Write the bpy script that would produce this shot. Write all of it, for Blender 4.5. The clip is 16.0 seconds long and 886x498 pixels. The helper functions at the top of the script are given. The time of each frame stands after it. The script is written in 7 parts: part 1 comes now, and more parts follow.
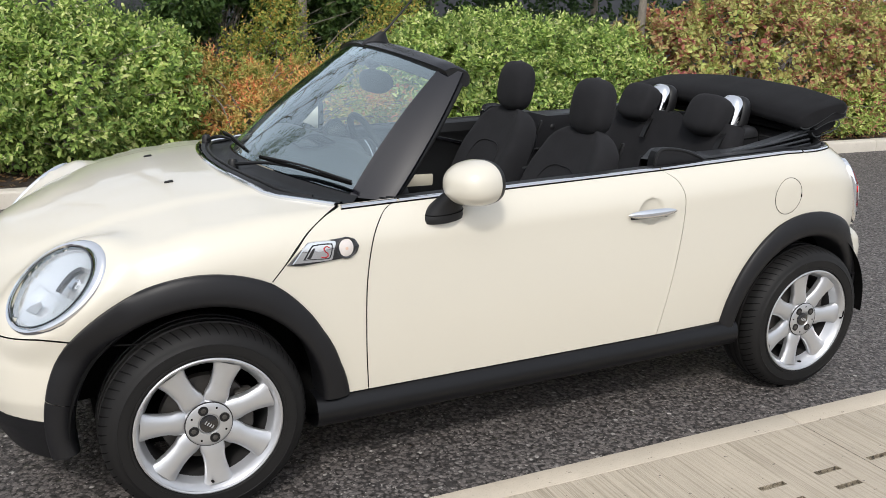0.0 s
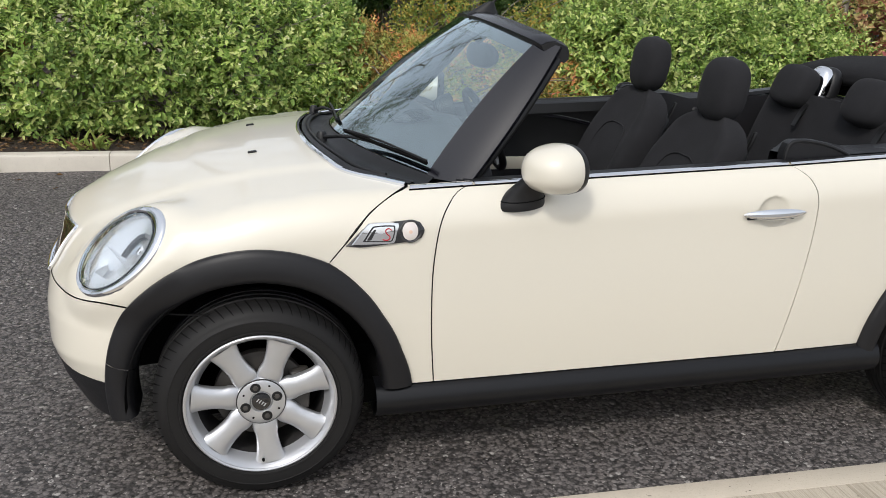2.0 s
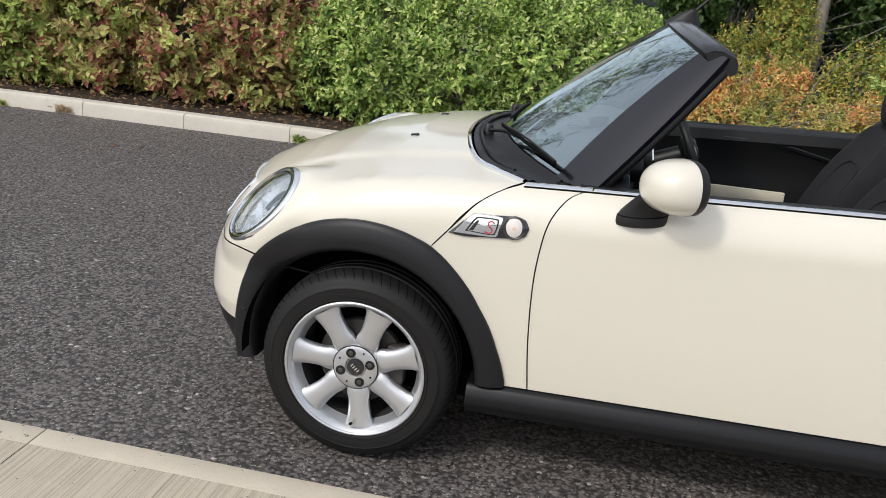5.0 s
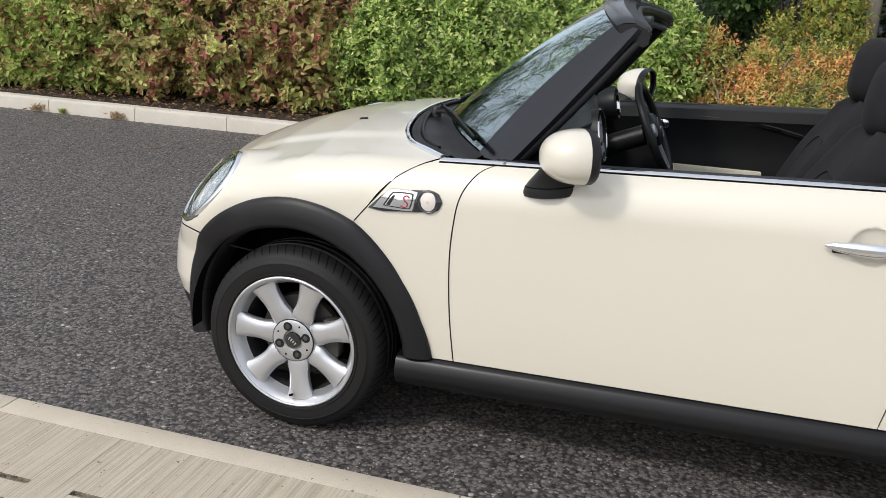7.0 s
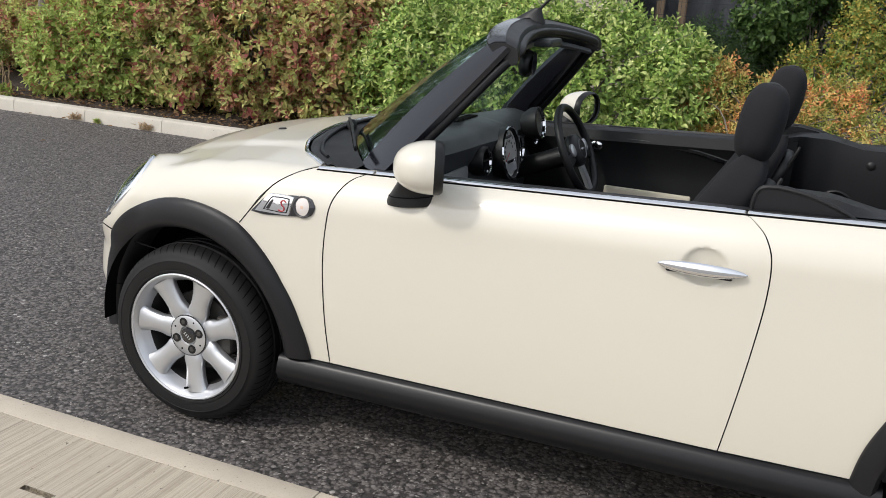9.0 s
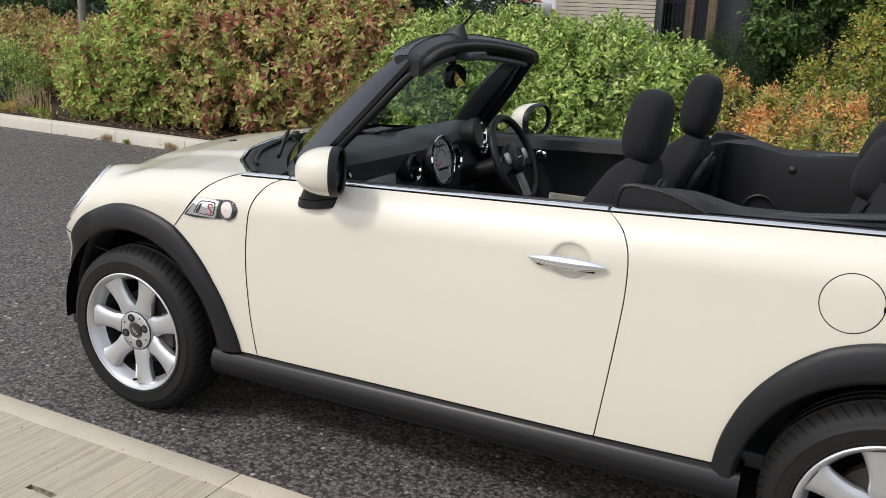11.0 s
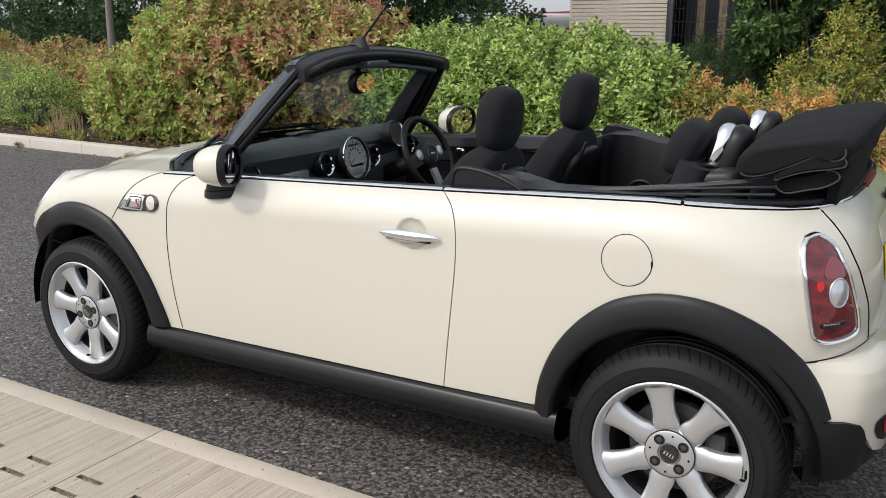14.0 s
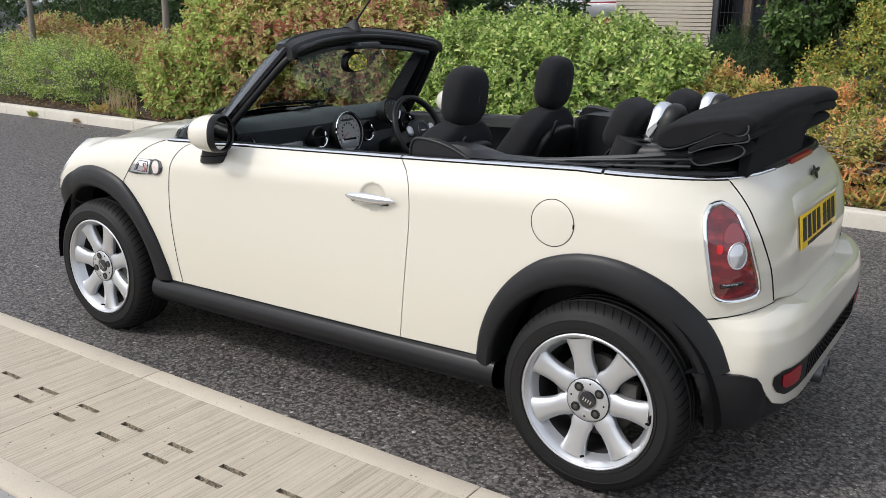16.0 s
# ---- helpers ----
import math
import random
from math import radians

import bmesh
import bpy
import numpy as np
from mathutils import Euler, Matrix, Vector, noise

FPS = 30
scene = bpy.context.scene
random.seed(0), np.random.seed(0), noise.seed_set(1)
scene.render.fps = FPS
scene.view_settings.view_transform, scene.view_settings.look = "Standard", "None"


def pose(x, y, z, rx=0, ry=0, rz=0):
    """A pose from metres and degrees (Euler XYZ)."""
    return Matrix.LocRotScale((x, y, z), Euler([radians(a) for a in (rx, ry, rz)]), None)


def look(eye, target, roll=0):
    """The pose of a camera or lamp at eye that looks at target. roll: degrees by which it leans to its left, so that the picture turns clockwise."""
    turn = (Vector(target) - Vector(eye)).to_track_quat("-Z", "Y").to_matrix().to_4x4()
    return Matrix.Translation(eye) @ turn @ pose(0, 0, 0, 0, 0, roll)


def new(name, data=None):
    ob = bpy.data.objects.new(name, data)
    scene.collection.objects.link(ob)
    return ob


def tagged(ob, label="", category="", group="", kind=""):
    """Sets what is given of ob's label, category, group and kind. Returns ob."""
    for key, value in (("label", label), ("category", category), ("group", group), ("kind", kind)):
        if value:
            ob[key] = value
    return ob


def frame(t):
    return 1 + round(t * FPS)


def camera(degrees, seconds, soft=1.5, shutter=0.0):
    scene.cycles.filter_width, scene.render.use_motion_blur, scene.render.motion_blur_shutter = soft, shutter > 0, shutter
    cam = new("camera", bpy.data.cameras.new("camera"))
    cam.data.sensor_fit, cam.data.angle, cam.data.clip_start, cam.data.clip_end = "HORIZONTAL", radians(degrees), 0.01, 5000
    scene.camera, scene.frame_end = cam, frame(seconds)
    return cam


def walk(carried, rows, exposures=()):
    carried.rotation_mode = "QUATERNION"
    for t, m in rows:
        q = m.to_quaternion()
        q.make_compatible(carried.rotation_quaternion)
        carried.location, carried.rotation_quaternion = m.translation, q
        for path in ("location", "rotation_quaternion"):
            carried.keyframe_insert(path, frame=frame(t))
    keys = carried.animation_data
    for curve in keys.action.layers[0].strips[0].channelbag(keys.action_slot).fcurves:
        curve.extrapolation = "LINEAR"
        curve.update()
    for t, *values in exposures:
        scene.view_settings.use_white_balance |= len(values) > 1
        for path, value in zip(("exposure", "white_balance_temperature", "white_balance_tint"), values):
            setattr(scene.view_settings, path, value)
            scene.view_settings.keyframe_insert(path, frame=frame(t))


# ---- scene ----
cam = camera(53.9, 16.0, soft=0.75)
PATH = [
    (0, (-0.432, -3.233, 1.573), (0.418, -1.511, 1.014), 1.9),
    (0.5, (-0.326, -3.24, 1.569), (0.466, -1.502, 0.977), 2.4),
    (1, (-0.23, -3.245, 1.558), (0.459, -1.468, 0.953), 2.7),
    (1.5, (-0.113, -3.192, 1.545), (0.417, -1.36, 0.942), 2.5),
    (2, (-0.022, -3.161, 1.558), (0.415, -1.311, 0.934), 2.0),
    (2.5, (0.087, -3.136, 1.55), (0.41, -1.267, 0.913), 2.2),
    (3, (0.246, -3.121, 1.543), (0.342, -1.228, 0.904), 3.4),
    (3.5, (0.371, -3.115, 1.539), (0.307, -1.22, 0.903), 3.2),
    (4, (0.454, -3.15, 1.511), (0.296, -1.257, 0.886), 3.2),
    (4.2, (0.488, -3.168, 1.508), (0.292, -1.277, 0.887), 3.8),
    (6.5, (1.085, -3.081, 1.485), (0.541, -1.259, 0.867), 3.3),
    (7, (1.194, -3.11, 1.47), (0.637, -1.291, 0.851), 2.5),
    (7.5, (1.343, -3.107, 1.44), (0.743, -1.289, 0.863), 3.4),
    (8, (1.512, -3.062, 1.411), (0.833, -1.258, 0.876), 3.3),
    (8.5, (1.596, -3.036, 1.466), (0.95, -1.234, 0.886), 3.4),
    (9, (1.791, -2.996, 1.474), (1.07, -1.221, 0.903), 3.6),
    (9.2, (1.844, -2.976, 1.493), (1.093, -1.215, 0.915), 2.9),
    (11.3, (2.393, -2.975, 1.484), (1.528, -1.252, 0.954), 2.5),
    (11.5, (2.456, -2.964, 1.484), (1.581, -1.246, 0.953), 2.5),
    (12, (2.59, -2.952, 1.479), (1.686, -1.244, 0.962), 1.9),
    (12.5, (2.68, -2.978, 1.484), (1.764, -1.272, 0.984), 1.0),
    (13, (2.786, -3.032, 1.479), (1.86, -1.329, 0.986), 0.6),
    (13.5, (2.915, -3.064, 1.487), (1.962, -1.376, 0.995), 0.2),
    (14, (3.042, -3.052, 1.486), (2.065, -1.38, 0.983), 0.0),
    (14.5, (3.188, -3.053, 1.481), (2.185, -1.395, 0.986), 0.4),
    (15, (3.319, -3.058, 1.482), (2.272, -1.426, 0.992), 0.7),
    (15.5, (3.425, -3.068, 1.491), (2.348, -1.461, 0.984), 1.0),
    (16, (3.498, -3.116, 1.471), (2.408, -1.524, 0.944), 0.7),
]
walk(cam, [(t, look(eye, target, roll)) for t, eye, target, roll in PATH], exposures=[(0, 0.66, 6500, 10), (2, 0.60, 6500, 10), (8.5, 0.64, 6500, 10), (13, 0.60, 6520, 10), (14.5, 0.65, 6520, 10), (16, 0.74, 6400, 10)])

# ---- world and sun: bright hazy daylight, the sun veiled ----
SUN_FROM = Vector((-0.38, -0.62, 0.70)).normalized()
world = bpy.data.worlds.new("sky")
scene.world = world
world.use_nodes = True
wn = world.node_tree.nodes
sky = wn.new("ShaderNodeTexSky")
sky.sky_type = "NISHITA"
sky.sun_disc = False
sky.sun_elevation = math.asin(SUN_FROM.z)
sky.sun_rotation = math.atan2(SUN_FROM.x, SUN_FROM.y)
sky.air_density, sky.dust_density, sky.ozone_density = 1.0, 4.0, 2.2
wn["Background"].inputs["Strength"].default_value = 0.185
# thin high cloud takes most of the blue out of the sky
grey = wn.new("ShaderNodeHueSaturation")
grey.inputs["Saturation"].default_value = 0.5
world.node_tree.links.new(sky.outputs["Color"], grey.inputs["Color"])
veil = wn.new("ShaderNodeMix")
veil.data_type = "RGBA"
veil.inputs["Factor"].default_value = 0.62
veil.inputs["B"].default_value = (2.75, 2.90, 3.15, 1.0)
world.node_tree.links.new(grey.outputs["Color"], veil.inputs["A"])
world.node_tree.links.new(veil.outputs["Result"], wn["Background"].inputs["Color"])
sun = new("sun", bpy.data.lights.new("sun", "SUN"))
sun.data.energy, sun.data.angle, sun.data.color = 1.10, radians(6), (1.0, 0.965, 0.91)
sun.matrix_world = look(SUN_FROM * 30, (0, 0, 0))

# ---- materials ----
def rgb(c):
    return (*c, 1.0)


class Mat:
    """A node material with a Principled shader; small helpers add noise, mixing and bump."""

    def __init__(self, name, base=(0.5, 0.5, 0.5), rough=0.5, metal=0.0, coat=0.0, spec=0.5):
        self.m = bpy.data.materials.new(name)
        self.m.use_nodes = True
        self.t = self.m.node_tree
        self.b = self.t.nodes["Principled BSDF"]
        self.b.inputs["Base Color"].default_value = rgb(base)
        self.b.inputs["Roughness"].default_value = rough
        self.b.inputs["Metallic"].default_value = metal
        self.b.inputs["Coat Weight"].default_value = coat
        self.b.inputs["Coat Roughness"].default_value = 0.04
        self.b.inputs["Specular IOR Level"].default_value = spec
        self.coord = None

    def node(self, kind, **values):
        n = self.t.nodes.new(kind)
        for k, v in values.items():
            n.inputs[k].default_value = v
        return n

    def link(self, a, b):
        self.t.links.new(a, b)

    def where(self):
        if self.coord is None:
            self.coord = self.t.nodes.new("ShaderNodeTexCoord")
        return self.coord.outputs["Object"]

    def noise(self, scale, detail=4.0, rough=0.6, stretch=None):
        n = self.node("ShaderNodeTexNoise", Scale=scale, Detail=detail, Roughness=rough)
        at = self.where()
        if stretch:
            mp = self.node("ShaderNodeMapping")
            mp.inputs["Scale"].default_value = stretch
            self.link(at, mp.inputs["Vector"])
            at = mp.outputs["Vector"]
        self.link(at, n.inputs["Vector"])
        return n.outputs["Fac"]

    def voronoi(self, scale, out="Distance"):
        n = self.node("ShaderNodeTexVoronoi", Scale=scale)
        self.link(self.where(), n.inputs["Vector"])
        return n.outputs[out]

    def ramp(self, fac, stops):
        r = self.t.nodes.new("ShaderNodeValToRGB")
        e = r.color_ramp.elements
        while len(e) < len(stops):
            e.new(0.5)
        for el, (p, c) in zip(e, stops):
            el.position, el.color = p, rgb(c)
        self.link(fac, r.inputs["Fac"])
        return r.outputs["Color"]

    def mix(self, fac, a, b, mode="MIX"):
        m = self.t.nodes.new("ShaderNodeMix")
        m.data_type, m.blend_type = "RGBA", mode
        for sock, v in ((m.inputs["Factor"], fac), (m.inputs["A"], a), (m.inputs["B"], b)):
            if isinstance(v, (int, float)):
                sock.default_value = v
            elif isinstance(v, tuple):
                sock.default_value = rgb(v)
            else:
                self.link(v, sock)
        return m.outputs["Result"]

    def range(self, fac, lo, hi, a=0.0, b=1.0):
        r = self.node("ShaderNodeMapRange")
        for k, v in (("From Min", a), ("From Max", b), ("To Min", lo), ("To Max", hi)):
            r.inputs[k].default_value = v
        self.link(fac, r.inputs["Value"])
        return r.outputs["Result"]

    def color(self, c):
        self.link(c, self.b.inputs["Base Color"])
        return self

    def roughness(self, r):
        self.link(r, self.b.inputs["Roughness"])
        return self

    def bump(self, height, strength=0.3, distance=0.002):
        b = self.node("ShaderNodeBump", Strength=strength, Distance=distance)
        self.link(height, b.inputs["Height"])
        self.link(b.outputs["Normal"], self.b.inputs["Normal"])
        return self


def paint_mat():
    m = Mat("ivory_paint", (0.66, 0.625, 0.53), 0.36, coat=0.8)
    m.color(m.mix(m.noise(2.3, 3), (0.622, 0.588, 0.503), (0.607, 0.573, 0.489)))
    m.roughness(m.range(m.noise(9, 4), 0.26, 0.36))
    return m.m


def plastic_mat(name, base, rough, grain=900, strength=0.25, spec=0.35):
    m = Mat(name, base, rough, spec=spec)
    m.color(m.mix(m.noise(6, 5), tuple(v * 0.85 for v in base), tuple(v * 1.2 for v in base)))
    m.roughness(m.range(m.noise(14, 4), rough - 0.07, rough + 0.08))
    m.bump(m.noise(grain, 2), strength, 0.0006)
    return m.m


def fabric_mat(name="black_cloth", k=1.0):
    m = Mat(name, (0.012, 0.012, 0.013), 0.92, spec=0.12)
    m.color(m.mix(m.noise(12, 5), (0.011 * k, 0.011 * k, 0.012 * k), (0.019 * k, 0.019 * k, 0.021 * k)))
    m.b.inputs["Sheen Weight"].default_value = 0.02
    m.b.inputs["Sheen Roughness"].default_value = 0.5
    m.bump(m.noise(700, 3), 0.5, 0.001)
    return m.m


def asphalt_mat():
    """Coarse dressing: dark rounded stones, the pits between painted black for their shade, a few pale chips, worn
    paler patches.
    """
    m = Mat("asphalt", (0.05, 0.05, 0.05), 0.8)
    sep = m.t.nodes.new("ShaderNodeSeparateColor")
    m.link(m.voronoi(64, "Color"), sep.inputs["Color"])
    cell = m.voronoi(64)
    big = m.noise(1.1, 5)
    tone = m.ramp(sep.outputs["Red"], [(0.0, (0.086, 0.077, 0.073)), (0.5, (0.123, 0.109, 0.104)), (0.93, (0.156, 0.140, 0.132)), (0.985, (0.21, 0.196, 0.185)), (1.0, (0.46, 0.44, 0.41))])
    tone = m.mix(m.range(big, 0.0, 0.35, 0.4, 0.75), tone, (0.160, 0.143, 0.136))
    # shade in the gaps and pits is put into the colour
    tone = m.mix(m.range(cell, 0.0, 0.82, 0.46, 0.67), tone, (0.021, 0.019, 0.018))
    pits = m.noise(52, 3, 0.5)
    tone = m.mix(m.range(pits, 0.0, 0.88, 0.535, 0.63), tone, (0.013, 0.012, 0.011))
    grit = m.voronoi(210, "Color")
    fine = m.t.nodes.new("ShaderNodeSeparateColor")
    m.link(grit, fine.inputs["Color"])
    tone = m.mix(m.range(fine.outputs["Blue"], 0.0, 0.6, 0.975, 0.99), tone, (0.42, 0.40, 0.37))
    m.color(tone)
    m.roughness(m.range(sep.outputs["Green"], 0.45, 0.9))
    m.bump(m.mix(0.45, m.range(cell, 1.0, 0.0, 0.15, 0.70), m.range(pits, 1.0, 0.0, 0.45, 0.62)), 0.80, 0.0038)
    return m.m


def concrete_mat(name, base, brush=False):
    m = Mat(name, base, 0.9)
    dark, light = tuple(v * 0.70 for v in base), tuple(min(1, v * 1.1) for v in base)
    c = m.mix(m.noise(3.1, 7, 0.7), dark, light)
    c = m.mix(m.range(m.noise(0.7, 4), 0.0, 0.35, 0.45, 0.7), c, tuple(v * 0.78 for v in base))
    speck = m.noise(160, 3)
    c = m.mix(m.range(speck, 0.0, 0.45, 0.56, 0.75), c, tuple(v * 0.5 for v in base))
    c = m.mix(m.range(m.noise(46, 2), 0.0, 0.8, 0.70, 0.74), c, (0.05, 0.045, 0.04))
    if brush:
        rib = m.noise(26, 2, 0.6, (3.4, 0.022, 1.0))
        fine = m.noise(26, 3, 0.7, (9.0, 0.05, 1.0))
        patch = m.range(m.noise(3.5, 5, 0.7), 0.1, 1.0, 0.35, 0.6)
        mask = m.node("ShaderNodeMath")
        mask.operation = "MULTIPLY"
        m.link(m.range(rib, 0.6, 0.0, 0.36, 0.46), mask.inputs[0])
        m.link(patch, mask.inputs[1])
        c = m.mix(mask.outputs[0], c, (0.25, 0.215, 0.155))
        c = m.mix(m.range(fine, 0.72, 0.0, 0.33, 0.52), c, (0.235, 0.205, 0.155))
        c = m.mix(m.range(m.noise(11, 6, 0.75), 0.0, 0.55, 0.55, 0.80), c, (0.33, 0.275, 0.20))
        m.bump(m.mix(0.45, rib, fine), 1.0, 0.005)
    else:
        m.bump(speck, 0.4, 0.002)
    m.color(c)
    return m.m


def leaf_mat(name, colors, rough=0.55, other=None, turn=(0.40, 0.52)):
    """Leaves: each takes its own tint from the ramp; with other, whole shoots turn to a second set of tints."""
    m = Mat(name, colors[0], rough, spec=0.31)
    g = m.t.nodes.new("ShaderNodeNewGeometry")
    pick = lambda set_of: m.ramp(g.outputs["Random Per Island"], [((k + 0.5) / len(set_of), q) for k, q in enumerate(set_of)])
    c = pick(colors)
    if other:
        c = m.mix(m.range(m.noise(3.4, 3, 0.7), 0.0, 1.0, *turn), c, pick(other))
    c = m.mix(m.range(m.noise(2.2, 3), 0.0, 0.45, 0.4, 0.7), c, tuple(v * 0.7 for v in colors[0]))
    m.color(c)
    tr = m.t.nodes.new("ShaderNodeBsdfTranslucent")
    m.link(c, tr.inputs["Color"])
    mx = m.t.nodes.new("ShaderNodeMixShader")
    mx.inputs["Fac"].default_value = 0.36
    m.link(m.b.outputs["BSDF"], mx.inputs[1])
    m.link(tr.outputs["BSDF"], mx.inputs[2])
    m.link(mx.outputs["Shader"], m.t.nodes["Material Output"].inputs["Surface"])
    return m.m


def bark_mat():
    m = Mat("bark", (0.12, 0.10, 0.08), 0.9)
    r = m.noise(22, 5, 0.7, (3, 3, 0.6))
    m.color(m.mix(r, (0.085, 0.074, 0.062), (0.30, 0.268, 0.225)))
    m.bump(r, 0.8, 0.01)
    return m.m


def soil_mat():
    m = Mat("soil", (0.05, 0.035, 0.025), 0.95)
    r = m.noise(35, 6, 0.75)
    m.color(m.ramp(r, [(0.3, (0.018, 0.012, 0.009)), (0.6, (0.06, 0.042, 0.03)), (0.75, (0.16, 0.11, 0.07))]))
    m.bump(r, 1.0, 0.02)
    return m.m


def glass_mat(name="glass", tint=(0.93, 0.97, 0.95), base=0.08):
    """Thin clear pane, alike from both sides: gloss grows towards glancing views."""
    m = bpy.data.materials.new(name)
    m.use_nodes = True
    t = m.node_tree
    t.nodes.clear()
    out = t.nodes.new("ShaderNodeOutputMaterial")
    mix = t.nodes.new("ShaderNodeMixShader")
    clear = t.nodes.new("ShaderNodeBsdfTransparent")
    clear.inputs["Color"].default_value = rgb(tint)
    gloss = t.nodes.new("ShaderNodeBsdfGlossy")
    gloss.inputs["Roughness"].default_value = 0.01
    gloss.inputs["Color"].default_value = (0.84, 0.96, 1.0, 1.0)
    face = t.nodes.new("ShaderNodeLayerWeight")
    face.inputs["Blend"].default_value = 0.5
    power = t.nodes.new("ShaderNodeMath")
    power.operation = "POWER"
    power.inputs[1].default_value = 2.6
    t.links.new(face.outputs["Facing"], power.inputs[0])
    share = t.nodes.new("ShaderNodeMapRange")
    share.inputs["To Min"].default_value, share.inputs["To Max"].default_value = base, 0.95
    t.links.new(power.outputs[0], share.inputs["Value"])
    t.links.new(share.outputs["Result"], mix.inputs["Fac"])
    t.links.new(clear.outputs["BSDF"], mix.inputs[1])
    t.links.new(gloss.outputs["BSDF"], mix.inputs[2])
    t.links.new(mix.outputs["Shader"], out.inputs["Surface"])
    return m


PAINT = paint_mat()
CLADDING = plastic_mat("black_cladding", (0.0095, 0.0095, 0.0108), 0.44, 900, 0.25, 0.30)
SILL = plastic_mat("sill_plastic", (0.0050, 0.0052, 0.0062), 0.33, 900, 0.15, 0.30)
TRIM = plastic_mat("black_trim", (0.007, 0.007, 0.0075), 0.45)
DASH = plastic_mat("dash_plastic", (0.040, 0.044, 0.046), 0.46, 500, 0.5)
DARK = Mat("dark_gap", (0.004, 0.004, 0.004), 0.9, spec=0.1).m
LINK = plastic_mat("frame_plastic", (0.026, 0.028, 0.031), 0.36)
LINING = plastic_mat("lining_plastic", (0.0075, 0.0078, 0.0082), 0.42, 500, 0.4, 0.22)
CLOTH = fabric_mat("black_cloth", 1.2)
CANVAS = fabric_mat("black_canvas", 0.7)
LEATHER = plastic_mat("black_leather", (0.014, 0.014, 0.015), 0.42, 260, 0.5)
BRIGHT = Mat("bright_plate", (0.80, 0.81, 0.83), 0.07, 1.0).m
CHROME = Mat("chrome", (0.82, 0.83, 0.85), 0.07, 1.0).m
GLOSS_BLACK = Mat("gloss_black", (0.006, 0.006, 0.008), 0.08, coat=1.0).m
PILLAR = Mat("pillar_black", (0.006, 0.006, 0.009), 0.17, spec=0.6).m
RUBBER = plastic_mat("tyre_rubber", (0.0088, 0.0085, 0.0085), 0.60, 300, 0.3, 0.24)
def alloy_mat():
    m = Mat("silver_alloy", (0.52, 0.53, 0.55), 0.32, 0.75, coat=0.4)
    m.color(m.mix(m.noise(14, 5), (0.50, 0.51, 0.53), (0.57, 0.58, 0.60)))
    m.roughness(m.range(m.noise(40, 4), 0.27, 0.42))
    return m.m
ALLOY = alloy_mat()
# brake steel and inner alloy are darkened to hold the shade behind the spokes
STEEL = plastic_mat("brake_steel", (0.050, 0.046, 0.042), 0.5, 120, 0.3)
SHADED_ALLOY = plastic_mat("shaded_alloy", (0.024, 0.023, 0.023), 0.7)
GLASS = glass_mat("lamp_glass", (0.97, 0.98, 0.98), 0.05)
WINDSCREEN = glass_mat("windscreen_glass", (0.80, 0.92, 0.90), 0.28)
def lens_mat():
    """Dark red moulded lens: streaks of the reflector show through it."""
    m = Mat("lamp_dark_red", (0.07, 0.005, 0.007), 0.06, coat=1.0)
    r = m.noise(16, 2, 0.5, (1.0, 1.0, 2.6))
    m.color(m.ramp(r, [(0.30, (0.070, 0.005, 0.008)), (0.52, (0.135, 0.009, 0.013)), (0.72, (0.26, 0.016, 0.022))]))
    return m.m


LAMP_RED = Mat("lamp_red", (0.13, 0.005, 0.008), 0.08, coat=1.0).m
REFLEX_RED = Mat("reflex_red", (0.26, 0.010, 0.016), 0.32).m
LAMP_DARK = lens_mat()
# pale red of the reflection painted on the tail lamp
LAMP_PINK = Mat("lamp_pale_red", (0.21, 0.035, 0.042), 0.14, coat=1.0).m
LAMP_BRIGHT = Mat("lamp_bright_red", (0.62, 0.012, 0.012), 0.15, coat=1.0).m
AMBER = Mat("amber_core", (0.62, 0.44, 0.34), 0.25, coat=1.0).m
LAMP_GREY = Mat("lamp_grey", (0.10, 0.10, 0.105), 0.35, 0.5).m
LAMP_CLEAR = Mat("lamp_clear", (0.55, 0.56, 0.58), 0.16, 0.6, coat=1.0).m
LENS_PALE = Mat("indicator_lens", (0.62, 0.57, 0.54), 0.18, coat=1.0).m
REFLECTOR = Mat("lamp_reflector", (0.80, 0.81, 0.83), 0.22, 0.75).m
PLATE_YELLOW = Mat("plate_yellow", (0.80, 0.52, 0.02), 0.35, coat=0.3).m
RED_MARK = Mat("red_mark", (0.34, 0.012, 0.018), 0.3).m
MIRROR = Mat("mirror_glass", (0.9, 0.9, 0.9), 0.01, 1.0).m
BEIGE = Mat("ivory_inlay", (0.60, 0.55, 0.44), 0.45).m
SILVER = Mat("silver_plastic", (0.50, 0.51, 0.52), 0.3, 0.6).m
DIAL = Mat("dial_grey", (0.34, 0.335, 0.32), 0.5).m
MARK = Mat("dark_mark", (0.01, 0.01, 0.01), 0.5).m
ASPHALT = asphalt_mat()
KERB = concrete_mat("kerb_concrete", (0.56, 0.52, 0.45))
SLAB = concrete_mat("slab_concrete", (0.50, 0.440, 0.352), True)
SLAB_EDGE = concrete_mat("slab_edge_concrete", (0.525, 0.465, 0.378))
BARK = bark_mat()
TIMBER = plastic_mat("brown_timber", (0.17, 0.125, 0.085), 0.85)
SOIL = soil_mat()

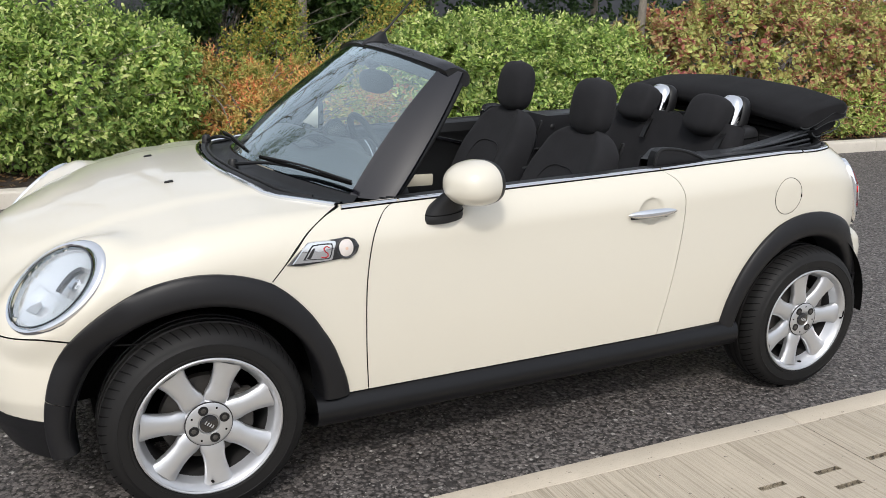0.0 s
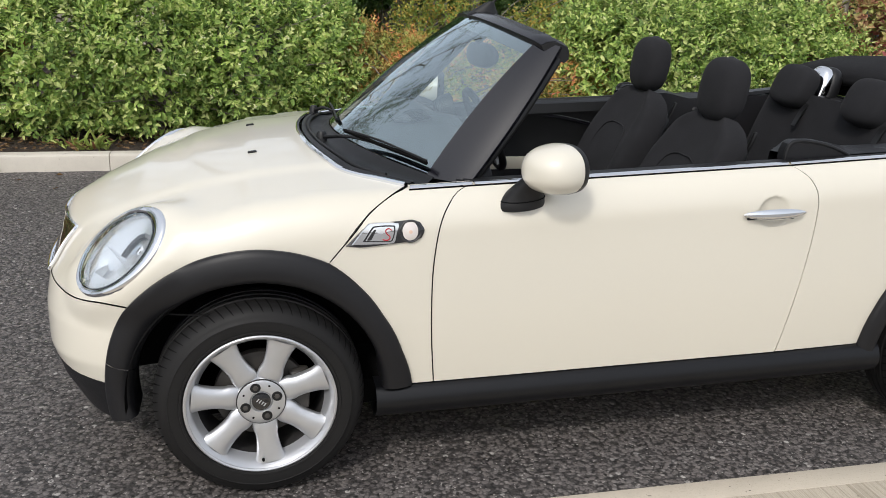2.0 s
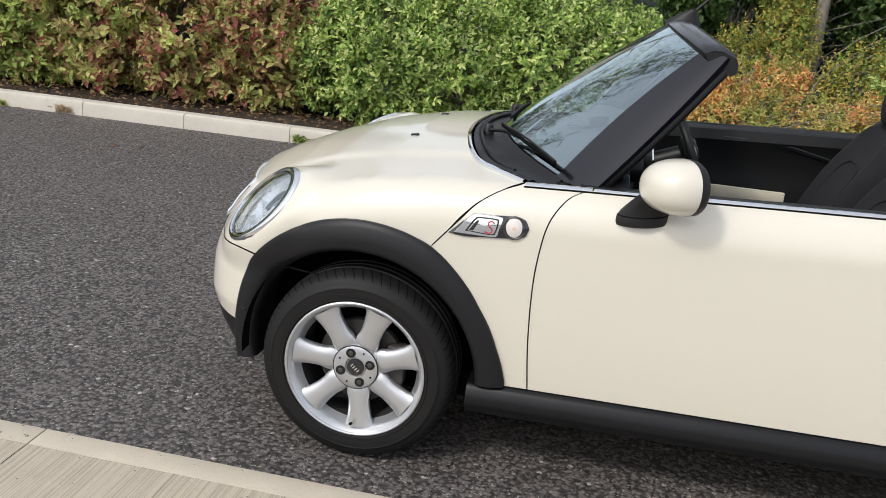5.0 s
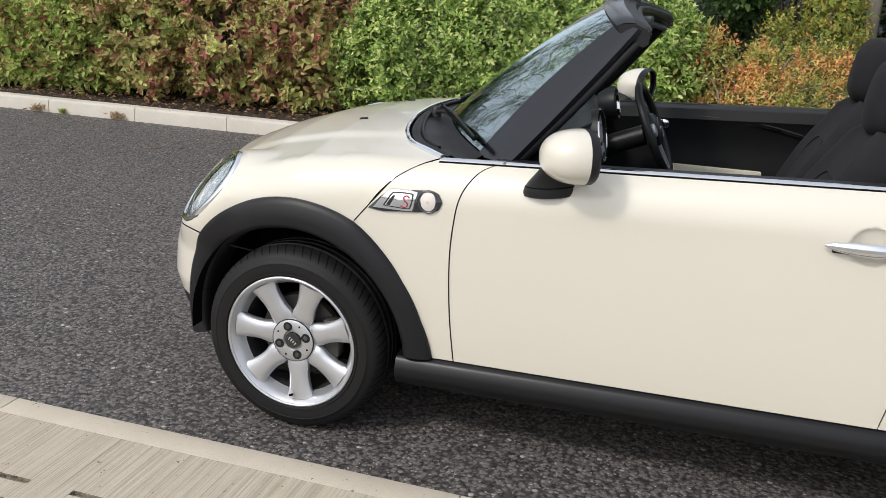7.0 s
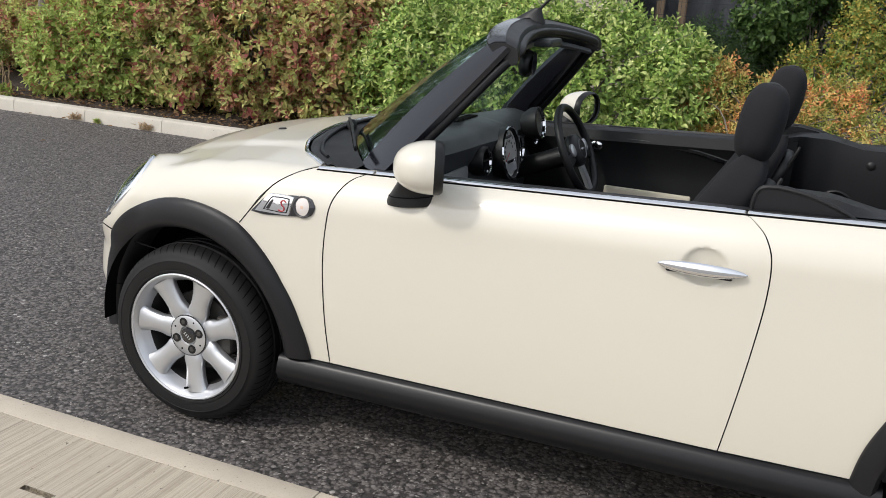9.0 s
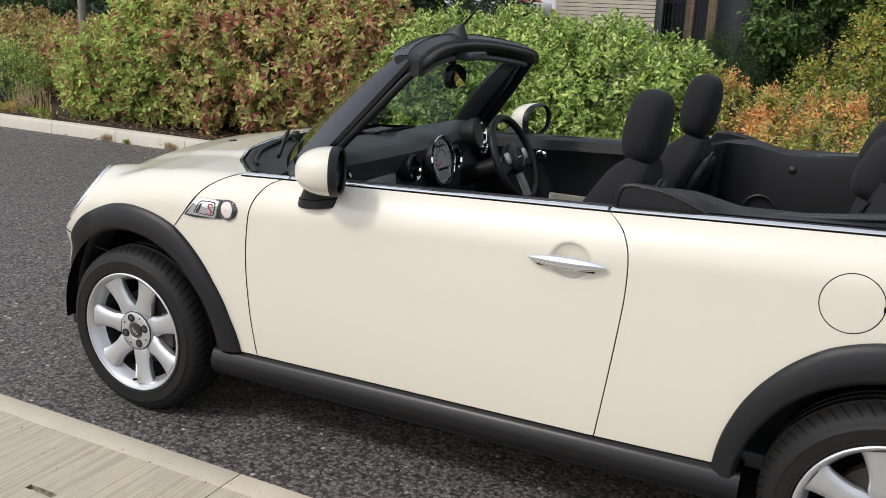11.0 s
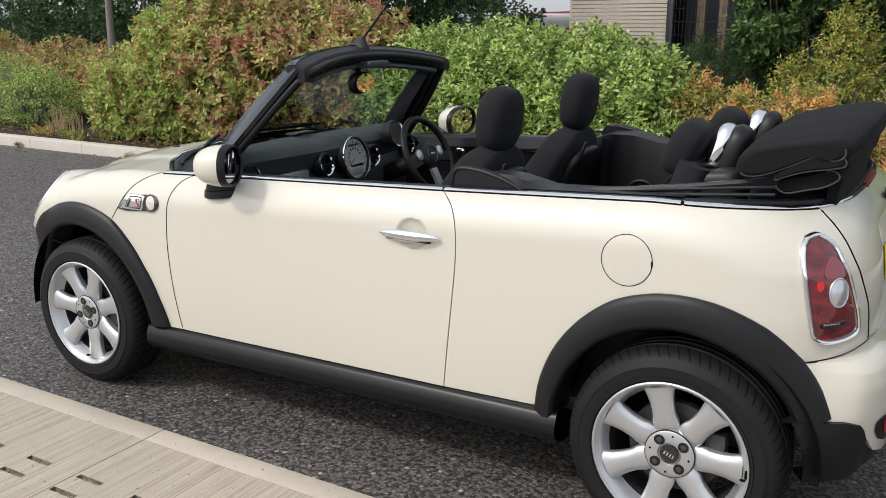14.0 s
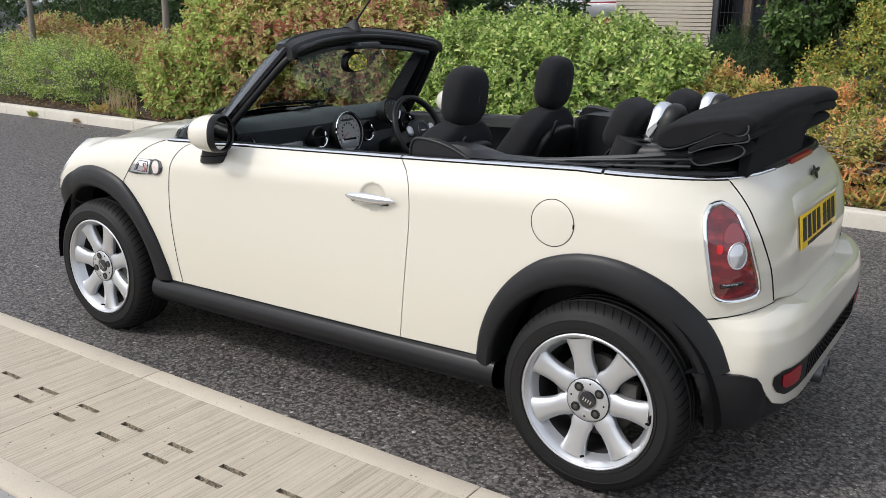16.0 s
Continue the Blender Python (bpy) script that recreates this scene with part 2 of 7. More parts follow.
# ---- mesh helpers ----
def part(name, data, material, parent=None, label="", smooth=True, angle=38):
    """Links (verts, faces) as one mesh object under a thing or a part."""
    verts, faces = data
    me = bpy.data.meshes.new(name)
    me.from_pydata([tuple(map(float, v)) for v in verts], [], [tuple(map(int, f)) for f in faces])
    me.materials.append(material)
    if smooth:
        me.shade_smooth()
        me.set_sharp_from_angle(angle=radians(angle))
    ob = new(name, me)
    if parent is not None:
        ob.parent = parent
    if label:
        tagged(ob, label)
    return ob


def thing(name, at=(0, 0, 0), label="", category="", group="", kind=""):
    ob = new(name)
    ob.location = at
    ob.empty_display_size = 0.1
    return tagged(ob, label, category, group, kind)


def shift(data, off):
    v, f = data
    return np.asarray(v, float) + np.asarray(off, float), f


def turned(data, m):
    v, f = data
    v = np.asarray(v, float)
    r = np.array(m.to_3x3())
    return v @ r.T + np.array(m.translation), f


def flip_y(data):
    v, f = data
    v = np.asarray(v, float) * (1, -1, 1)
    return v, [tuple(reversed(q)) for q in f]


def join(*datas):
    vs, fs, n = [], [], 0
    for v, f in datas:
        v = np.asarray(v, float).reshape(-1, 3)
        vs.append(v)
        fs += [tuple(i + n for i in q) for q in f]
        n += len(v)
    return np.concatenate(vs), fs


def grid(p, keep=None, wrap_u=False, wrap_v=False):
    """Quads over an array of points (rows, columns, 3); keep: mask of the quads to keep."""
    p = np.asarray(p, float)
    a, b = p.shape[:2]
    faces = []
    for i in range(a if wrap_u else a - 1):
        for j in range(b if wrap_v else b - 1):
            if keep is not None and not keep[i, j]:
                continue
            i2, j2 = (i + 1) % a, (j + 1) % b
            faces.append((i * b + j, i * b + j2, i2 * b + j2, i2 * b + j))
    return p.reshape(-1, 3), faces


def panel(p, keep=None, lip=0.014, inward=None):
    """A sheet over the points p with its edge turned in by lip, towards inward (vectors like p)."""
    p = np.asarray(p, float)
    v, f = grid(p, keep)
    if lip:
        du, dv = np.gradient(p, axis=0), np.gradient(p, axis=1)
        n = np.cross(du, dv)
        n /= np.maximum(np.linalg.norm(n, axis=2, keepdims=True), 1e-9)
        if inward is not None:
            s = np.sign((n * inward).sum(2, keepdims=True))
            n = n * np.where(s == 0, 1, s)
        a, b = p.shape[:2]
        ring = [(0, j) for j in range(b)] + [(i, b - 1) for i in range(1, a)] + [(a - 1, j) for j in range(b - 2, -1, -1)] + [(i, 0) for i in range(a - 2, 0, -1)]
        base = len(v)
        v = np.concatenate([v, np.array([p[i, j] + n[i, j] * lip for i, j in ring])])
        m = len(ring)
        for k in range(m):
            (i, j), (i2, j2) = ring[k], ring[(k + 1) % m]
            if keep is not None and not keep[min(i, i2, a - 2), min(j, j2, b - 2)]:
                continue
            f.append((i * b + j, base + k, base + (k + 1) % m, i2 * b + j2))
    return v, f


def sweep(path, profile, up=(0, 0, 1), closed=False, caps=True, loop=True):
    """Sweeps a profile of (side, up) points along a path. profile may be a function of the fraction along the path."""
    path = np.asarray(path, float)
    n = len(path)
    tan = np.gradient(path, axis=0)
    if closed:
        tan = np.roll(path, -1, 0) - np.roll(path, 1, 0)
    tan /= np.maximum(np.linalg.norm(tan, axis=1, keepdims=True), 1e-9)
    up = np.asarray(up, float)
    ups = np.tile(up, (n, 1)) if up.ndim == 1 else up
    side = np.cross(tan, ups)
    side /= np.maximum(np.linalg.norm(side, axis=1, keepdims=True), 1e-9)
    u2 = np.cross(side, tan)
    rows = []
    for k in range(n):
        pr = np.asarray(profile(k / (n - 1)) if callable(profile) else profile, float)
        rows.append(path[k] + pr[:, :1] * side[k] + pr[:, 1:2] * u2[k])
    v, f = grid(np.array(rows), wrap_u=closed, wrap_v=loop)
    if caps and loop and not closed:
        m = len(rows[0])
        f.append(tuple(range(m - 1, -1, -1)))
        f.append(tuple((n - 1) * m + k for k in range(m)))
    return v, f


def circle(r, n=12, ry=None):
    a = np.arange(n) * 2 * np.pi / n
    return np.stack([r * np.cos(a), (ry or r) * np.sin(a)], 1)


def tube(path, r, n=10, closed=False):
    path = np.asarray(path, float)
    d = np.ptp(path, axis=0)
    up = np.eye(3)[int(np.argmin(d))]
    if callable(r):
        return sweep(path, lambda t: circle(r(t), n), up, closed)
    return sweep(path, circle(r, n), up, closed)


def spline(points, n=40):
    """A smooth curve through points (Catmull-Rom), sampled at n places."""
    p = np.asarray(points, float)
    p = np.concatenate([[2 * p[0] - p[1]], p, [2 * p[-1] - p[-2]]])
    out = []
    for t in np.linspace(0, len(p) - 3 - 1e-9, n):
        i = int(t)
        u = t - i
        a, b, c, d = p[i : i + 4]
        out.append(0.5 * (2 * b + (c - a) * u + (2 * a - 5 * b + 4 * c - d) * u**2 + (3 * b - a - 3 * c + d) * u**3))
    return np.array(out)


def lathe(profile, n=48, axis="y"):
    """Turns (radius, height) points round an axis."""
    pr = np.asarray(profile, float)
    a = np.arange(n) * 2 * np.pi / n
    c, s = np.cos(a)[:, None], np.sin(a)[:, None]
    r, h = pr[:, 0][None], np.tile(pr[:, 1][None], (n, 1))
    if axis == "y":
        p = np.stack([r * c, h, r * s], 2)
    elif axis == "x":
        p = np.stack([h, r * c, r * s], 2)
    else:
        p = np.stack([r * c, r * s, h], 2)
    return grid(p, wrap_u=True)


def rbox(size, at=(0, 0, 0), r=0.01, seg=2, m=None):
    """A box with rounded edges."""
    bm = bmesh.new()
    bmesh.ops.create_cube(bm, size=1.0)
    bmesh.ops.scale(bm, vec=size, verts=bm.verts)
    if r:
        bmesh.ops.bevel(bm, geom=bm.edges[:], offset=min(r, min(size) * 0.49), segments=seg, profile=0.5, affect="EDGES")
    bm.verts.index_update()
    v = np.array([q.co for q in bm.verts])
    f = [tuple(q.index for q in face.verts) for face in bm.faces]
    bm.free()
    data = (v, f)
    if m is not None:
        data = turned(data, m)
    return shift(data, at)


def blob(radii, at=(0, 0, 0), e1=0.7, e2=0.7, nu=18, nv=28, m=None):
    """A superellipsoid: e1 rounds it from pole to pole (z), e2 round its girth."""
    u = np.linspace(-np.pi / 2, np.pi / 2, nu)[:, None]
    w = np.linspace(-np.pi, np.pi, nv, endpoint=False)[None]
    pw = lambda x, e: np.sign(x) * np.abs(x) ** e
    p = np.stack([radii[0] * pw(np.cos(u), e1) * pw(np.cos(w), e2), radii[1] * pw(np.cos(u), e1) * pw(np.sin(w), e2), radii[2] * pw(np.sin(u), e1) * np.ones_like(w)], 2)
    data = grid(p, wrap_v=True)
    if m is not None:
        data = turned(data, m)
    return shift(data, at)


def disc(r, at, normal, n=32, dome=0.0, ry=None, up=(0, 0, 1), rings=4):
    """A disc or dome that faces normal."""
    z = Vector(normal).normalized()
    x = Vector(up).cross(z).normalized()
    y = z.cross(x)
    rows = []
    for k in range(rings + 1):
        q = k / rings
        a = np.arange(n) * 2 * np.pi / n
        rows.append(np.array(at) + np.outer(np.cos(a) * r * q, x) + np.outer(np.sin(a) * (ry or r) * q, y) + np.array(z) * dome * (1 - q * q))
    return grid(np.array(rows), wrap_v=True)


def ellipse_path(at, normal, r, ry=None, n=48, up=(0, 0, 1)):
    z = Vector(normal).normalized()
    x = Vector(up).cross(z).normalized()
    y = z.cross(x)
    a = np.arange(n) * 2 * np.pi / n
    return np.array(at) + np.outer(np.cos(a) * r, x) + np.outer(np.sin(a) * (ry or r), y), np.array(z)

# ---- ground: road, far kerb and planting bed, near slotted concrete strip ----
def flat_sheet(x0, x1, y0, y1, z, nx=2, ny=2, rough=0.0):
    xs, ys = np.linspace(x0, x1, nx), np.linspace(y0, y1, ny)
    g = np.zeros((nx, ny, 3))
    g[..., 0], g[..., 1], g[..., 2] = xs[:, None], ys[None], z
    if rough:
        for i in range(nx):
            for j in range(ny):
                g[i, j, 2] += rough * noise.noise(Vector((xs[i] * 2.1, ys[j] * 2.1, 0)))
    v, f = grid(g)
    return v, [tuple(reversed(q)) for q in f]


ground = tagged(part("ground", flat_sheet(-300, 300, -300, 300, -0.03), SOIL), "dark soil and rough ground reaching the horizon", "ground", kind="structure")
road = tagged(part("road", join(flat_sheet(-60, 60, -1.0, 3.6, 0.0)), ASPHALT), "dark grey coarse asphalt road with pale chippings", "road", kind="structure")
bed = tagged(part("planting_bed", flat_sheet(-22, 22, 3.70, 11.0, 0.09, 120, 40, 0.05), SOIL), "bare brown soil bed with dry leaf litter", "planting bed", kind="structure")

KERB_Y, KERB_H, KERB_L = 3.585, 0.125, 0.914
far_kerb = thing("kerb", (0, 3.6, 0), "pale concrete kerb of long blocks along the road", "kerb", kind="structure")
prof = [(0.0, -0.15), (0.0, 0.085), (0.008, 0.112), (0.028, 0.125), (0.125, 0.125), (0.125, -0.15)]


def kerb_block(length):
    rows = []
    for x in (0.0, 0.004, length - 0.004, length):
        inset = 0.004 if x in (0.0, length) else 0.0
        rows.append([(x, y + (inset if y < 0.06 else 0), z - (inset if z > 0 else 0)) for y, z in prof])
    v, f = grid(np.array(rows), wrap_v=True)
    m = len(prof)
    f = f + [tuple(range(m)), tuple(range(4 * m - 1, 3 * m - 1, -1))]
    return v, f


first = part("kerb_block", kerb_block(0.945), KERB, far_kerb, angle=30)
first.location = (-1.95 + 0.003, KERB_Y - 3.6, 0)
k0 = -1.95
for n in range(-22, 24):
    if n == 0:
        continue
    o = first.copy()
    scene.collection.objects.link(o)
    o.location = (k0 + n * 0.948 + 0.003, KERB_Y - 3.6, 0.0)

# near strip: cast concrete panels with two rows of slots and smooth borders
STRIP_EDGE, STRIP_BACK = -1.0, -1.88
strip = thing("concrete_strip", (0, -1.44, 0), "pale brushed concrete panels with short drainage slots", "paving", kind="structure")
SLOT_ROWS = ((-1.388, 0.008), (-1.484, 0.0))


def strip_panel(x0, x1):
    """One cast panel: brushed top with slots cut through, smooth rims front and back."""
    top, rim = 0.012, 0.012
    cuts = []
    for y, off in SLOT_ROWS:
        for k in range(6):
            a = x0 + 0.006 + off + 0.2615 * k
            cuts.append((a, a + 0.116, y - 0.011, y + 0.011))
    xs = sorted({x0, x1, *(c[0] for c in cuts), *(c[1] for c in cuts)})
    ys = sorted({STRIP_BACK + 0.10, STRIP_EDGE - 0.095, *(c[2] for c in cuts), *(c[3] for c in cuts)})
    v, f, idx = [], [], {}

    def vert(x, y, z):
        key = (round(x, 5), round(y, 5), round(z, 5))
        if key not in idx:
            idx[key] = len(v)
            v.append(key)
        return idx[key]

    inside = lambda x, y: any(c[0] < x < c[1] and c[2] < y < c[3] for c in cuts)
    for i in range(len(xs) - 1):
        for j in range(len(ys) - 1):
            a, b, c, d = xs[i], xs[i + 1], ys[j], ys[j + 1]
            if not inside((a + b) / 2, (c + d) / 2):
                f.append((vert(a, c, top), vert(b, c, top), vert(b, d, top), vert(a, d, top)))
    walls = []
    for a, b, c, d in cuts:
        box = [(a, c, top), (b, c, top), (b, d, top), (a, d, top), (a, c, top - 0.013), (b, c, top - 0.013), (b, d, top - 0.013), (a, d, top - 0.013)]
        walls.append((np.array(box), [(0, 1, 5, 4), (1, 2, 6, 5), (2, 3, 7, 6), (3, 0, 4, 7), (4, 5, 6, 7)]))
    return (np.array(v), f), join(*walls)


def rim_data(x0, x1, y0, y1, top=0.014):
    return rbox((x1 - x0, y1 - y0, 0.12), ((x0 + x1) / 2, (y0 + y1) / 2, top - 0.06), 0.004, 2)


def dirt_mat():
    """Sand and grit washed into the slots, with darker crumbs."""
    m = Mat("slot_dirt", (0.25, 0.21, 0.15), 0.95)
    r = m.noise(60, 5, 0.8)
    m.color(m.ramp(r, [(0.36, (0.030, 0.026, 0.020)), (0.50, (0.20, 0.168, 0.12)), (0.66, (0.42, 0.36, 0.27))]))
    m.bump(r, 1.0, 0.006)
    return m.m


DIRT = dirt_mat()
JOINTS = [0.634 + 1.572 * k for k in range(-12, 13)]
for a, b in zip(JOINTS[:-1], JOINTS[1:]):
    top_data, slot_data = strip_panel(a + 0.0015, b - 0.0015)
    body = part("panel", shift(top_data, (0, 1.44, 0)), SLAB, strip, smooth=False)
    part("drain_slot", shift(slot_data, (0, 1.44, 0)), DIRT, strip, smooth=False)
    part("rim", shift(rim_data(a + 0.0015, b - 0.0015, STRIP_EDGE - 0.095, STRIP_EDGE), (0, 1.44, 0)), SLAB_EDGE, strip)
    part("rim", shift(rim_data(a + 0.0015, b - 0.0015, STRIP_BACK, STRIP_BACK + 0.10), (0, 1.44, 0)), SLAB_EDGE, strip)
pavement = tagged(part("pavement", flat_sheet(-60, 60, -30, STRIP_BACK - 0.002, 0.004), concrete_mat("pavement_grey", (0.30, 0.29, 0.275))), "grey tarmac car park surface behind the concrete strip", "pavement", kind="structure")

# ---- the car: an ivory two-door soft-top, hood folded, front axle at x = 0, nose towards -x ----
car = thing("car", (0, 0, 0), "ivory white small convertible with its black soft top folded down", "car")
AXLES = (0.0, 2.467)
HUB_Z = 0.31
interp = np.interp


def belt(x):
    return interp(x, [0.2, 0.44, 0.64, 1.69, 2.43, 2.75], [0.92, 0.932, 0.941, 0.984, 1.016, 1.007])


def low(z):
    return 0.028 * np.clip((0.72 - z) / 0.4, 0, 1.6) ** 2


def half_width(x, z):
    h = np.clip((belt(x) - z) / 0.13, 0, 1)
    return 0.70 - 0.02 * np.clip((x - 1.69) / 0.74, 0, 1) + 0.10 * np.sqrt(np.maximum(1 - (1 - h) ** 2, 0)) - low(z)


# nose: shoulder line, bonnet crown and front profile
def shoulder(x):
    return interp(x, [-0.70, -0.5, -0.35, -0.2, 0.0, 0.2, 0.44], [0.56, 0.685, 0.775, 0.842, 0.893, 0.918, 0.930])


def crown(x):
    return interp(x, [-0.72, -0.66, -0.6, -0.5, -0.35, -0.2, 0.0, 0.2, 0.44], [0.60, 0.70, 0.745, 0.800, 0.862, 0.908, 0.942, 0.958, 0.965])


def nose_x(z):
    return interp(z, [0.15, 0.20, 0.30, 0.40, 0.5, 0.58, 0.62, 0.70, 0.76, 1.0], [-0.535, -0.578, -0.632, -0.660, -0.668, -0.662, -0.648, -0.626, -0.596, -0.596])


def nose_m(z):
    """Squareness of the nose in plan: fuller low down."""
    return interp(z, [0.40, 0.58], [4.5, 3.2])


def nose_inside(x, y, z):
    u = np.clip((0.1 - x) / (0.1 - nose_x(z)), 0, 1)
    q = np.maximum(1 - u**2.5, 1e-6) ** (1 / nose_m(z))
    w = np.abs(y) / q
    s, c = shoulder(x), crown(x)
    e = np.clip((w - 0.70) / 0.10, 0, 1)
    roof = np.where(w < 0.70, s + (c - s) * (1 - (np.minimum(w, 0.7) / 0.70) ** 2), s - 0.13 * (1 - np.sqrt(1 - e**2)))
    rise = np.clip((0.50 - w) / 0.06, 0, 1)
    roof = roof + 0.008 * rise * rise * (3 - 2 * rise) - 0.004 * (w < 0.70)
    return (w < 0.80 - low(z)) & (z < roof) & (u < 1)


def smooth_curve(points):
    """A smooth y(x) through a few points."""
    p = spline(points, 200)
    o = np.argsort(p[:, 0])
    return lambda q: interp(q, p[o, 0], p[o, 1])


def cast(origin, way, inside, far=1.2):
    """Along rays from inside points, where the body's skin lies."""
    lo, hi = np.zeros(origin.shape[:-1]), np.full(origin.shape[:-1], far)
    for _ in range(34):
        mid = (lo + hi) / 2
        p = origin + mid[..., None] * way
        ok = inside(p[..., 0], p[..., 1], p[..., 2])
        lo, hi = np.where(ok, mid, lo), np.where(ok, hi, mid)
    return origin + lo[..., None] * way


# rear edge of the clamshell bonnet, as x for each ray's rise: the slanting shut line, then the scuttle's curve
CLAM = ([0.0, 9.4, 13.2, 16.0, 19.4, 22.6, 25.4, 27.5, 31.9, 40.0, 55.0, 72.0, 90.0], [0.14, 0.205, 0.249, 0.279, 0.323, 0.383, 0.443, 0.385, 0.29, 0.235, 0.198, 0.182, 0.176])


def clam_edge(rise):
    """Rear edge of the bonnet by rise: straight pieces up the flank, one flowing curve round the scuttle."""
    p = spline(list(zip(*CLAM))[6:], 200)
    return np.where(rise < CLAM[0][6], interp(rise, *CLAM), interp(rise, p[:, 0], p[:, 1]))


# headlamp: a flat ellipse, tilted back and outwards; the wing swells to meet its rim
LAMP_AT = np.array((-0.379, -0.636, 0.736))
LAMP_FACE = Vector((-0.6486, -0.4581, 0.6078)).normalized()
LAMP_E = np.array(Vector((0, 0, 1)).cross(LAMP_FACE).normalized())
LAMP_F = np.array(LAMP_FACE.cross(Vector(LAMP_E)))
LAMP_A, LAMP_B, LAMP_LEAN = 0.131, 0.1765, -0.787


def lamp_reach(p):
    """Distance from the lamp's middle in its own plane: 1 on the rim."""
    d = p - LAMP_AT
    u, v = d @ LAMP_E, d @ LAMP_F
    c, q = math.cos(LAMP_LEAN), math.sin(LAMP_LEAN)
    return np.hypot((u * c + v * q) / LAMP_A, (v * c - u * q) / LAMP_B)


def swell(p):
    """The wing's skin, lifted to the plane of the lamp round its rim."""
    p = np.asarray(p, float)
    gap = np.clip((LAMP_AT - p) @ np.array(LAMP_FACE), -0.012, 0.046)
    r = np.clip((lamp_reach(p) - 1.0) / 0.55, 0, 1)
    lift = gap * (1 - r * r * (3 - 2 * r))
    return p + lift[..., None] * np.array(LAMP_FACE)


def nose_points(rows, fan=72, straight=22):
    """rows of (height of the ray's foot, rise in degrees)."""
    z0 = np.array([r[0] for r in rows])[:, None]
    rise = np.radians([r[1] for r in rows])[:, None]
    th = np.linspace(0, np.pi / 2, fan)
    px = np.concatenate([np.full(fan, 0.1), np.zeros(straight)])[None] + 0 * z0
    edge = clam_edge(np.degrees(rise)) - 0.0018
    px[:, fan:] = 0.1 + (edge - 0.1) * (np.arange(1, straight + 1) / straight)[None]
    dx = np.concatenate([-np.cos(th), np.zeros(straight)])[None]
    dy = np.concatenate([-np.sin(th), -np.ones(straight)])[None]
    o = np.stack([px, 0 * px, z0 + 0 * px], 2)
    w = np.stack([np.cos(rise) * dx, np.cos(rise) * dy, np.sin(rise) + 0 * dx], 2)
    return swell(cast(o, w, nose_inside))


def out_of_arch(p, r=0.412):
    c = (p[:-1, :-1] + p[1:, :-1] + p[:-1, 1:] + p[1:, 1:]) / 4
    keep = np.ones(c.shape[:2], bool)
    for ax in AXLES:
        keep &= np.hypot(c[..., 0] - ax, c[..., 2] - HUB_Z) > r
    return keep


def welded(*datas):
    v, f = join(*datas)
    bm = bmesh.new()
    vs = [bm.verts.new(q) for q in v]
    for q in f:
        if len(set(q)) > 2:
            try:
                bm.faces.new([vs[i] for i in q])
            except ValueError:
                pass
    bmesh.ops.remove_doubles(bm, verts=bm.verts, dist=1e-4)
    bmesh.ops.dissolve_degenerate(bm, dist=1e-5, edges=bm.edges)
    bmesh.ops.recalc_face_normals(bm, faces=bm.faces)
    bm.verts.index_update()
    out = np.array([q.co for q in bm.verts]), [tuple(q.index for q in face.verts) for face in bm.faces]
    bm.free()
    return out


def in_lamp(p, r):
    """Faces behind the headlamp."""
    c = (p[:-1, :-1] + p[1:, :-1] + p[:-1, 1:] + p[1:, 1:]) / 4
    return (lamp_reach(c) < r) & (c[..., 0] < 0.05)


BUMPER_TOP = 0.583
rises = sorted({*np.linspace(0.0, 90.0, 62), 9.4, 25.4, 26.4})
clam_rows = [(z, 0.0) for z in np.linspace(BUMPER_TOP + 0.004, 0.60, 3)] + [(0.60, r) for r in rises[1:]]
P = nose_points(clam_rows)
left = panel(P, out_of_arch(P) & ~in_lamp(P, 0.92), 0)
bonnet = part("bonnet", welded(left, flip_y(left)), PAINT, car, "ivory painted clamshell bonnet with rounded shoulders")


def bumper_points(lo, hi, rows, fan=80):
    th = np.linspace(0, np.pi / 2 + 0.12, fan)
    v = np.linspace(0, 1, rows)[:, None]
    z = lo(th)[None] * (1 - v) + hi(th)[None] * v
    o = np.stack([0.1 + 0 * z, 0 * z, z], 2)
    w = np.stack([-np.cos(th)[None] + 0 * z, -np.sin(th)[None] + 0 * z, 0 * z], 2)
    return swell(cast(o, w, nose_inside))


pale_foot = lambda th: interp(th, [0, 0.5, 0.75, 0.95, 1.1, 2], [0.40, 0.385, 0.350, 0.338, 0.345, 0.40])
P = bumper_points(pale_foot, lambda th: 0 * th + BUMPER_TOP, 26)
left = panel(P, out_of_arch(P, 0.425), 0)
front_bumper = part("front_bumper", welded(left, flip_y(left)), PAINT, car, "ivory painted front bumper skin")
apron_top = lambda th: pale_foot(th) - 0.0015 + interp(th, [0.95, 1.02, 1.08], [0.0, 0.0, 0.056])
P = bumper_points(lambda th: 0 * th + 0.195, apron_top, 22)
turn_a = np.arctan2(-P[..., 1], 0.1 - P[..., 0])
out = interp(turn_a, [0.92, 1.04], [0.0, 0.026])
P = P + np.stack([-out * np.cos(turn_a), -out * np.sin(turn_a), 0 * out], 2)
left = panel(P, out_of_arch(P, 0.405), 0)
part("lower_bumper", welded(left, flip_y(left)), CLADDING, car, "black plastic lower bumper apron")

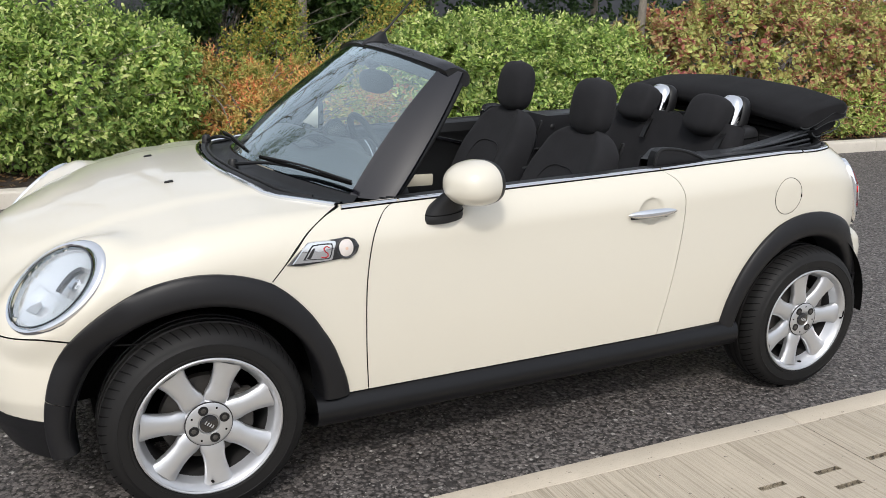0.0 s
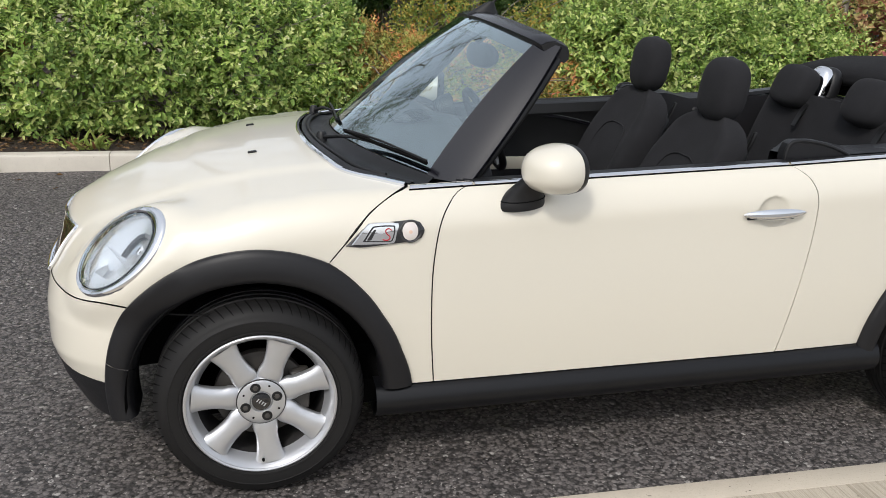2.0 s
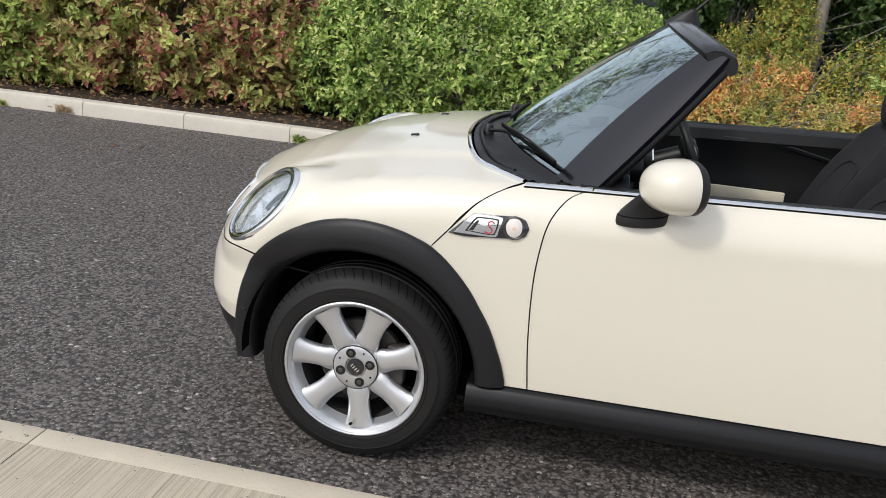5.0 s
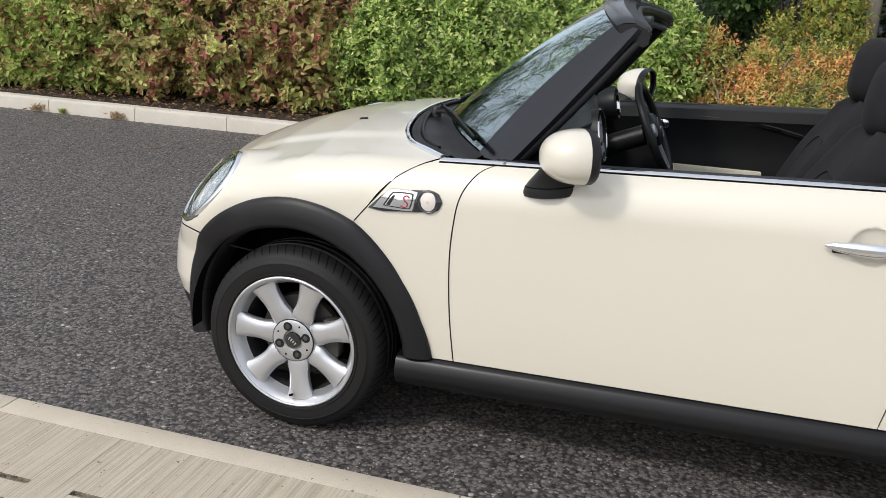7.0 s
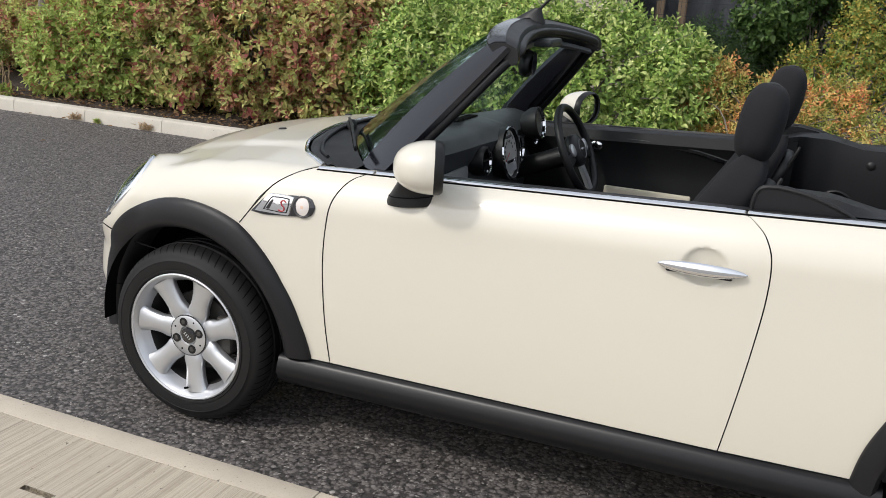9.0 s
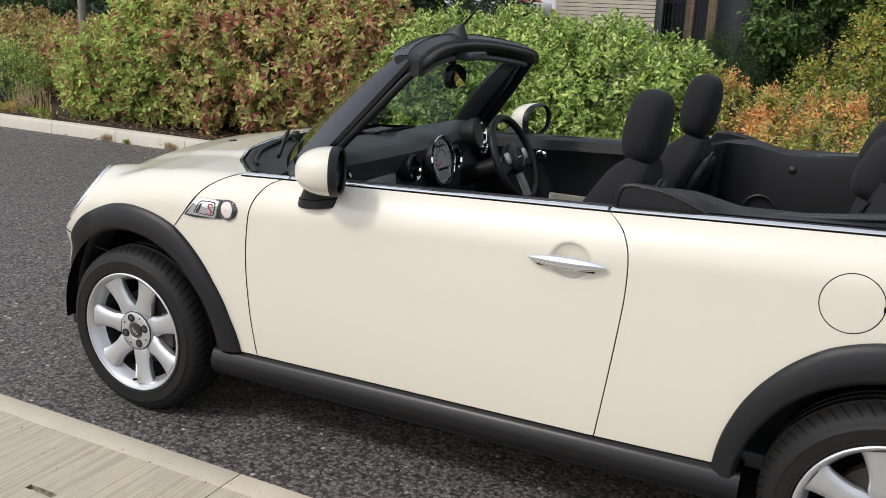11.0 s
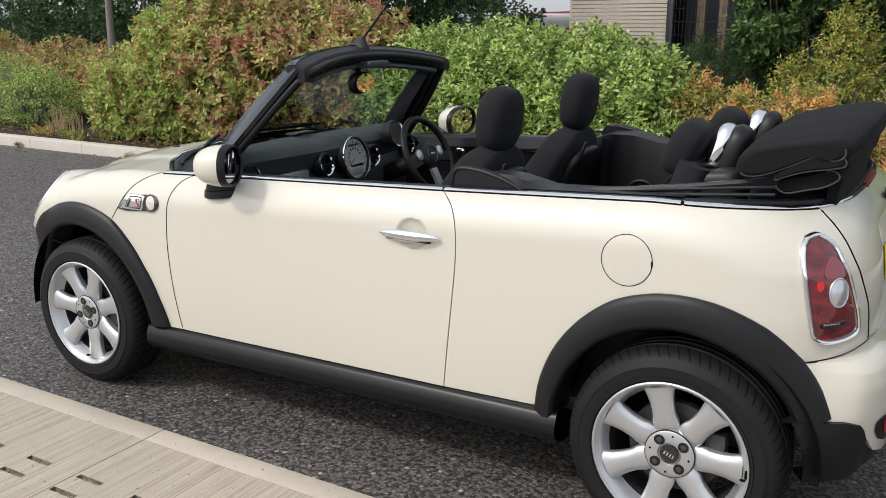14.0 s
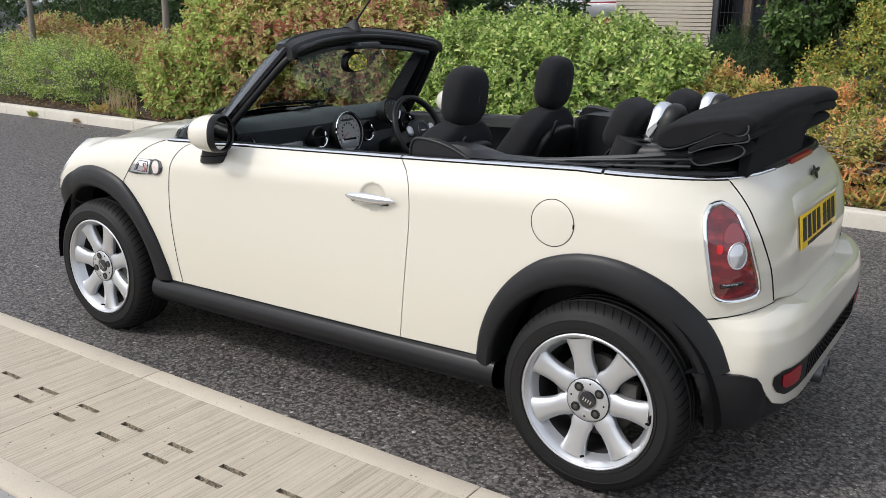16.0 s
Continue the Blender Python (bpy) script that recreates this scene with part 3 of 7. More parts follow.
# sides
door_front = smooth_curve([(0.30, 0.5275), (0.319, 0.526), (0.48, 0.512), (0.656, 0.507), (0.776, 0.516), (0.85, 0.532), (0.90, 0.562), (0.925, 0.594), (0.937, 0.637)])
door_rear = smooth_curve([(0.30, 1.706), (0.343, 1.714), (0.50, 1.737), (0.65, 1.756), (0.78, 1.768), (0.88, 1.766), (0.935, 1.745), (0.963, 1.715), (0.978, 1.687)])
clam_side = smooth_curve([(0.70, 0.175), (0.732, 0.203), (0.787, 0.249), (0.822, 0.279), (0.872, 0.323), (0.910, 0.383), (0.931, 0.443)])
SILL_TOP, GAP = 0.318, 0.0018
rows_v = np.concatenate([np.linspace(0, 0.66, 26), np.linspace(0.66, 0.93, 36)[1:], 1 - (1 - np.linspace(0, 1, 14)[1:]) ** 2 * 0.07])


def side_sheet(x_left, x_right, cols, bottom=SILL_TOP):
    """A panel of the flank between two shut lines, each an x for a height."""
    u = np.linspace(0, 1, cols)
    x = np.tile(np.linspace(0.5, 1.7, cols), (len(rows_v), 1))
    for _ in range(12):
        z = bottom(x) if callable(bottom) else bottom
        z = z + rows_v[:, None] * (belt(x) - z)
        x = x_left(z) * (1 - u) + x_right(z) * u
    return np.stack([x, -half_width(x, z), z], 2)


sill_line = lambda x: interp(x, [0.4, 2.05], [0.317, 0.345])
P = side_sheet(lambda z: door_front(z) + GAP, lambda z: door_rear(z) - GAP, 190, sill_line)
# the dish behind the door handle
d = np.hypot((P[..., 0] - 1.612) / 0.056, (P[..., 2] - 0.842) / 0.050)
P[..., 1] += 0.017 * np.clip(1.12 * (1 - d**2), 0, 1) ** 0.6
door_skin = panel(P, None, 0.02, np.array((0, 1.0, 0)))
fender_sheet = side_sheet(lambda z: clam_side(z) + GAP, lambda z: door_front(z) - GAP, 34, sill_line)
fender_skin = panel(fender_sheet, out_of_arch(fender_sheet), 0.015, np.array((0, 1.0, 0)))
for flip, word in ((False, "left"), (True, "right")):
    g = (lambda d: flip_y(d)) if flip else (lambda d: d)
    part("door", g(door_skin), PAINT, car, "ivory painted door skin, shut")
    part("front_wing", g(fender_skin), PAINT, car)


# tail
def tail_x(z):
    return interp(z, [0.60, 0.64, 0.75, 0.85, 0.92, 0.95, 0.97, 0.985, 1.01], [2.925, 2.93, 2.935, 2.922, 2.902, 2.888, 2.872, 2.855, 2.832])


def bumper_x(z):
    return interp(z, [0.17, 0.22, 0.30, 0.36, 0.42, 0.47, 0.55, 0.595, 0.615, 0.627, 0.632], [2.86, 2.92, 2.992, 3.002, 3.007, 3.012, 3.012, 3.0, 2.985, 2.965, 2.95])


TAIL_PIVOT = 2.35


def side_share(th):
    """How far a turn belongs to the flank, where the bumper lies flush with the quarter panel."""
    q = np.clip((np.abs(th) - 0.84) / 0.18, 0, 1)
    return q * q * (3 - 2 * q)


def bumper_m(z, th=0.0):
    q = side_share(th)
    return interp(z, [0.53, 0.59, 0.633], [4.8, 4.4, 3.6]) * (1 - q) + interp(z, [0.40, 0.633], [4.4, 3.3]) * q


def bumper_face(th):
    """Rear reach of the bumper for a height, by turn."""
    q = side_share(th)
    return lambda z: bumper_x(z) * (1 - q) + np.minimum(bumper_x(z), interp(z, [0.42, 0.633], [3.0, 2.932])) * q


def bumper_foot(th):
    """Lower edge of the painted bumper: a deep lip in the middle, cut up towards the arches."""
    return interp(np.abs(th), [0, 0.5, 0.68, 0.76, 0.805, 0.84, 0.90, 1.5], [0.292, 0.305, 0.328, 0.352, 0.395, 0.444, 0.452, 0.46])


def tail_full(z):
    """How much squarer the tail's corners grow below the waist."""
    return interp(z, [0.60, 0.72, 0.85, 0.95, 1.0], [1.0, 1.0, 0.78, 0.15, 0.0])


def tail_points(z, th, face, n, m):
    """Skin round the tail: for a height and a turn (90 degrees: the flank, 0: straight back)."""
    n, m = n + tail_full(z), m + 1.3 * tail_full(z)
    w = half_width(np.full_like(z, TAIL_PIVOT), z + belt(TAIL_PIVOT) - tail_belt(np.abs(th)))
    a = face(z) - TAIL_PIVOT
    lo, hi = np.zeros_like(z), np.full_like(z, 1.4)
    for _ in range(34):
        r = (lo + hi) / 2
        inside = (r * np.cos(th) / a) ** n + (r * np.sin(th) / w) ** m < 1
        lo, hi = np.where(inside, r, lo), np.where(inside, hi, r)
    return np.stack([TAIL_PIVOT + lo * np.cos(th), -lo * np.sin(th), z], 2)


def lid_face(th):
    """Rear reach of the boot lid for a height, by turn: it leans in a little towards the grip."""
    q = np.clip((0.62 - np.abs(th)) / 0.25, 0, 1)
    q = q * q * (3 - 2 * q)
    return lambda z: tail_x(z) - q * interp(z, [0.62, 0.66, 0.75, 0.85, 0.93, 0.96], [-0.008, -0.001, 0.013, 0.015, 0.006, 0.0])


def tail_belt(th):
    return interp(th, [0, 0.6, 0.92, 1.2, np.pi / 2], [1.010, 1.008, 1.005, 1.011, 1.0125])


boot_turn = smooth_curve([(0.60, 0.700), (0.64, 0.717), (0.763, 0.775), (0.853, 0.828), (0.937, 0.874), (0.996, 0.922), (1.02, 0.945)])
def QB(th):
    """Shut line between quarter panel and bumper, by turn."""
    return interp(np.abs(th), [0, 0.72, 0.85, 1.05, 1.57], [0.633, 0.633, 0.626, 0.615, 0.611])



rows_t = rows_v[:, None]
# quarter panel: from the door back to the boot lid
cols = 44
u = np.linspace(0, 1, cols)
x = np.tile(np.linspace(1.8, TAIL_PIVOT, cols), (len(rows_v), 1))
for _ in range(12):
    z0 = interp(x, [1.7, 2.055, 2.10, 2.20, 2.30, 2.35], [0.339, 0.345, 0.45, 0.58, 0.608, 0.611])
    z = z0 + rows_t * (belt(x) - z0)
    x = (door_rear(z) + GAP) * (1 - u) + TAIL_PIVOT * u
flank = np.stack([x, -half_width(x, z), z], 2)
fan = 44
u = np.linspace(0, 1, fan)[None] + 0 * rows_t
th = np.full_like(u, 1.2)
for _ in range(12):
    z = QB(th) + rows_t * (tail_belt(th) - QB(th))
    th = np.pi / 2 * (1 - u) + (boot_turn(z) + 0.003) * u
corner = tail_points(z, th, tail_x, 2.5, 3.3)
Q = np.concatenate([flank, corner[:, 1:]], 1)
keep = out_of_arch(Q)
quarter_skin = panel(Q, keep, 0.015, np.array((-0.5, 1.0, 0)))
part("quarter_panel", quarter_skin, PAINT, car)
part("quarter_panel", flip_y(quarter_skin), PAINT, car)
# boot lid
v = np.concatenate([np.linspace(0, 0.75, 24), 1 - (1 - np.linspace(0, 1, 14)[1:]) ** 2 * 0.25])[:, None]
u = np.linspace(-1, 1, 60)[None] + 0 * v
th = 0.8 * u
for _ in range(12):
    lid_foot = interp(np.abs(th), [0, 0.52, 0.68], [0.614, 0.616, 0.640])
    z = lid_foot + v * (tail_belt(np.abs(th)) - lid_foot)
    th = u * (boot_turn(z) - 0.003)
BOOT = tail_points(z, np.abs(th), lid_face(th), 2.5, 3.3)
BOOT[..., 1] *= np.sign(u)
part("boot_lid", panel(BOOT, None, 0.015, np.array((-1.0, 0, 0))), PAINT, car, "ivory painted drop-down boot lid")
# bumper
v = np.linspace(0, 1, 44)[:, None]
u = np.linspace(-1, 1, 150)[None] + 0 * v
th = u * 1.30
z = bumper_foot(th) + v * (QB(th) - 0.0025 - interp(np.abs(th), [0.50, 0.68], [0.019, 0.0]) - bumper_foot(th))
P = tail_points(z, np.abs(th), bumper_face(th), 2.5, bumper_m(z, th))
P[..., 1] *= np.where(u < 0, 1, -1)
part("rear_bumper", panel(P, out_of_arch(P), 0.025, np.array((2.3, 0, 0.45)) - P), PAINT, car, "ivory painted rear bumper with a deep lip")
lm = np.abs(th[-1]) < 1.0
ledge = np.stack([P[-1] + (0, 0, 0.0), P[-1] * (1, 1, 1) + np.stack([-0.09 * np.cos(th[-1]), -0.09 * np.sin(th[-1]), 0 * th[-1]], 1) + (0, 0, 0.004)], 0)
part("bumper_ledge", grid(ledge[:, lm]), PAINT, car)
th = u * 1.42
top = bumper_foot(th) - 0.0015 + interp(np.abs(th), [0.8, 0.9], [0.0, 0.010])
foot_z = interp(np.abs(th), [0, 0.6, 0.9, 1.42], [0.200, 0.225, 0.272, 0.285])
z = foot_z + v * (top - foot_z)
P = tail_points(z, np.abs(th), bumper_face(th), 2.5, bumper_m(z, th))
P[..., 1] *= np.where(u < 0, 1, -1)
out = interp(np.abs(th), [0.80, 0.90, 1.02, 1.15], [0.0, 0.010, 0.030, 0.038]) * interp(v, [0, 0.4, 1], [0.6, 1.0, 1.0]) - interp(np.abs(th), [0.5, 0.80, 0.81], [0.012, 0.012, 0.0])
P = P + np.stack([out * np.cos(th), out * np.sin(th), 0 * z], 2)
# its front edge follows the wheel opening
r = np.hypot(P[..., 0] - AXLES[1], P[..., 2] - HUB_Z)
k = np.where((r > 0.300) & (r < 0.342), 0.342 / r, 1.0)
P[..., 0], P[..., 2] = AXLES[1] + (P[..., 0] - AXLES[1]) * k, HUB_Z + (P[..., 2] - HUB_Z) * k
part("rear_apron", panel(P, out_of_arch(P, 0.3424), 0.05, np.array((2.3, 0, 0.3)) - P), CLADDING, car, "black plastic rear apron")

# black wheel-arch cladding, lying a little proud of the skin
def body_y(x, z):
    if x < 0.1:
        u = min(1.0, (0.1 - x) / (0.1 - float(nose_x(z))))
        return (0.80 - float(low(z))) * max(1 - u**2.5, 1e-6) ** (1 / float(nose_m(z)))
    if x > TAIL_PIVOT:
        y = []
        for face, zz, m in ((bumper_face(1.1), min(z, 0.632), float(bumper_m(min(z, 0.632), 1.1))), (tail_x, max(z, 0.632), 3.3)):
            u = min(1.0, (x - TAIL_PIVOT) / (float(face(zz)) - TAIL_PIVOT))
            f = float(tail_full(zz))
            y.append(float(half_width(TAIL_PIVOT, z)) * max(1 - u ** (2.5 + f), 1e-6) ** (1 / (m + 1.3 * f)))
        w = float(np.clip((z - 0.60) / 0.06, 0, 1))
        w = w * w * (3 - 2 * w)
        return y[0] * (1 - w) + y[1] * w
    return float(half_width(x, min(z, 0.80)))


OUTER = {0: ([-25, 2, 17, 35, 50, 64, 91, 116, 144, 166, 200], [0.47, 0.457, 0.442, 0.441, 0.453, 0.468, 0.470, 0.466, 0.466, 0.452, 0.44]),
         1: ([-25, 16, 47, 61, 79, 98, 115, 135, 156, 172, 180], [0.415, 0.422, 0.442, 0.455, 0.460, 0.462, 0.461, 0.447, 0.435, 0.431, 0.433])}
INNER = {0: ([-25, 20, 50, 90, 130, 160, 205], [0.366, 0.367, 0.370, 0.374, 0.370, 0.366, 0.362]),
         1: ([-25, 20, 50, 90, 130, 160, 205], [0.328, 0.332, 0.342, 0.360, 0.366, 0.366, 0.366])}


def arch_data(which, a0, a1, floor=0.0):
    """A closed band: turned-in lip by the tyre, broad flat face, thin outer edge against the paint."""
    ax, rows = AXLES[which], []
    for d in np.linspace(a0, a1, 90):
        a, ro, ri = radians(d), interp(d, *OUTER[which]), interp(d, *INNER[which])
        row = []
        for k, (f, proud) in enumerate([(0.0, -0.11), (0.0, 0.010), (0.05, 0.021), (0.20, 0.029), (0.5, 0.029), (0.80, 0.022), (0.95, 0.015), (1.0, 0.009), (1.0, -0.02)]):
            r = ri + (ro - ri) * f
            x, z = ax + r * math.cos(a), HUB_Z + r * math.sin(a)
            y_lip = max(body_y(ax + ro * math.cos(a), max(floor, HUB_Z + ro * math.sin(a))), 0.68)
            if which == 1 and d < 90:
                y_lip = 0.3 * y_lip + 0.7 * body_y(ax + ri * math.cos(a), max(floor, HUB_Z + ri * math.sin(a)))
            y = y_lip * (1 - f) + f * body_y(x, max(floor, z))
            row.append((x, -(min(y, 0.803) + proud), z))
        rows.append(row)
    rows = np.array(rows)
    if which == 0:
        rows[..., 1] -= 0.75 * np.linalg.norm(swell(rows) - rows, axis=2)
    return grid(rows)


for which, ax in enumerate(AXLES):
    # degrees run from the rear foot over the top to the front foot
    data = arch_data(which, *((1.0, 166.0) if which == 0 else (22.0, 178.0)))
    part("arch_cladding", data, CLADDING, car, "satin black plastic wheel arch moulding")
    part("arch_cladding", flip_y(data), CLADDING, car)
    if which == 0:
        foot = arch_data(which, 166.3, 190.0, 0.40)
        part("arch_foot", foot, CLADDING, car, "lower black apron corner beside the tyre")
        part("arch_foot", flip_y(foot), CLADDING, car)
    rows = []
    for d in np.linspace(*((0, 184) if which == 0 else (-3, 180)), 60):
        c, q = math.cos(radians(d)), math.sin(radians(d))
        rows.append([(ax + r * c, y, HUB_Z + r * q) for r, y in ((0.385, -0.78), (0.385, -0.45), (0.05, -0.42))])
    part("wheel_housing", grid(np.array(rows)), DARK, car)
    part("wheel_housing", flip_y(grid(np.array(rows))), DARK, car)

# sills
sill_prof = [(-0.70, 0.0), (-0.768, -0.001), (-0.780, -0.004), (-0.789, -0.014), (-0.7975, -0.034), (-0.801, -0.052), (-0.7985, -0.068), (-0.788, -0.088), (-0.766, -0.105), (-0.725, -0.116), (-0.60, -0.118)]
rows = [[(x, y, sill_line(x) - 0.002 + dz) for y, dz in sill_prof] for x in np.linspace(0.345, 2.115, 40)]
part("sill", grid(np.array(rows)), SILL, car, "black plastic sill moulding")
part("sill", flip_y(grid(np.array(rows))), SILL, car)
part("underbody", rbox((2.9, 1.30, 0.10), (1.15, 0, 0.235), 0.03), DARK, car)


# ---- wheels: silver seven-spoke alloys ----
def wheel(ax, side, turn, lug):
    root = part("wheel", lathe([(0.212, -0.095), (0.2135, -0.101), (0.2180, -0.103), (0.222, -0.101), (0.222, -0.093)], 72), ALLOY, car, "silver seven-spoke alloy wheel")
    # tyre with rounded shoulders and tread grooves
    prof = [(0.219, -0.094), (0.226, -0.1005), (0.2275, -0.1045), (0.2325, -0.1050), (0.234, -0.1020), (0.242, -0.1035), (0.262, -0.1030), (0.2630, -0.1042), (0.2650, -0.1040), (0.266, -0.1020), (0.278, -0.0985), (0.290, -0.0905), (0.2985, -0.080), (0.304, -0.068), (0.3075, -0.054), (0.309, -0.038), (0.302, -0.036), (0.302, -0.028), (0.310, -0.026), (0.310, -0.006), (0.302, -0.004), (0.302, 0.004), (0.310, 0.006), (0.310, 0.026), (0.302, 0.028), (0.302, 0.036), (0.3095, 0.038), (0.3085, 0.066), (0.298, 0.088), (0.268, 0.102), (0.219, 0.09)]
    part("tyre", lathe(prof, 120), RUBBER, root, "black rubber road tyre", angle=50)
    # short cross grooves over the shoulder
    v, f = [], []
    for k in range(66):
        for q, (r, h) in enumerate(prof[11:16]):
            a = 2 * math.pi * k / 66 + 0.018 * q
            w = interp(q, [0, 1, 4], [0.0010, 0.0022, 0.0026]) / r
            v += [((r + 0.0006) * math.cos(a + s), h - 0.0005, (r + 0.0006) * math.sin(a + s)) for s in (-w, w)]
            if q:
                n = len(v)
                f.append((n - 4, n - 3, n - 1, n - 2))
    part("tread_groove", (np.array(v), f), DARK, root, smooth=False)
    # rim well
    part("rim_barrel", lathe([(0.2135, -0.099), (0.205, -0.090), (0.198, -0.075), (0.190, -0.055), (0.187, -0.05)], 72), ALLOY, root)
    # inner barrel coloured near-black for the shade inside the wheel
    part("barrel_inside", lathe([(0.187, -0.05), (0.185, -0.02), (0.19, 0.08)], 48), SHADED_ALLOY, root)
    # spokes
    for k in range(7):
        a = 2 * math.pi * k / 7 + turn
        rows = []
        for r in np.concatenate([np.linspace(0.045, 0.085, 4), np.linspace(0.090, 0.2005, 18)]):
            t = (r - 0.045) / 0.1555
            wide = interp(r, [0.045, 0.085, 0.092, 0.098, 0.105, 0.115, 0.130, 0.150, 0.170, 0.185, 0.194, 0.2005], [0.036, 0.0378, 0.0385, 0.0372, 0.0350, 0.0335, 0.0335, 0.0352, 0.0385, 0.0425, 0.0465, 0.0530])
            yy = interp(t, [0, 0.2, 0.6, 1.0], [-0.066, -0.077, -0.082, -0.088])
            crown_h = 0.016
            row = [(wide * c, yy + crown_h * (1 - math.sqrt(max(0, 1 - c * c)))) for c in (-1, -0.92, -0.75, -0.45, 0, 0.45, 0.75, 0.92, 1)]
            row += [(wide * 0.9, yy + 0.034), (-wide * 0.9, yy + 0.034)]
            rows.append([(r, y, w) for w, y in row])
        d = grid(np.array(rows), wrap_v=True)
        part("spoke", turned(d, Matrix.Rotation(-a, 4, "Y")), ALLOY, root)
    hub = lathe([(0.0, -0.074), (0.030, -0.074), (0.034, -0.079), (0.066, -0.081), (0.071, -0.078), (0.074, -0.070), (0.074, -0.03)], 56)
    part("hub", hub, ALLOY, root)
    # dark ring puts the groove's shade into colour
    part("hub_groove", lathe([(0.0700, -0.0795), (0.0715, -0.0800), (0.0730, -0.0760)], 56), SHADED_ALLOY, root)
    part("hub_cap", lathe([(0.0, -0.0835), (0.018, -0.083), (0.026, -0.081), (0.028, -0.078), (0.028, -0.07)], 40), GLOSS_BLACK, root, "gloss black centre cap with a small silver wordmark bar")
    bars = [rbox((0.0035, 0.001, 0.011), ((q - 1.5) * 0.0085, -0.0838, 0), 0.0) for q in range(4)]
    part("wordmark", turned(join(*bars), Matrix.Rotation(turn * 1.0 + 0.35, 4, "Y")), SILVER, root, smooth=False)
    for k in range(4):
        a = math.pi / 2 * k + lug
        at = (0.049 * math.cos(a), 0, 0.049 * math.sin(a))
        part("lug_recess", shift(lathe([(0.0, -0.0813), (0.0140, -0.0815), (0.0150, -0.0825), (0.0155, -0.080)], 24), at), TRIM, root)
        part("lug_bolt", shift(lathe([(0.0, -0.0835), (0.006, -0.0835), (0.0085, -0.0825), (0.0085, -0.078)], 6), at), STEEL, root, angle=20)
        b = a + math.pi / 4
        part("rivet_hole", shift(lathe([(0.0, -0.0815), (0.0032, -0.0815), (0.0034, -0.080)], 12), (0.056 * math.cos(b), 0, 0.056 * math.sin(b))), DARK, root)
    part("brake_disc", lathe([(0.0, -0.028), (0.075, -0.028), (0.078, -0.020), (0.135, -0.020), (0.137, -0.012), (0.137, 0.004)], 48), STEEL, root, "rusty steel brake disc")
    part("brake_caliper", rbox((0.06, 0.05, 0.13), (0.115, -0.02, 0.01), 0.012), STEEL, root)
    part("valve", tube([(0.0, -0.088, -0.188), (0.0, -0.103, -0.183)], 0.0042, 8), DARK, root)
    root.matrix_basis = Matrix.Translation((ax, side * 0.727, HUB_Z)) @ (Matrix.Identity(4) if side < 0 else Matrix.Rotation(math.pi, 4, "Z"))
    return root


# side -1: the tyre's outer face looks towards -y
wheel(AXLES[0], -1, 0.335, 0.33)
rear_wheel = wheel(AXLES[1], -1, 0.0, 0.66)
part("kerb_scuff", blob((0.004, 0.002, 0.015), (0.2135, -0.1025, 0.004), 0.8, 0.8, 8, 12), DARK, rear_wheel, "dark kerb scuff on the rim")
part("kerb_scuff", blob((0.010, 0.002, 0.004), (0.207, -0.0995, -0.014), 0.8, 0.8, 8, 12), DARK, rear_wheel)
wheel(AXLES[0], 1, 0.4, 0.3)
wheel(AXLES[1], 1, 0.9, 0.1)

# ---- body details ----
def both(name, data, material, label="", parent=None, **kw):
    a = part(name, data, material, parent or car, label, **kw)
    b = part(name, flip_y(data), material, parent or car, label, **kw)
    return a, b


def skin(x, z, off=0.0):
    return (x, -(float(half_width(min(x, TAIL_PIVOT), z)) + off), z)


# shut lines: thin dark grooves where two skins meet without a real gap
def groove(path, width=0.0032, lift=0.0006, out=(0, -1, 0)):
    return sweep(path, [(-width / 2, lift), (width / 2, lift)], up=out, caps=False, loop=False)


NB = nose_points([(BUMPER_TOP + 0.002, 0.0)])[0]
seam = np.concatenate([NB[::-1][20:], (NB * (1, -1, 1))[1:-20]])
t = np.gradient(seam, axis=0)
nrm = np.stack([t[:, 1], -t[:, 0], 0 * t[:, 0]], 1)
nrm *= np.sign((nrm * (seam - (0.3, 0, BUMPER_TOP))).sum(1, keepdims=True))
part("bonnet_gap", groove(seam, 0.005, 0.0008, nrm), DARK, car)
ang = np.linspace(0, 2 * np.pi, 60)
ring = np.array([skin(2.306 + 0.0725 * math.cos(a), 0.848 + 0.0735 * math.sin(a)) for a in ang])
part("fuel_flap_gap", groove(ring, 0.0023, 0.0007), DARK, car)
flap = np.array([[skin(2.306 + 0.0705 * q * math.cos(a), 0.848 + 0.0715 * q * math.sin(a), 0.0006 + 0.0016 * (1 - q**4)) for a in ang[:-1]] for q in (0.0, 0.4, 0.7, 0.9, 1.0)])
part("fuel_flap", grid(flap, wrap_v=True), PAINT, car, "round ivory fuel filler flap")
part("flap_catch", rbox((0.005, 0.004, 0.014), skin(2.377, 0.846, 0.001), 0.001), DARK, car)

# bright waist strip: along the scuttle, then back along the waist and round the tail
clam = nose_points([(0.60, r) for r in np.linspace(25.4, 90, 60)])[:, -1]
scuttle = np.concatenate([clam, (clam * (1, -1, 1))[::-1][1:]])
sq = [(-0.006, -0.004), (-0.006, 0.006), (-0.001, 0.0105), (0.006, 0.0105), (0.010, 0.004), (0.010, -0.006)]
part("scuttle_strip", sweep(scuttle, [(a * 1.0 - 0.004, b) for a, b in sq], (0, 0, 1)), CHROME, car, "chrome strip round the scuttle")
STRIP = ((-0.0012, -0.004), (-0.0013, 0.0050), (-0.0026, 0.0068), (-0.0046, 0.0066), (-0.0066, 0.0044), (-0.0074, -0.002))
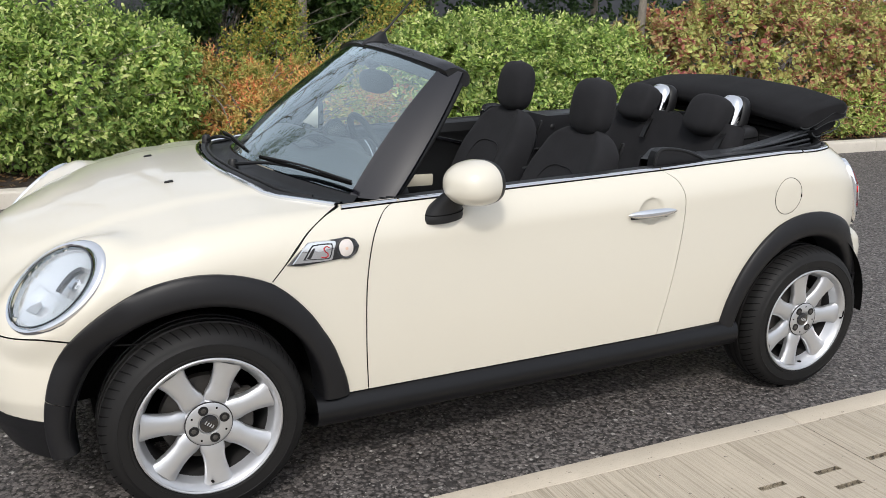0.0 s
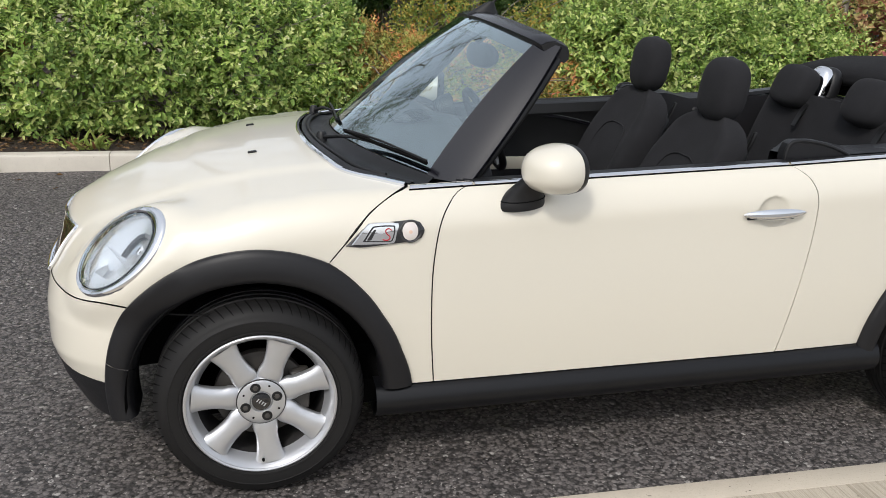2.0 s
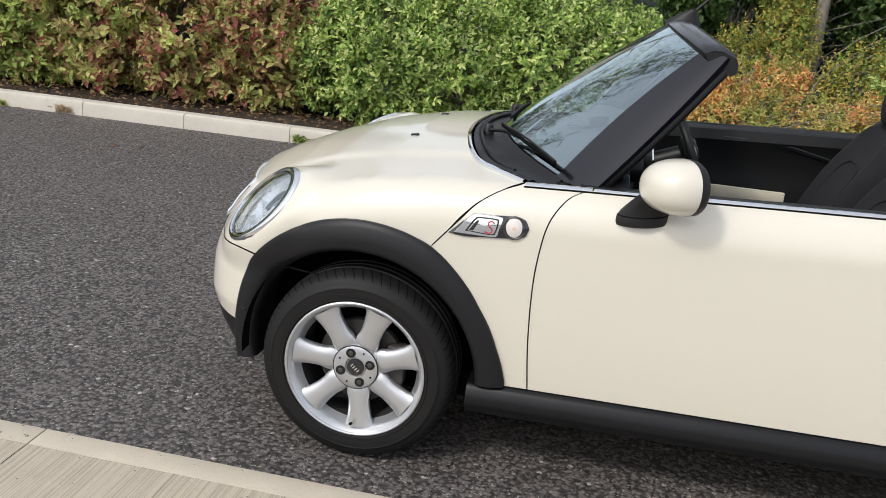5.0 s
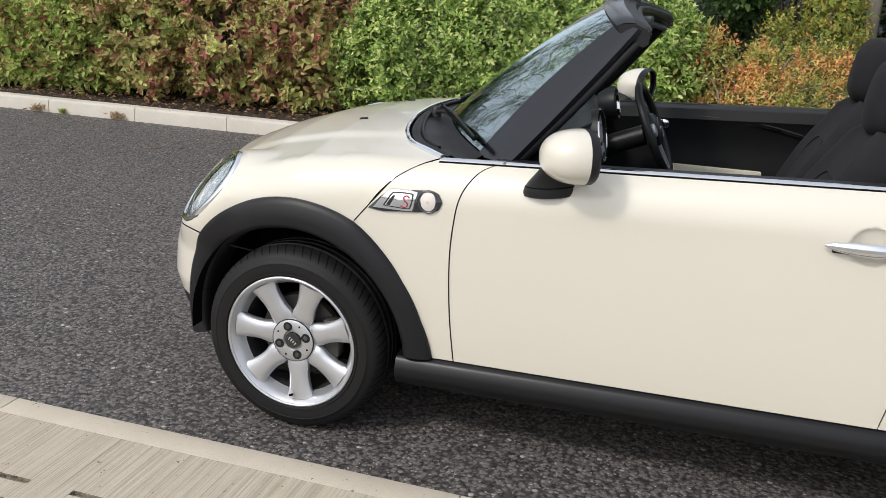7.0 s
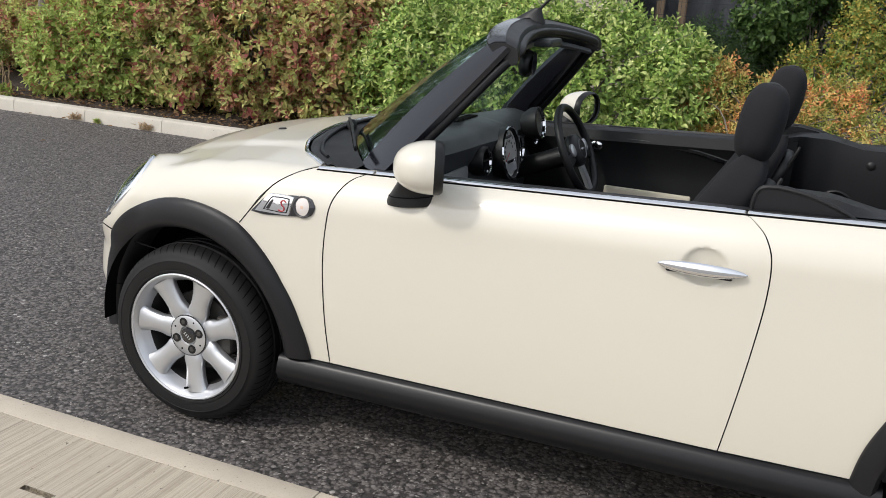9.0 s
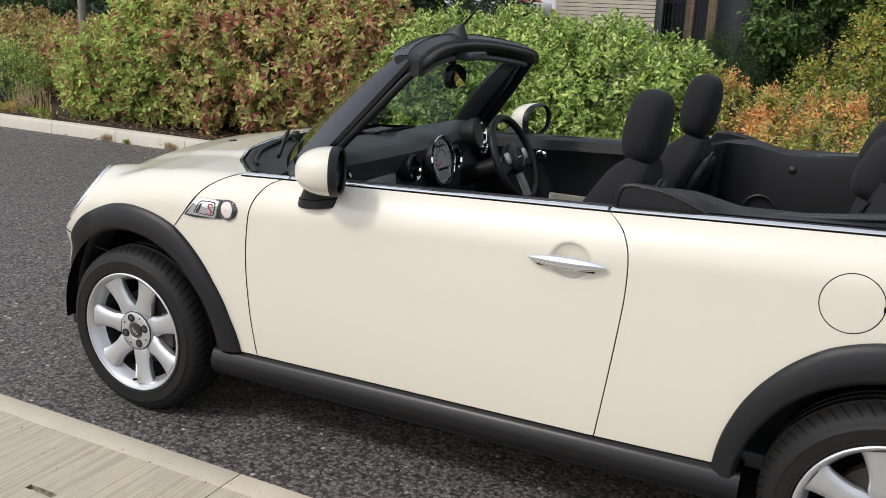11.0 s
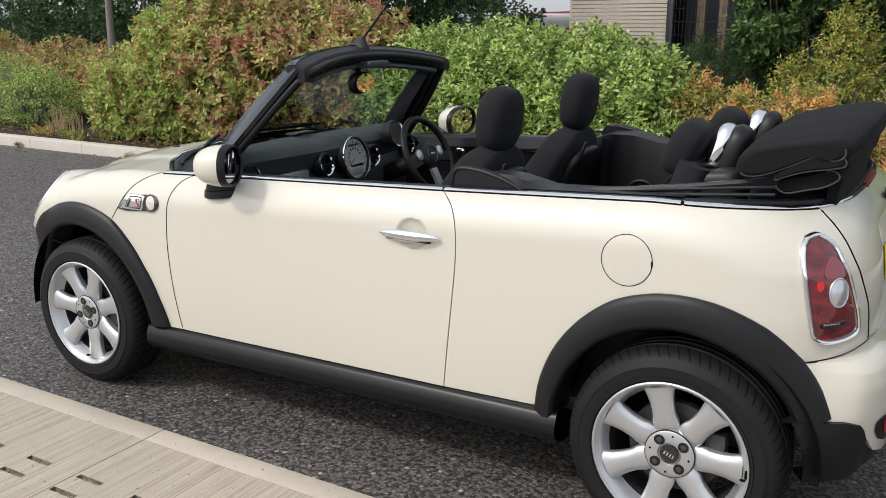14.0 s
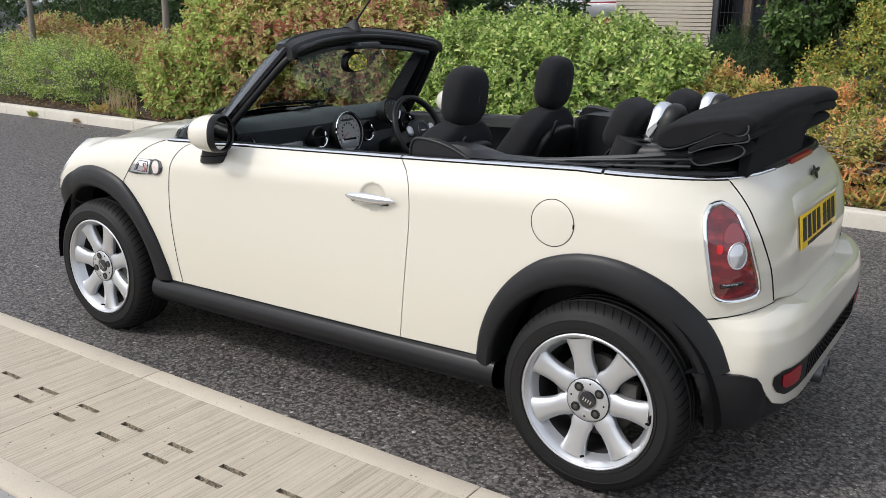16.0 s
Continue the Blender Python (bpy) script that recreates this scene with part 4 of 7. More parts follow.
EDGE_SEAL = ((0.0, -0.004), (0.0, 0.004), (-0.0006, 0.0056), (-0.0013, 0.0054), (-0.0015, 0.0))
GASKET = ((-0.0066, 0.0026), (-0.0082, 0.0022), (-0.0090, -0.002))


def waist_rows(profile, xs=None, th=None):
    """Rows along the waist: drops below the waistline, each lifted off the rounded shoulder."""
    rows = []
    for dz, lift in profile:
        if xs is not None:
            b = belt(xs)
            p = np.stack([xs, -half_width(xs, b + dz), b + dz], 1)
            n = np.array((0, -0.55, 0.83))
        else:
            p = tail_points((tail_belt(th) + dz)[None], th[None], tail_x, 2.5, 3.3)[0]
            n = np.stack([0.55 * np.cos(th), -0.55 * np.sin(th), 0.83 + 0 * th], 1)
        rows.append(p + n * lift)
    return grid(np.array(rows))


for a, b in ((0.447, 0.634), (0.642, 1.683), (1.691, 2.352)):
    both("waist_strip", waist_rows(STRIP, np.linspace(a, b, 40)), CHROME, "chrome waist strip")
    both("strip_gasket", waist_rows(GASKET, np.linspace(a - 0.004, b + 0.004, 40)), DARK)
    if a > 0.6:
        both("edge_seal", waist_rows(EDGE_SEAL, np.linspace(a - 0.004, b + 0.004, 40)), TRIM)
for a0, a1 in ((np.pi / 2, 1.465), (1.452, 0.93)):
    both("waist_strip", waist_rows(STRIP, None, np.linspace(a0, a1, 24)), CHROME, "chrome waist strip")
    both("strip_gasket", waist_rows(GASKET, None, np.linspace(a0, a1 - 0.004, 24)), DARK)
    both("edge_seal", waist_rows(EDGE_SEAL, None, np.linspace(a0, a1 - 0.004, 24)), TRIM)
both("waist_strip", waist_rows(tuple((d, l * 0.75) for d, l in STRIP), None, np.linspace(0.926, 0.56, 24)), CHROME, "slim chrome strip along the boot lid's edge")
both("strip_joint", waist_rows(tuple((d, l - 0.002) for d, l in STRIP), None, np.linspace(1.47, 1.447, 4)), DARK)
# shut lines
for line, z0, z1, wide, lift in ((door_front, 0.325, 0.930, 0.0038, 0.0008), (door_rear, 0.345, 0.970, 0.0036, -0.0045), (clam_side, 0.735, 0.925, 0.0036, 0.0008)):
    both("shut_line", groove(np.array([skin(float(line(z)), z) for z in np.linspace(z0, z1, 60)]), wide, lift), DARK)
zz = np.linspace(0.64, 0.995, 60)
th = boot_turn(zz)
bl = tail_points(zz[None], th[None], tail_x, 2.5, 3.3)[0]
both("boot_shut_line", groove(bl, 0.005, 0.0010, np.stack([np.cos(th), -np.sin(th), 0 * th], 1)), DARK)
th = np.linspace(1.12, 0.70, 40)
bl = tail_points(QB(th)[None] - 0.0005, th[None], tail_x, 2.5, 3.3)[0]
both("bumper_shut_line", groove(bl, 0.0045, 0.0012, np.stack([np.cos(th), -np.sin(th), 0 * th], 1)), DARK)
th = np.linspace(0.995, -0.995, 80)
tail_edge = tail_points(tail_belt(np.abs(th))[None], np.abs(th)[None], tail_x, 2.5, 3.3)[0]
tail_edge[:, 1] *= np.sign(th)
part("tail_strip", sweep(tail_edge + (0, 0, -0.002), circle(0.005, 8), (0, 0, 1)), TRIM, car)
seal = np.array([(x, -float(half_width(x, belt(x))) + 0.020, float(belt(x)) - 0.009) for x in np.linspace(0.62, 2.36, 60)])
th = np.linspace(np.pi / 2, 0, 60)[1:]
round_tail = tail_points(tail_belt(th)[None], th[None], tail_x, 2.5, 3.3)[0]
seal = np.concatenate([seal, round_tail + np.stack([-0.02 * np.cos(th), 0.02 * np.sin(th), interp(th, [0.9, np.pi / 2], [0.004, -0.009])], 1)])
both("waist_seal", sweep(seal, [(-0.018, -0.02), (-0.018, 0.004), (-0.006, 0.010), (0.010, 0.008), (0.016, -0.004), (0.016, -0.02)], (0, 0, 1)), TRIM)

# door handles
xs = np.linspace(1.497, 1.717, 24)
hp = np.array([(x, -0.812 - 0.010 * math.sin(math.pi * (x - 1.497) / 0.22), 0.838 + 0.004 * (x - 1.497) / 0.22) for x in xs])


def handle_profile(t):
    r = 0.0175 * min(1.0, max(0.12, math.sin(math.pi * t) ** 0.45))
    return circle(r * 0.62, 12, r)


h1, h2 = both("door_handle", sweep(hp, handle_profile, (0, 0, 1)), CHROME, "chrome pull handle over a round dish")
for h, s in ((h1, 1), (h2, -1)):
    # black bar added for the shadow gap beneath the grip
    g = rbox((0.165, 0.012, 0.010), (1.600, -0.800 * s, 0.823), 0.004)
    part("handle_base", g, TRIM, h)

# side scuttle badge with its indicator
BADGE = [(0.250, 0.781), (0.313, 0.840), (0.44, 0.852), (0.466, 0.845), (0.479, 0.823), (0.470, 0.800), (0.448, 0.790), (0.30, 0.776)]


def plate_on_skin(poly, lift, thick, inset=0.0, n=60):
    p = np.array(poly)
    c = p.mean(0)
    if inset:
        d = p - c
        p = c + d * (1 - inset / np.maximum(np.linalg.norm(d, axis=1, keepdims=True), 1e-6))
    q = spline(np.concatenate([p, p[:1]]), n)[:-1] * 0.35 + np.array([p[int(k * len(p) / (n - 1)) % len(p)] + ((k * len(p) / (n - 1)) % 1) * (p[(int(k * len(p) / (n - 1)) + 1) % len(p)] - p[int(k * len(p) / (n - 1)) % len(p)]) for k in range(n - 1)]) * 0.65
    rows = [[skin(x, z, -0.004) for x, z in q], [skin(x, z, lift * 0.6) for x, z in q]]
    for s, l in ((0.95, lift), (0.6, lift), (0.0, lift)):
        rows.append([skin(c[0] + (x - c[0]) * s, c[1] + (z - c[1]) * s, l) for x, z in q])
    return grid(np.array(rows), wrap_v=True)


for s in (1, -1):
    g = (lambda d: d) if s == 1 else flip_y
    scut = part("side_badge", g(plate_on_skin(BADGE, 0.006, 0.005)), GLOSS_BLACK, car, "black framed chrome badge with a small red mark and clear indicator")
    part("chrome_plate", g(plate_on_skin([(0.264, 0.785), (0.316, 0.846), (0.404, 0.846), (0.398, 0.815), (0.388, 0.786)], 0.0085, 0.003)), BRIGHT, scut)
    part("dark_border", g(plate_on_skin([(0.296, 0.794), (0.327, 0.839), (0.394, 0.840), (0.384, 0.792)], 0.0094, 0.003)), GLOSS_BLACK, scut)
    part("bright_inset", g(plate_on_skin([(0.303, 0.797), (0.330, 0.836), (0.390, 0.837), (0.381, 0.795)], 0.0102, 0.003)), CHROME, scut)
    part("dark_slash", g(plate_on_skin([(0.309, 0.799), (0.330, 0.829), (0.337, 0.829), (0.322, 0.799)], 0.0110, 0.002)), MARK, scut)
    curl = spline([(0.381, 0.827), (0.373, 0.832), (0.364, 0.827), (0.367, 0.817), (0.375, 0.811), (0.375, 0.802), (0.366, 0.798), (0.355, 0.801)], 30)
    part("red_mark", g(sweep(np.array([skin(x, z, 0.0112) for x, z in curl]), [(-0.0016, -0.001), (-0.0016, 0.001), (0.0016, 0.001), (0.0016, -0.001)], (0, -1, 0))), RED_MARK, scut)
    at = skin(0.437, 0.820, 0.003)
    part("indicator_rim", g(sweep(ellipse_path(at, (0, -1, 0.1), 0.031, n=40)[0], circle(0.0035, 8), (0, -1, 0.1), closed=True)), GLOSS_BLACK, scut)
    part("indicator_lens", g(disc(0.030, at, (0, -1, 0.1), dome=0.007)), LENS_PALE, scut, "clear side indicator with an amber core")
    part("indicator_core", g(disc(0.011, np.array(at) + (0, -0.0052, 0), (0, -1, 0.1), 20, 0.002)), AMBER, scut)

# bonnet washer jets
for y in (-0.25, 0.25):
    part("washer_jet", rbox((0.030, 0.014, 0.010), (0.004, y, 0.941), 0.004, m=Matrix.Rotation(radians(-8), 3, "Y").to_4x4()), TRIM, car, "small black washer jet")

# headlamps
LU = np.array(LAMP_FACE)


def facing(data, way):
    """The same mesh with its faces turned to look along way."""
    v, f = data
    v = np.asarray(v, float)
    q = f[len(f) // 2]
    n = np.cross(v[q[1]] - v[q[0]], v[q[2]] - v[q[0]])
    return (v, f) if n @ np.asarray(way) > 0 else (v, [tuple(reversed(k)) for k in f])


def lamp_ring(scale, lift):
    """Outlines inside the lamp; the inner ones sit forward, which makes the ring broad behind."""
    w = np.linspace(0, 2 * np.pi, 96, endpoint=False)
    c, q = math.cos(LAMP_LEAN), math.sin(LAMP_LEAN)
    u, v = LAMP_A * np.cos(w) * scale, LAMP_B * np.sin(w) * scale
    k = min(1.0, max(0.0, (1.0 - scale) / 0.15))
    u, v = u * c - v * q - 0.017 * k, u * q + v * c - 0.004 * k
    return LAMP_AT + u[:, None] * LAMP_E + v[:, None] * LAMP_F + LU * lift


for s in (1, -1):
    g = (lambda d: d) if s == 1 else flip_y
    rows = [lamp_ring(1.0, -0.030), lamp_ring(1.0, 0.002), lamp_ring(0.99, 0.006), lamp_ring(0.96, 0.010), lamp_ring(0.90, 0.010), lamp_ring(0.865, 0.006), lamp_ring(0.85, -0.02)]
    lamp = part("headlamp", g(grid(np.array(rows), wrap_v=True)), CHROME, car, "round headlamp in a broad chrome ring")
    part("lamp_gasket", g(grid(np.array([lamp_ring(0.852, 0.0055), lamp_ring(0.825, 0.0065), lamp_ring(0.82, -0.02)]), wrap_v=True)), GLOSS_BLACK, lamp)
    mid = lamp_ring(0.0, 0.0)[0]
    deep = mid - LU * 0.040
    bowl = [lamp_ring(0.83, -0.004), lamp_ring(0.78, -0.018)]
    for q, w in ((0.55, 0.5), (0.30, 0.8), (0.0, 1.0)):
        bowl.append(lamp_ring(q, -0.018) * (1 - w) + (deep + (lamp_ring(q, 0.0) - mid) * 0.8) * w)
    part("reflector", g(grid(np.array(bowl), wrap_v=True)), REFLECTOR, lamp)
    z = Vector(LAMP_FACE)
    bx = np.array(Vector((0, 0, 1)).cross(z).normalized())
    by = np.array(z.cross(Vector(bx)))
    at = mid - LU * 0.012
    flat = lambda pts, d: np.array([at + bx * p + by * q - LU * d for p, q in pts])
    shelf = np.array([flat([(p, -0.018 - 0.25 * p) for p in np.linspace(-0.085, 0.075, 12)], d) for d in (0.002, 0.03)])
    part("reflector_shelf", g(grid(shelf)), LAMP_CLEAR, lamp)
    arc = flat(spline([(0.062, 0.076), (0.040, 0.064), (0.024, 0.040), (0.014, 0.010), (0.012, -0.006)], 24), 0.004)
    part("bezel_arc", g(sweep(arc, [(-0.0065, -0.010), (-0.0065, 0.003), (0.0065, 0.003), (0.0065, -0.010)], LU)), LAMP_GREY, lamp, "grey bulb shield")
    bulb = [(0.050, 0.040), (0.074, 0.046), (0.070, 0.014), (0.044, 0.010)]
    part("bulb_pocket", g(grid(np.array([flat(bulb, 0.002), flat([(p * 0.6 + 0.024, q * 0.6 + 0.011) for p, q in bulb], 0.016)]), wrap_v=True)), CHROME, lamp)
    part("bulb_hole", g(disc(0.009, at + bx * 0.062 + by * 0.026 - LU * 0.010, LAMP_FACE, 20, 0.0)), LAMP_GREY, lamp)
    for k in range(7):
        w = flat([(-0.075 + 0.007 * k, -0.082), (-0.060 + 0.006 * k, -0.046 - 0.004 * abs(k - 4))], 0.006)
        part("indicator_rib", g(tube(w, 0.0026, 6)), LAMP_CLEAR, lamp)
    lens = [lamp_ring(q, 0.006) + LU * 0.020 * (1 - (q / 0.84) ** 2) for q in (0.84, 0.8, 0.7, 0.55, 0.4, 0.2, 0.0)]
    part("lens", g(facing(grid(np.array(lens), wrap_v=True), LU)), GLASS, lamp)

# grille, brake duct and fog lamp at the nose
gr = nose_points([(z, 0.0) for z in np.linspace(0.595, 0.60, 2)] + [(0.60, r) for r in np.linspace(0.5, 9.5, 10)])[:, :21]
gr = gr + (-0.004, 0, 0)
grille = part("grille", welded(grid(gr), flip_y(grid(gr))), GLOSS_BLACK, car, "black front grille with a chrome surround")
edge = np.concatenate([gr[0], gr[1:, -1], gr[-1, ::-1][1:]])
part("grille_surround", join(tube(edge + (-0.004, -0.002, 0), 0.007, 8), flip_y(tube(edge + (-0.004, -0.002, 0), 0.007, 8))), CHROME, grille)
# ---- tail ----
LAMP = [(1.032, 0.94), (1.002, 0.946), (0.974, 0.944), (0.932, 0.92), (0.909, 0.88), (0.886, 0.839), (0.859, 0.775), (0.832, 0.708), (0.834, 0.69), (0.851, 0.679), (0.91, 0.672), (0.972, 0.673), (1.008, 0.688), (1.023, 0.72), (1.043, 0.8), (1.055, 0.87), (1.052, 0.915)]


def on_tail(q, lift, face=None, m=3.3):
    q = np.asarray(q, float)
    p = tail_points(q[:, 1][None], np.abs(q[:, 0])[None], face or tail_x, 2.5, m)[0]
    p[:, 1] *= np.where(q[:, 0] < 0, -1, 1)
    n = np.stack([np.cos(q[:, 0]), -np.sin(q[:, 0]), np.full(len(q), 0.12)], 1)
    return p + n * lift


def on_bumper(q, lift, **kw):
    q = np.asarray(q, float)
    th = q[:, 0][None]
    p = tail_points(q[:, 1][None], np.abs(th), bumper_face(th), 2.5, bumper_m(q[:, 1][None], th))[0]
    p[:, 1] *= np.where(q[:, 0] < 0, -1, 1)
    return p + np.stack([np.cos(q[:, 0]), -np.sin(q[:, 0]), 0 * q[:, 0]], 1) * lift


def tail_patch(outline, lift, shrink=(1.0, 0.97, 0.6, 0.3, 0.0), dome=0.0, foot=-0.01, base=on_tail, **kw):
    o = np.asarray(outline, float)
    c = o.mean(0)
    rows = [base(o, foot, **kw)]
    for s in shrink:
        rows.append(base(c + (o - c) * s, lift + dome * (1 - s * s), **kw))
    return grid(np.array(rows), wrap_v=True)


lamp_o = spline(LAMP + LAMP[:1], 181)[:-1]
for s in (1, -1):
    g = (lambda d: d) if s == 1 else flip_y
    ring = on_tail(lamp_o, 0.004)
    up = np.stack([np.cos(lamp_o[:, 0]), -np.sin(lamp_o[:, 0]), 0 * lamp_o[:, 0]], 1)
    tl = part("tail_lamp", g(sweep(ring, [(-0.0065, -0.012), (-0.0065, 0.004), (-0.004, 0.008), (0.0, 0.0095), (0.004, 0.008), (0.0065, 0.003), (0.0065, -0.012)], up, closed=True)), CHROME, car, "red tail lamp in a chrome frame")
    c = lamp_o.mean(0)
    part("red_lens", g(tail_patch(c + (lamp_o - c) * 0.95, 0.006, dome=0.012)), LAMP_DARK, tl, "dark red glossy lens")
    # pinkish reflection on the upper lamp, laid on as a paler patch
    up_o = [(c[0] + 0.002 + 0.039 * math.cos(a), 0.868 + 0.028 * math.sin(a) - 0.012 * math.cos(a) ** 2) for a in ang[:-1]]
    part("upper_lens", g(tail_patch(up_o, 0.0168)), LAMP_PINK, tl, "paler red patch standing for a reflection on the lens")
    part("lower_lens", g(tail_patch([(c[0] + 0.004 + 0.053 * math.cos(a), 0.756 + 0.016 * math.sin(a)) for a in ang[:-1]], 0.0172)), LAMP_RED, tl)
    part("side_glow", g(tail_patch([(1.005 + 0.011 * math.cos(a), 0.826 + 0.014 * math.sin(a)) for a in ang[:-1]], 0.0176)), LAMP_BRIGHT, tl, "bright red reflector")
    part("clear_lens", g(tail_patch([(0.940 + 0.034 * math.cos(a), 0.806 + 0.036 * math.sin(a)) for a in ang[:-1]], 0.0185, dome=0.009)), LAMP_CLEAR, tl, "round clear reversing lens")
    part("lens_rim", g(sweep(on_tail([(0.940 + 0.035 * math.cos(a), 0.806 + 0.037 * math.sin(a)) for a in ang[:-1]], 0.0190), circle(0.0022, 8), (0.8, -0.6, 0), closed=True)), SILVER, tl)
    part("label_strip", g(tail_patch([(0.951 + 0.041 * sx, 0.722 + 0.006 * sz - 0.004 * sx) for sx, sz in ((-1, -1), (1, -1), (1, 1), (-1, 1))], 0.0172)), GLOSS_BLACK, tl, "dark printed strip")
    for k in range(6):
        part("lens_text", g(tail_patch([(0.983 - 0.0094 * k + 0.003 * dx, 0.7235 + 0.0014 * dz) for dx, dz in ((-1, -1), (1, -1), (1, 1), (-1, 1))], 0.0180)), DIAL, tl)

# number plate, grip bar, badge
rows = []
for y in np.linspace(-0.335, 0.335, 64):
    q = max(0.0, 1 - (abs(y) / 0.335) ** 8) ** 0.5
    row = []
    for z, off in ((0.738, -0.006), (0.745, 0.002), (0.765, 0.004), (0.852, 0.004), (0.866, 0.014), (0.882, 0.020), (0.902, 0.019), (0.922, 0.009), (0.936, -0.005)):
        w = float(half_width(TAIL_PIVOT, z))
        x = TAIL_PIVOT + (float(lid_face(0.0)(z)) - TAIL_PIVOT) * (1 - (abs(y) / w) ** (3.3 + 1.3 * float(tail_full(z)))) ** (1 / (2.5 + float(tail_full(z))))
        row.append((x + off * q - 0.004 * (1 - q), y, z))
    rows.append(row)
part("plate_plinth", grid(np.array(rows)), PAINT, car, "raised ivory plinth with a grip bar round the number plate")
PLATE_LEAN = Matrix.Rotation(radians(-8), 3, "Y").to_4x4()
plate = part("number_plate", rbox((0.005, 0.522, 0.112), (2.9205, -0.015, 0.806), 0.002, m=PLATE_LEAN), PLATE_YELLOW, car, "yellow rear number plate with dark unreadable bars")
for k, y in enumerate((-0.215, -0.150, -0.085, -0.020, 0.075, 0.140, 0.205)):
    part("plate_bar", rbox((0.002, 0.046, 0.076), (2.9228, y - 0.015, 0.812), 0.0005, m=PLATE_LEAN), MARK, plate, smooth=False)
part("plate_footer", rbox((0.002, 0.36, 0.012), (2.9302, -0.015, 0.758), 0.0005, m=PLATE_LEAN), MARK, plate, smooth=False)
bdg = part("boot_badge", disc(0.024, (2.8875, 0.0, 0.962), (1, 0, 0.45), 28, 0.003), TRIM, car, "small dark winged badge")
for k in (-1, 1):
    part("badge_wing", blob((0.0035, 0.027, 0.008), (2.8865, k * 0.038, 0.965), 0.8, 0.8, 10, 18), TRIM, bdg)
br = on_tail(np.stack([np.linspace(0.30, -0.30, 30), np.full(30, 1.004)], 1), 0.0) + (-0.002, 0, 0.006)
part("third_brake_lamp", sweep(br, [(-0.012, -0.008), (0.0065, -0.008), (0.003, 0.005), (-0.012, 0.007)], (0, 0, 1)), REFLEX_RED, car, "slim red high-level brake lamp along the tail edge")

# rear bumper: dark mesh slot, reflector, pale lip, twin exhaust
top_z = lambda a: interp(abs(a), [0, 0.3, 0.6, 0.74, 0.78], [0.448, 0.450, 0.456, 0.458, 0.445])
low_z = lambda a: interp(abs(a), [0, 0.3, 0.6, 0.70, 0.755, 0.78], [0.370, 0.370, 0.364, 0.368, 0.390, 0.420])
turns = 0.78 * np.sin(np.linspace(-np.pi / 2, np.pi / 2, 61))
rows = [on_bumper([(a * f, (top_z(a) + low_z(a)) / 2 + s * (top_z(a) - low_z(a)) / 2 * h) for s, seq in ((1, turns), (-1, turns[::-1])) for a in seq], 0.0030) for f, h in ((1.0, 1.0), (0.99, 0.9), (0.97, 0.4), (0.97, 0.0))]
sl = part("bumper_slot", grid(np.array(rows), wrap_v=True), TRIM, car, "black mesh slot in the bumper")
for k in range(28):
    a = 0.5 - k / 27
    q = on_bumper([(a, low_z(a) + 0.004), (a + 0.02, top_z(a) - 0.004)], 0.003)
    part("slat", tube(q, 0.002, 5), DARK, sl)
for s in (1, -1):
    g = (lambda d: d) if s == 1 else flip_y
    o = spline([(0.735, 0.440), (0.62, 0.446), (0.600, 0.425), (0.605, 0.392), (0.69, 0.392), (0.725, 0.405), (0.735, 0.440)], 40)[:-1]
    part("reflector", g(tail_patch(o, 0.007, dome=0.003, base=on_bumper)), REFLEX_RED, sl, "red reflector")
for y in (-0.04, 0.04):
    ex = part("exhaust", turned(lathe([(0.026, -0.14), (0.033, -0.14), (0.035, 0.0), (0.033, 0.004), (0.030, 0.002), (0.029, -0.10)], 28, "z"), Matrix.Translation((2.995, y + 0.02, 0.258)) @ Vector((1, 0, -0.05)).to_track_quat("Z", "Y").to_matrix().to_4x4()), LAMP_GREY, car, "dull steel exhaust tip, dark inside")
    part("pipe_bore", turned(lathe([(0.0, -0.05), (0.030, -0.05)], 24, "z"), Matrix.Translation((2.995, y + 0.02, 0.258)) @ Vector((1, 0, -0.05)).to_track_quat("Z", "Y").to_matrix().to_4x4()), DARK, ex)

# ---- windscreen, scuttle, wipers ----
def glass_foot(s):
    return np.array((0.290 + 0.262 * s * s, 0.622 * s, 0.985 - 0.048 * s * s))


def glass_head(s):
    return np.array((0.802 + 0.095 * s * s, 0.512 * s, 1.380 - 0.052 * s * s))


def screen_point(s, t, lift=0.0):
    a, b = glass_foot(s), glass_head(s)
    p = a * (1 - t) + b * t
    bow = 4 * t * (1 - t)
    return p + np.array((-0.62, 0.10 * s, 0.78)) * (0.016 * bow + lift)


S = np.linspace(-0.957, 0.957, 60)
T = np.linspace(0, 1, 30)
ws = part("windscreen", facing(grid(np.array([[screen_point(s, t) for s in S] for t in T])), (-0.6, 0, 0.8)), WINDSCREEN, car, "laminated windscreen, faintly tinted")
ws.visible_shadow = False
# dark band round the glass
rows = [[screen_point(s, t, -0.003) for s in S] for t in np.linspace(0, 0.035, 3)]
part("glass_border", grid(np.array(rows)), GLOSS_BLACK, ws)
rows = [[screen_point(s, t, -0.003) for s in S] for t in np.linspace(0.90, 1.0, 3)]
part("glass_border", grid(np.array(rows)), GLOSS_BLACK, ws)


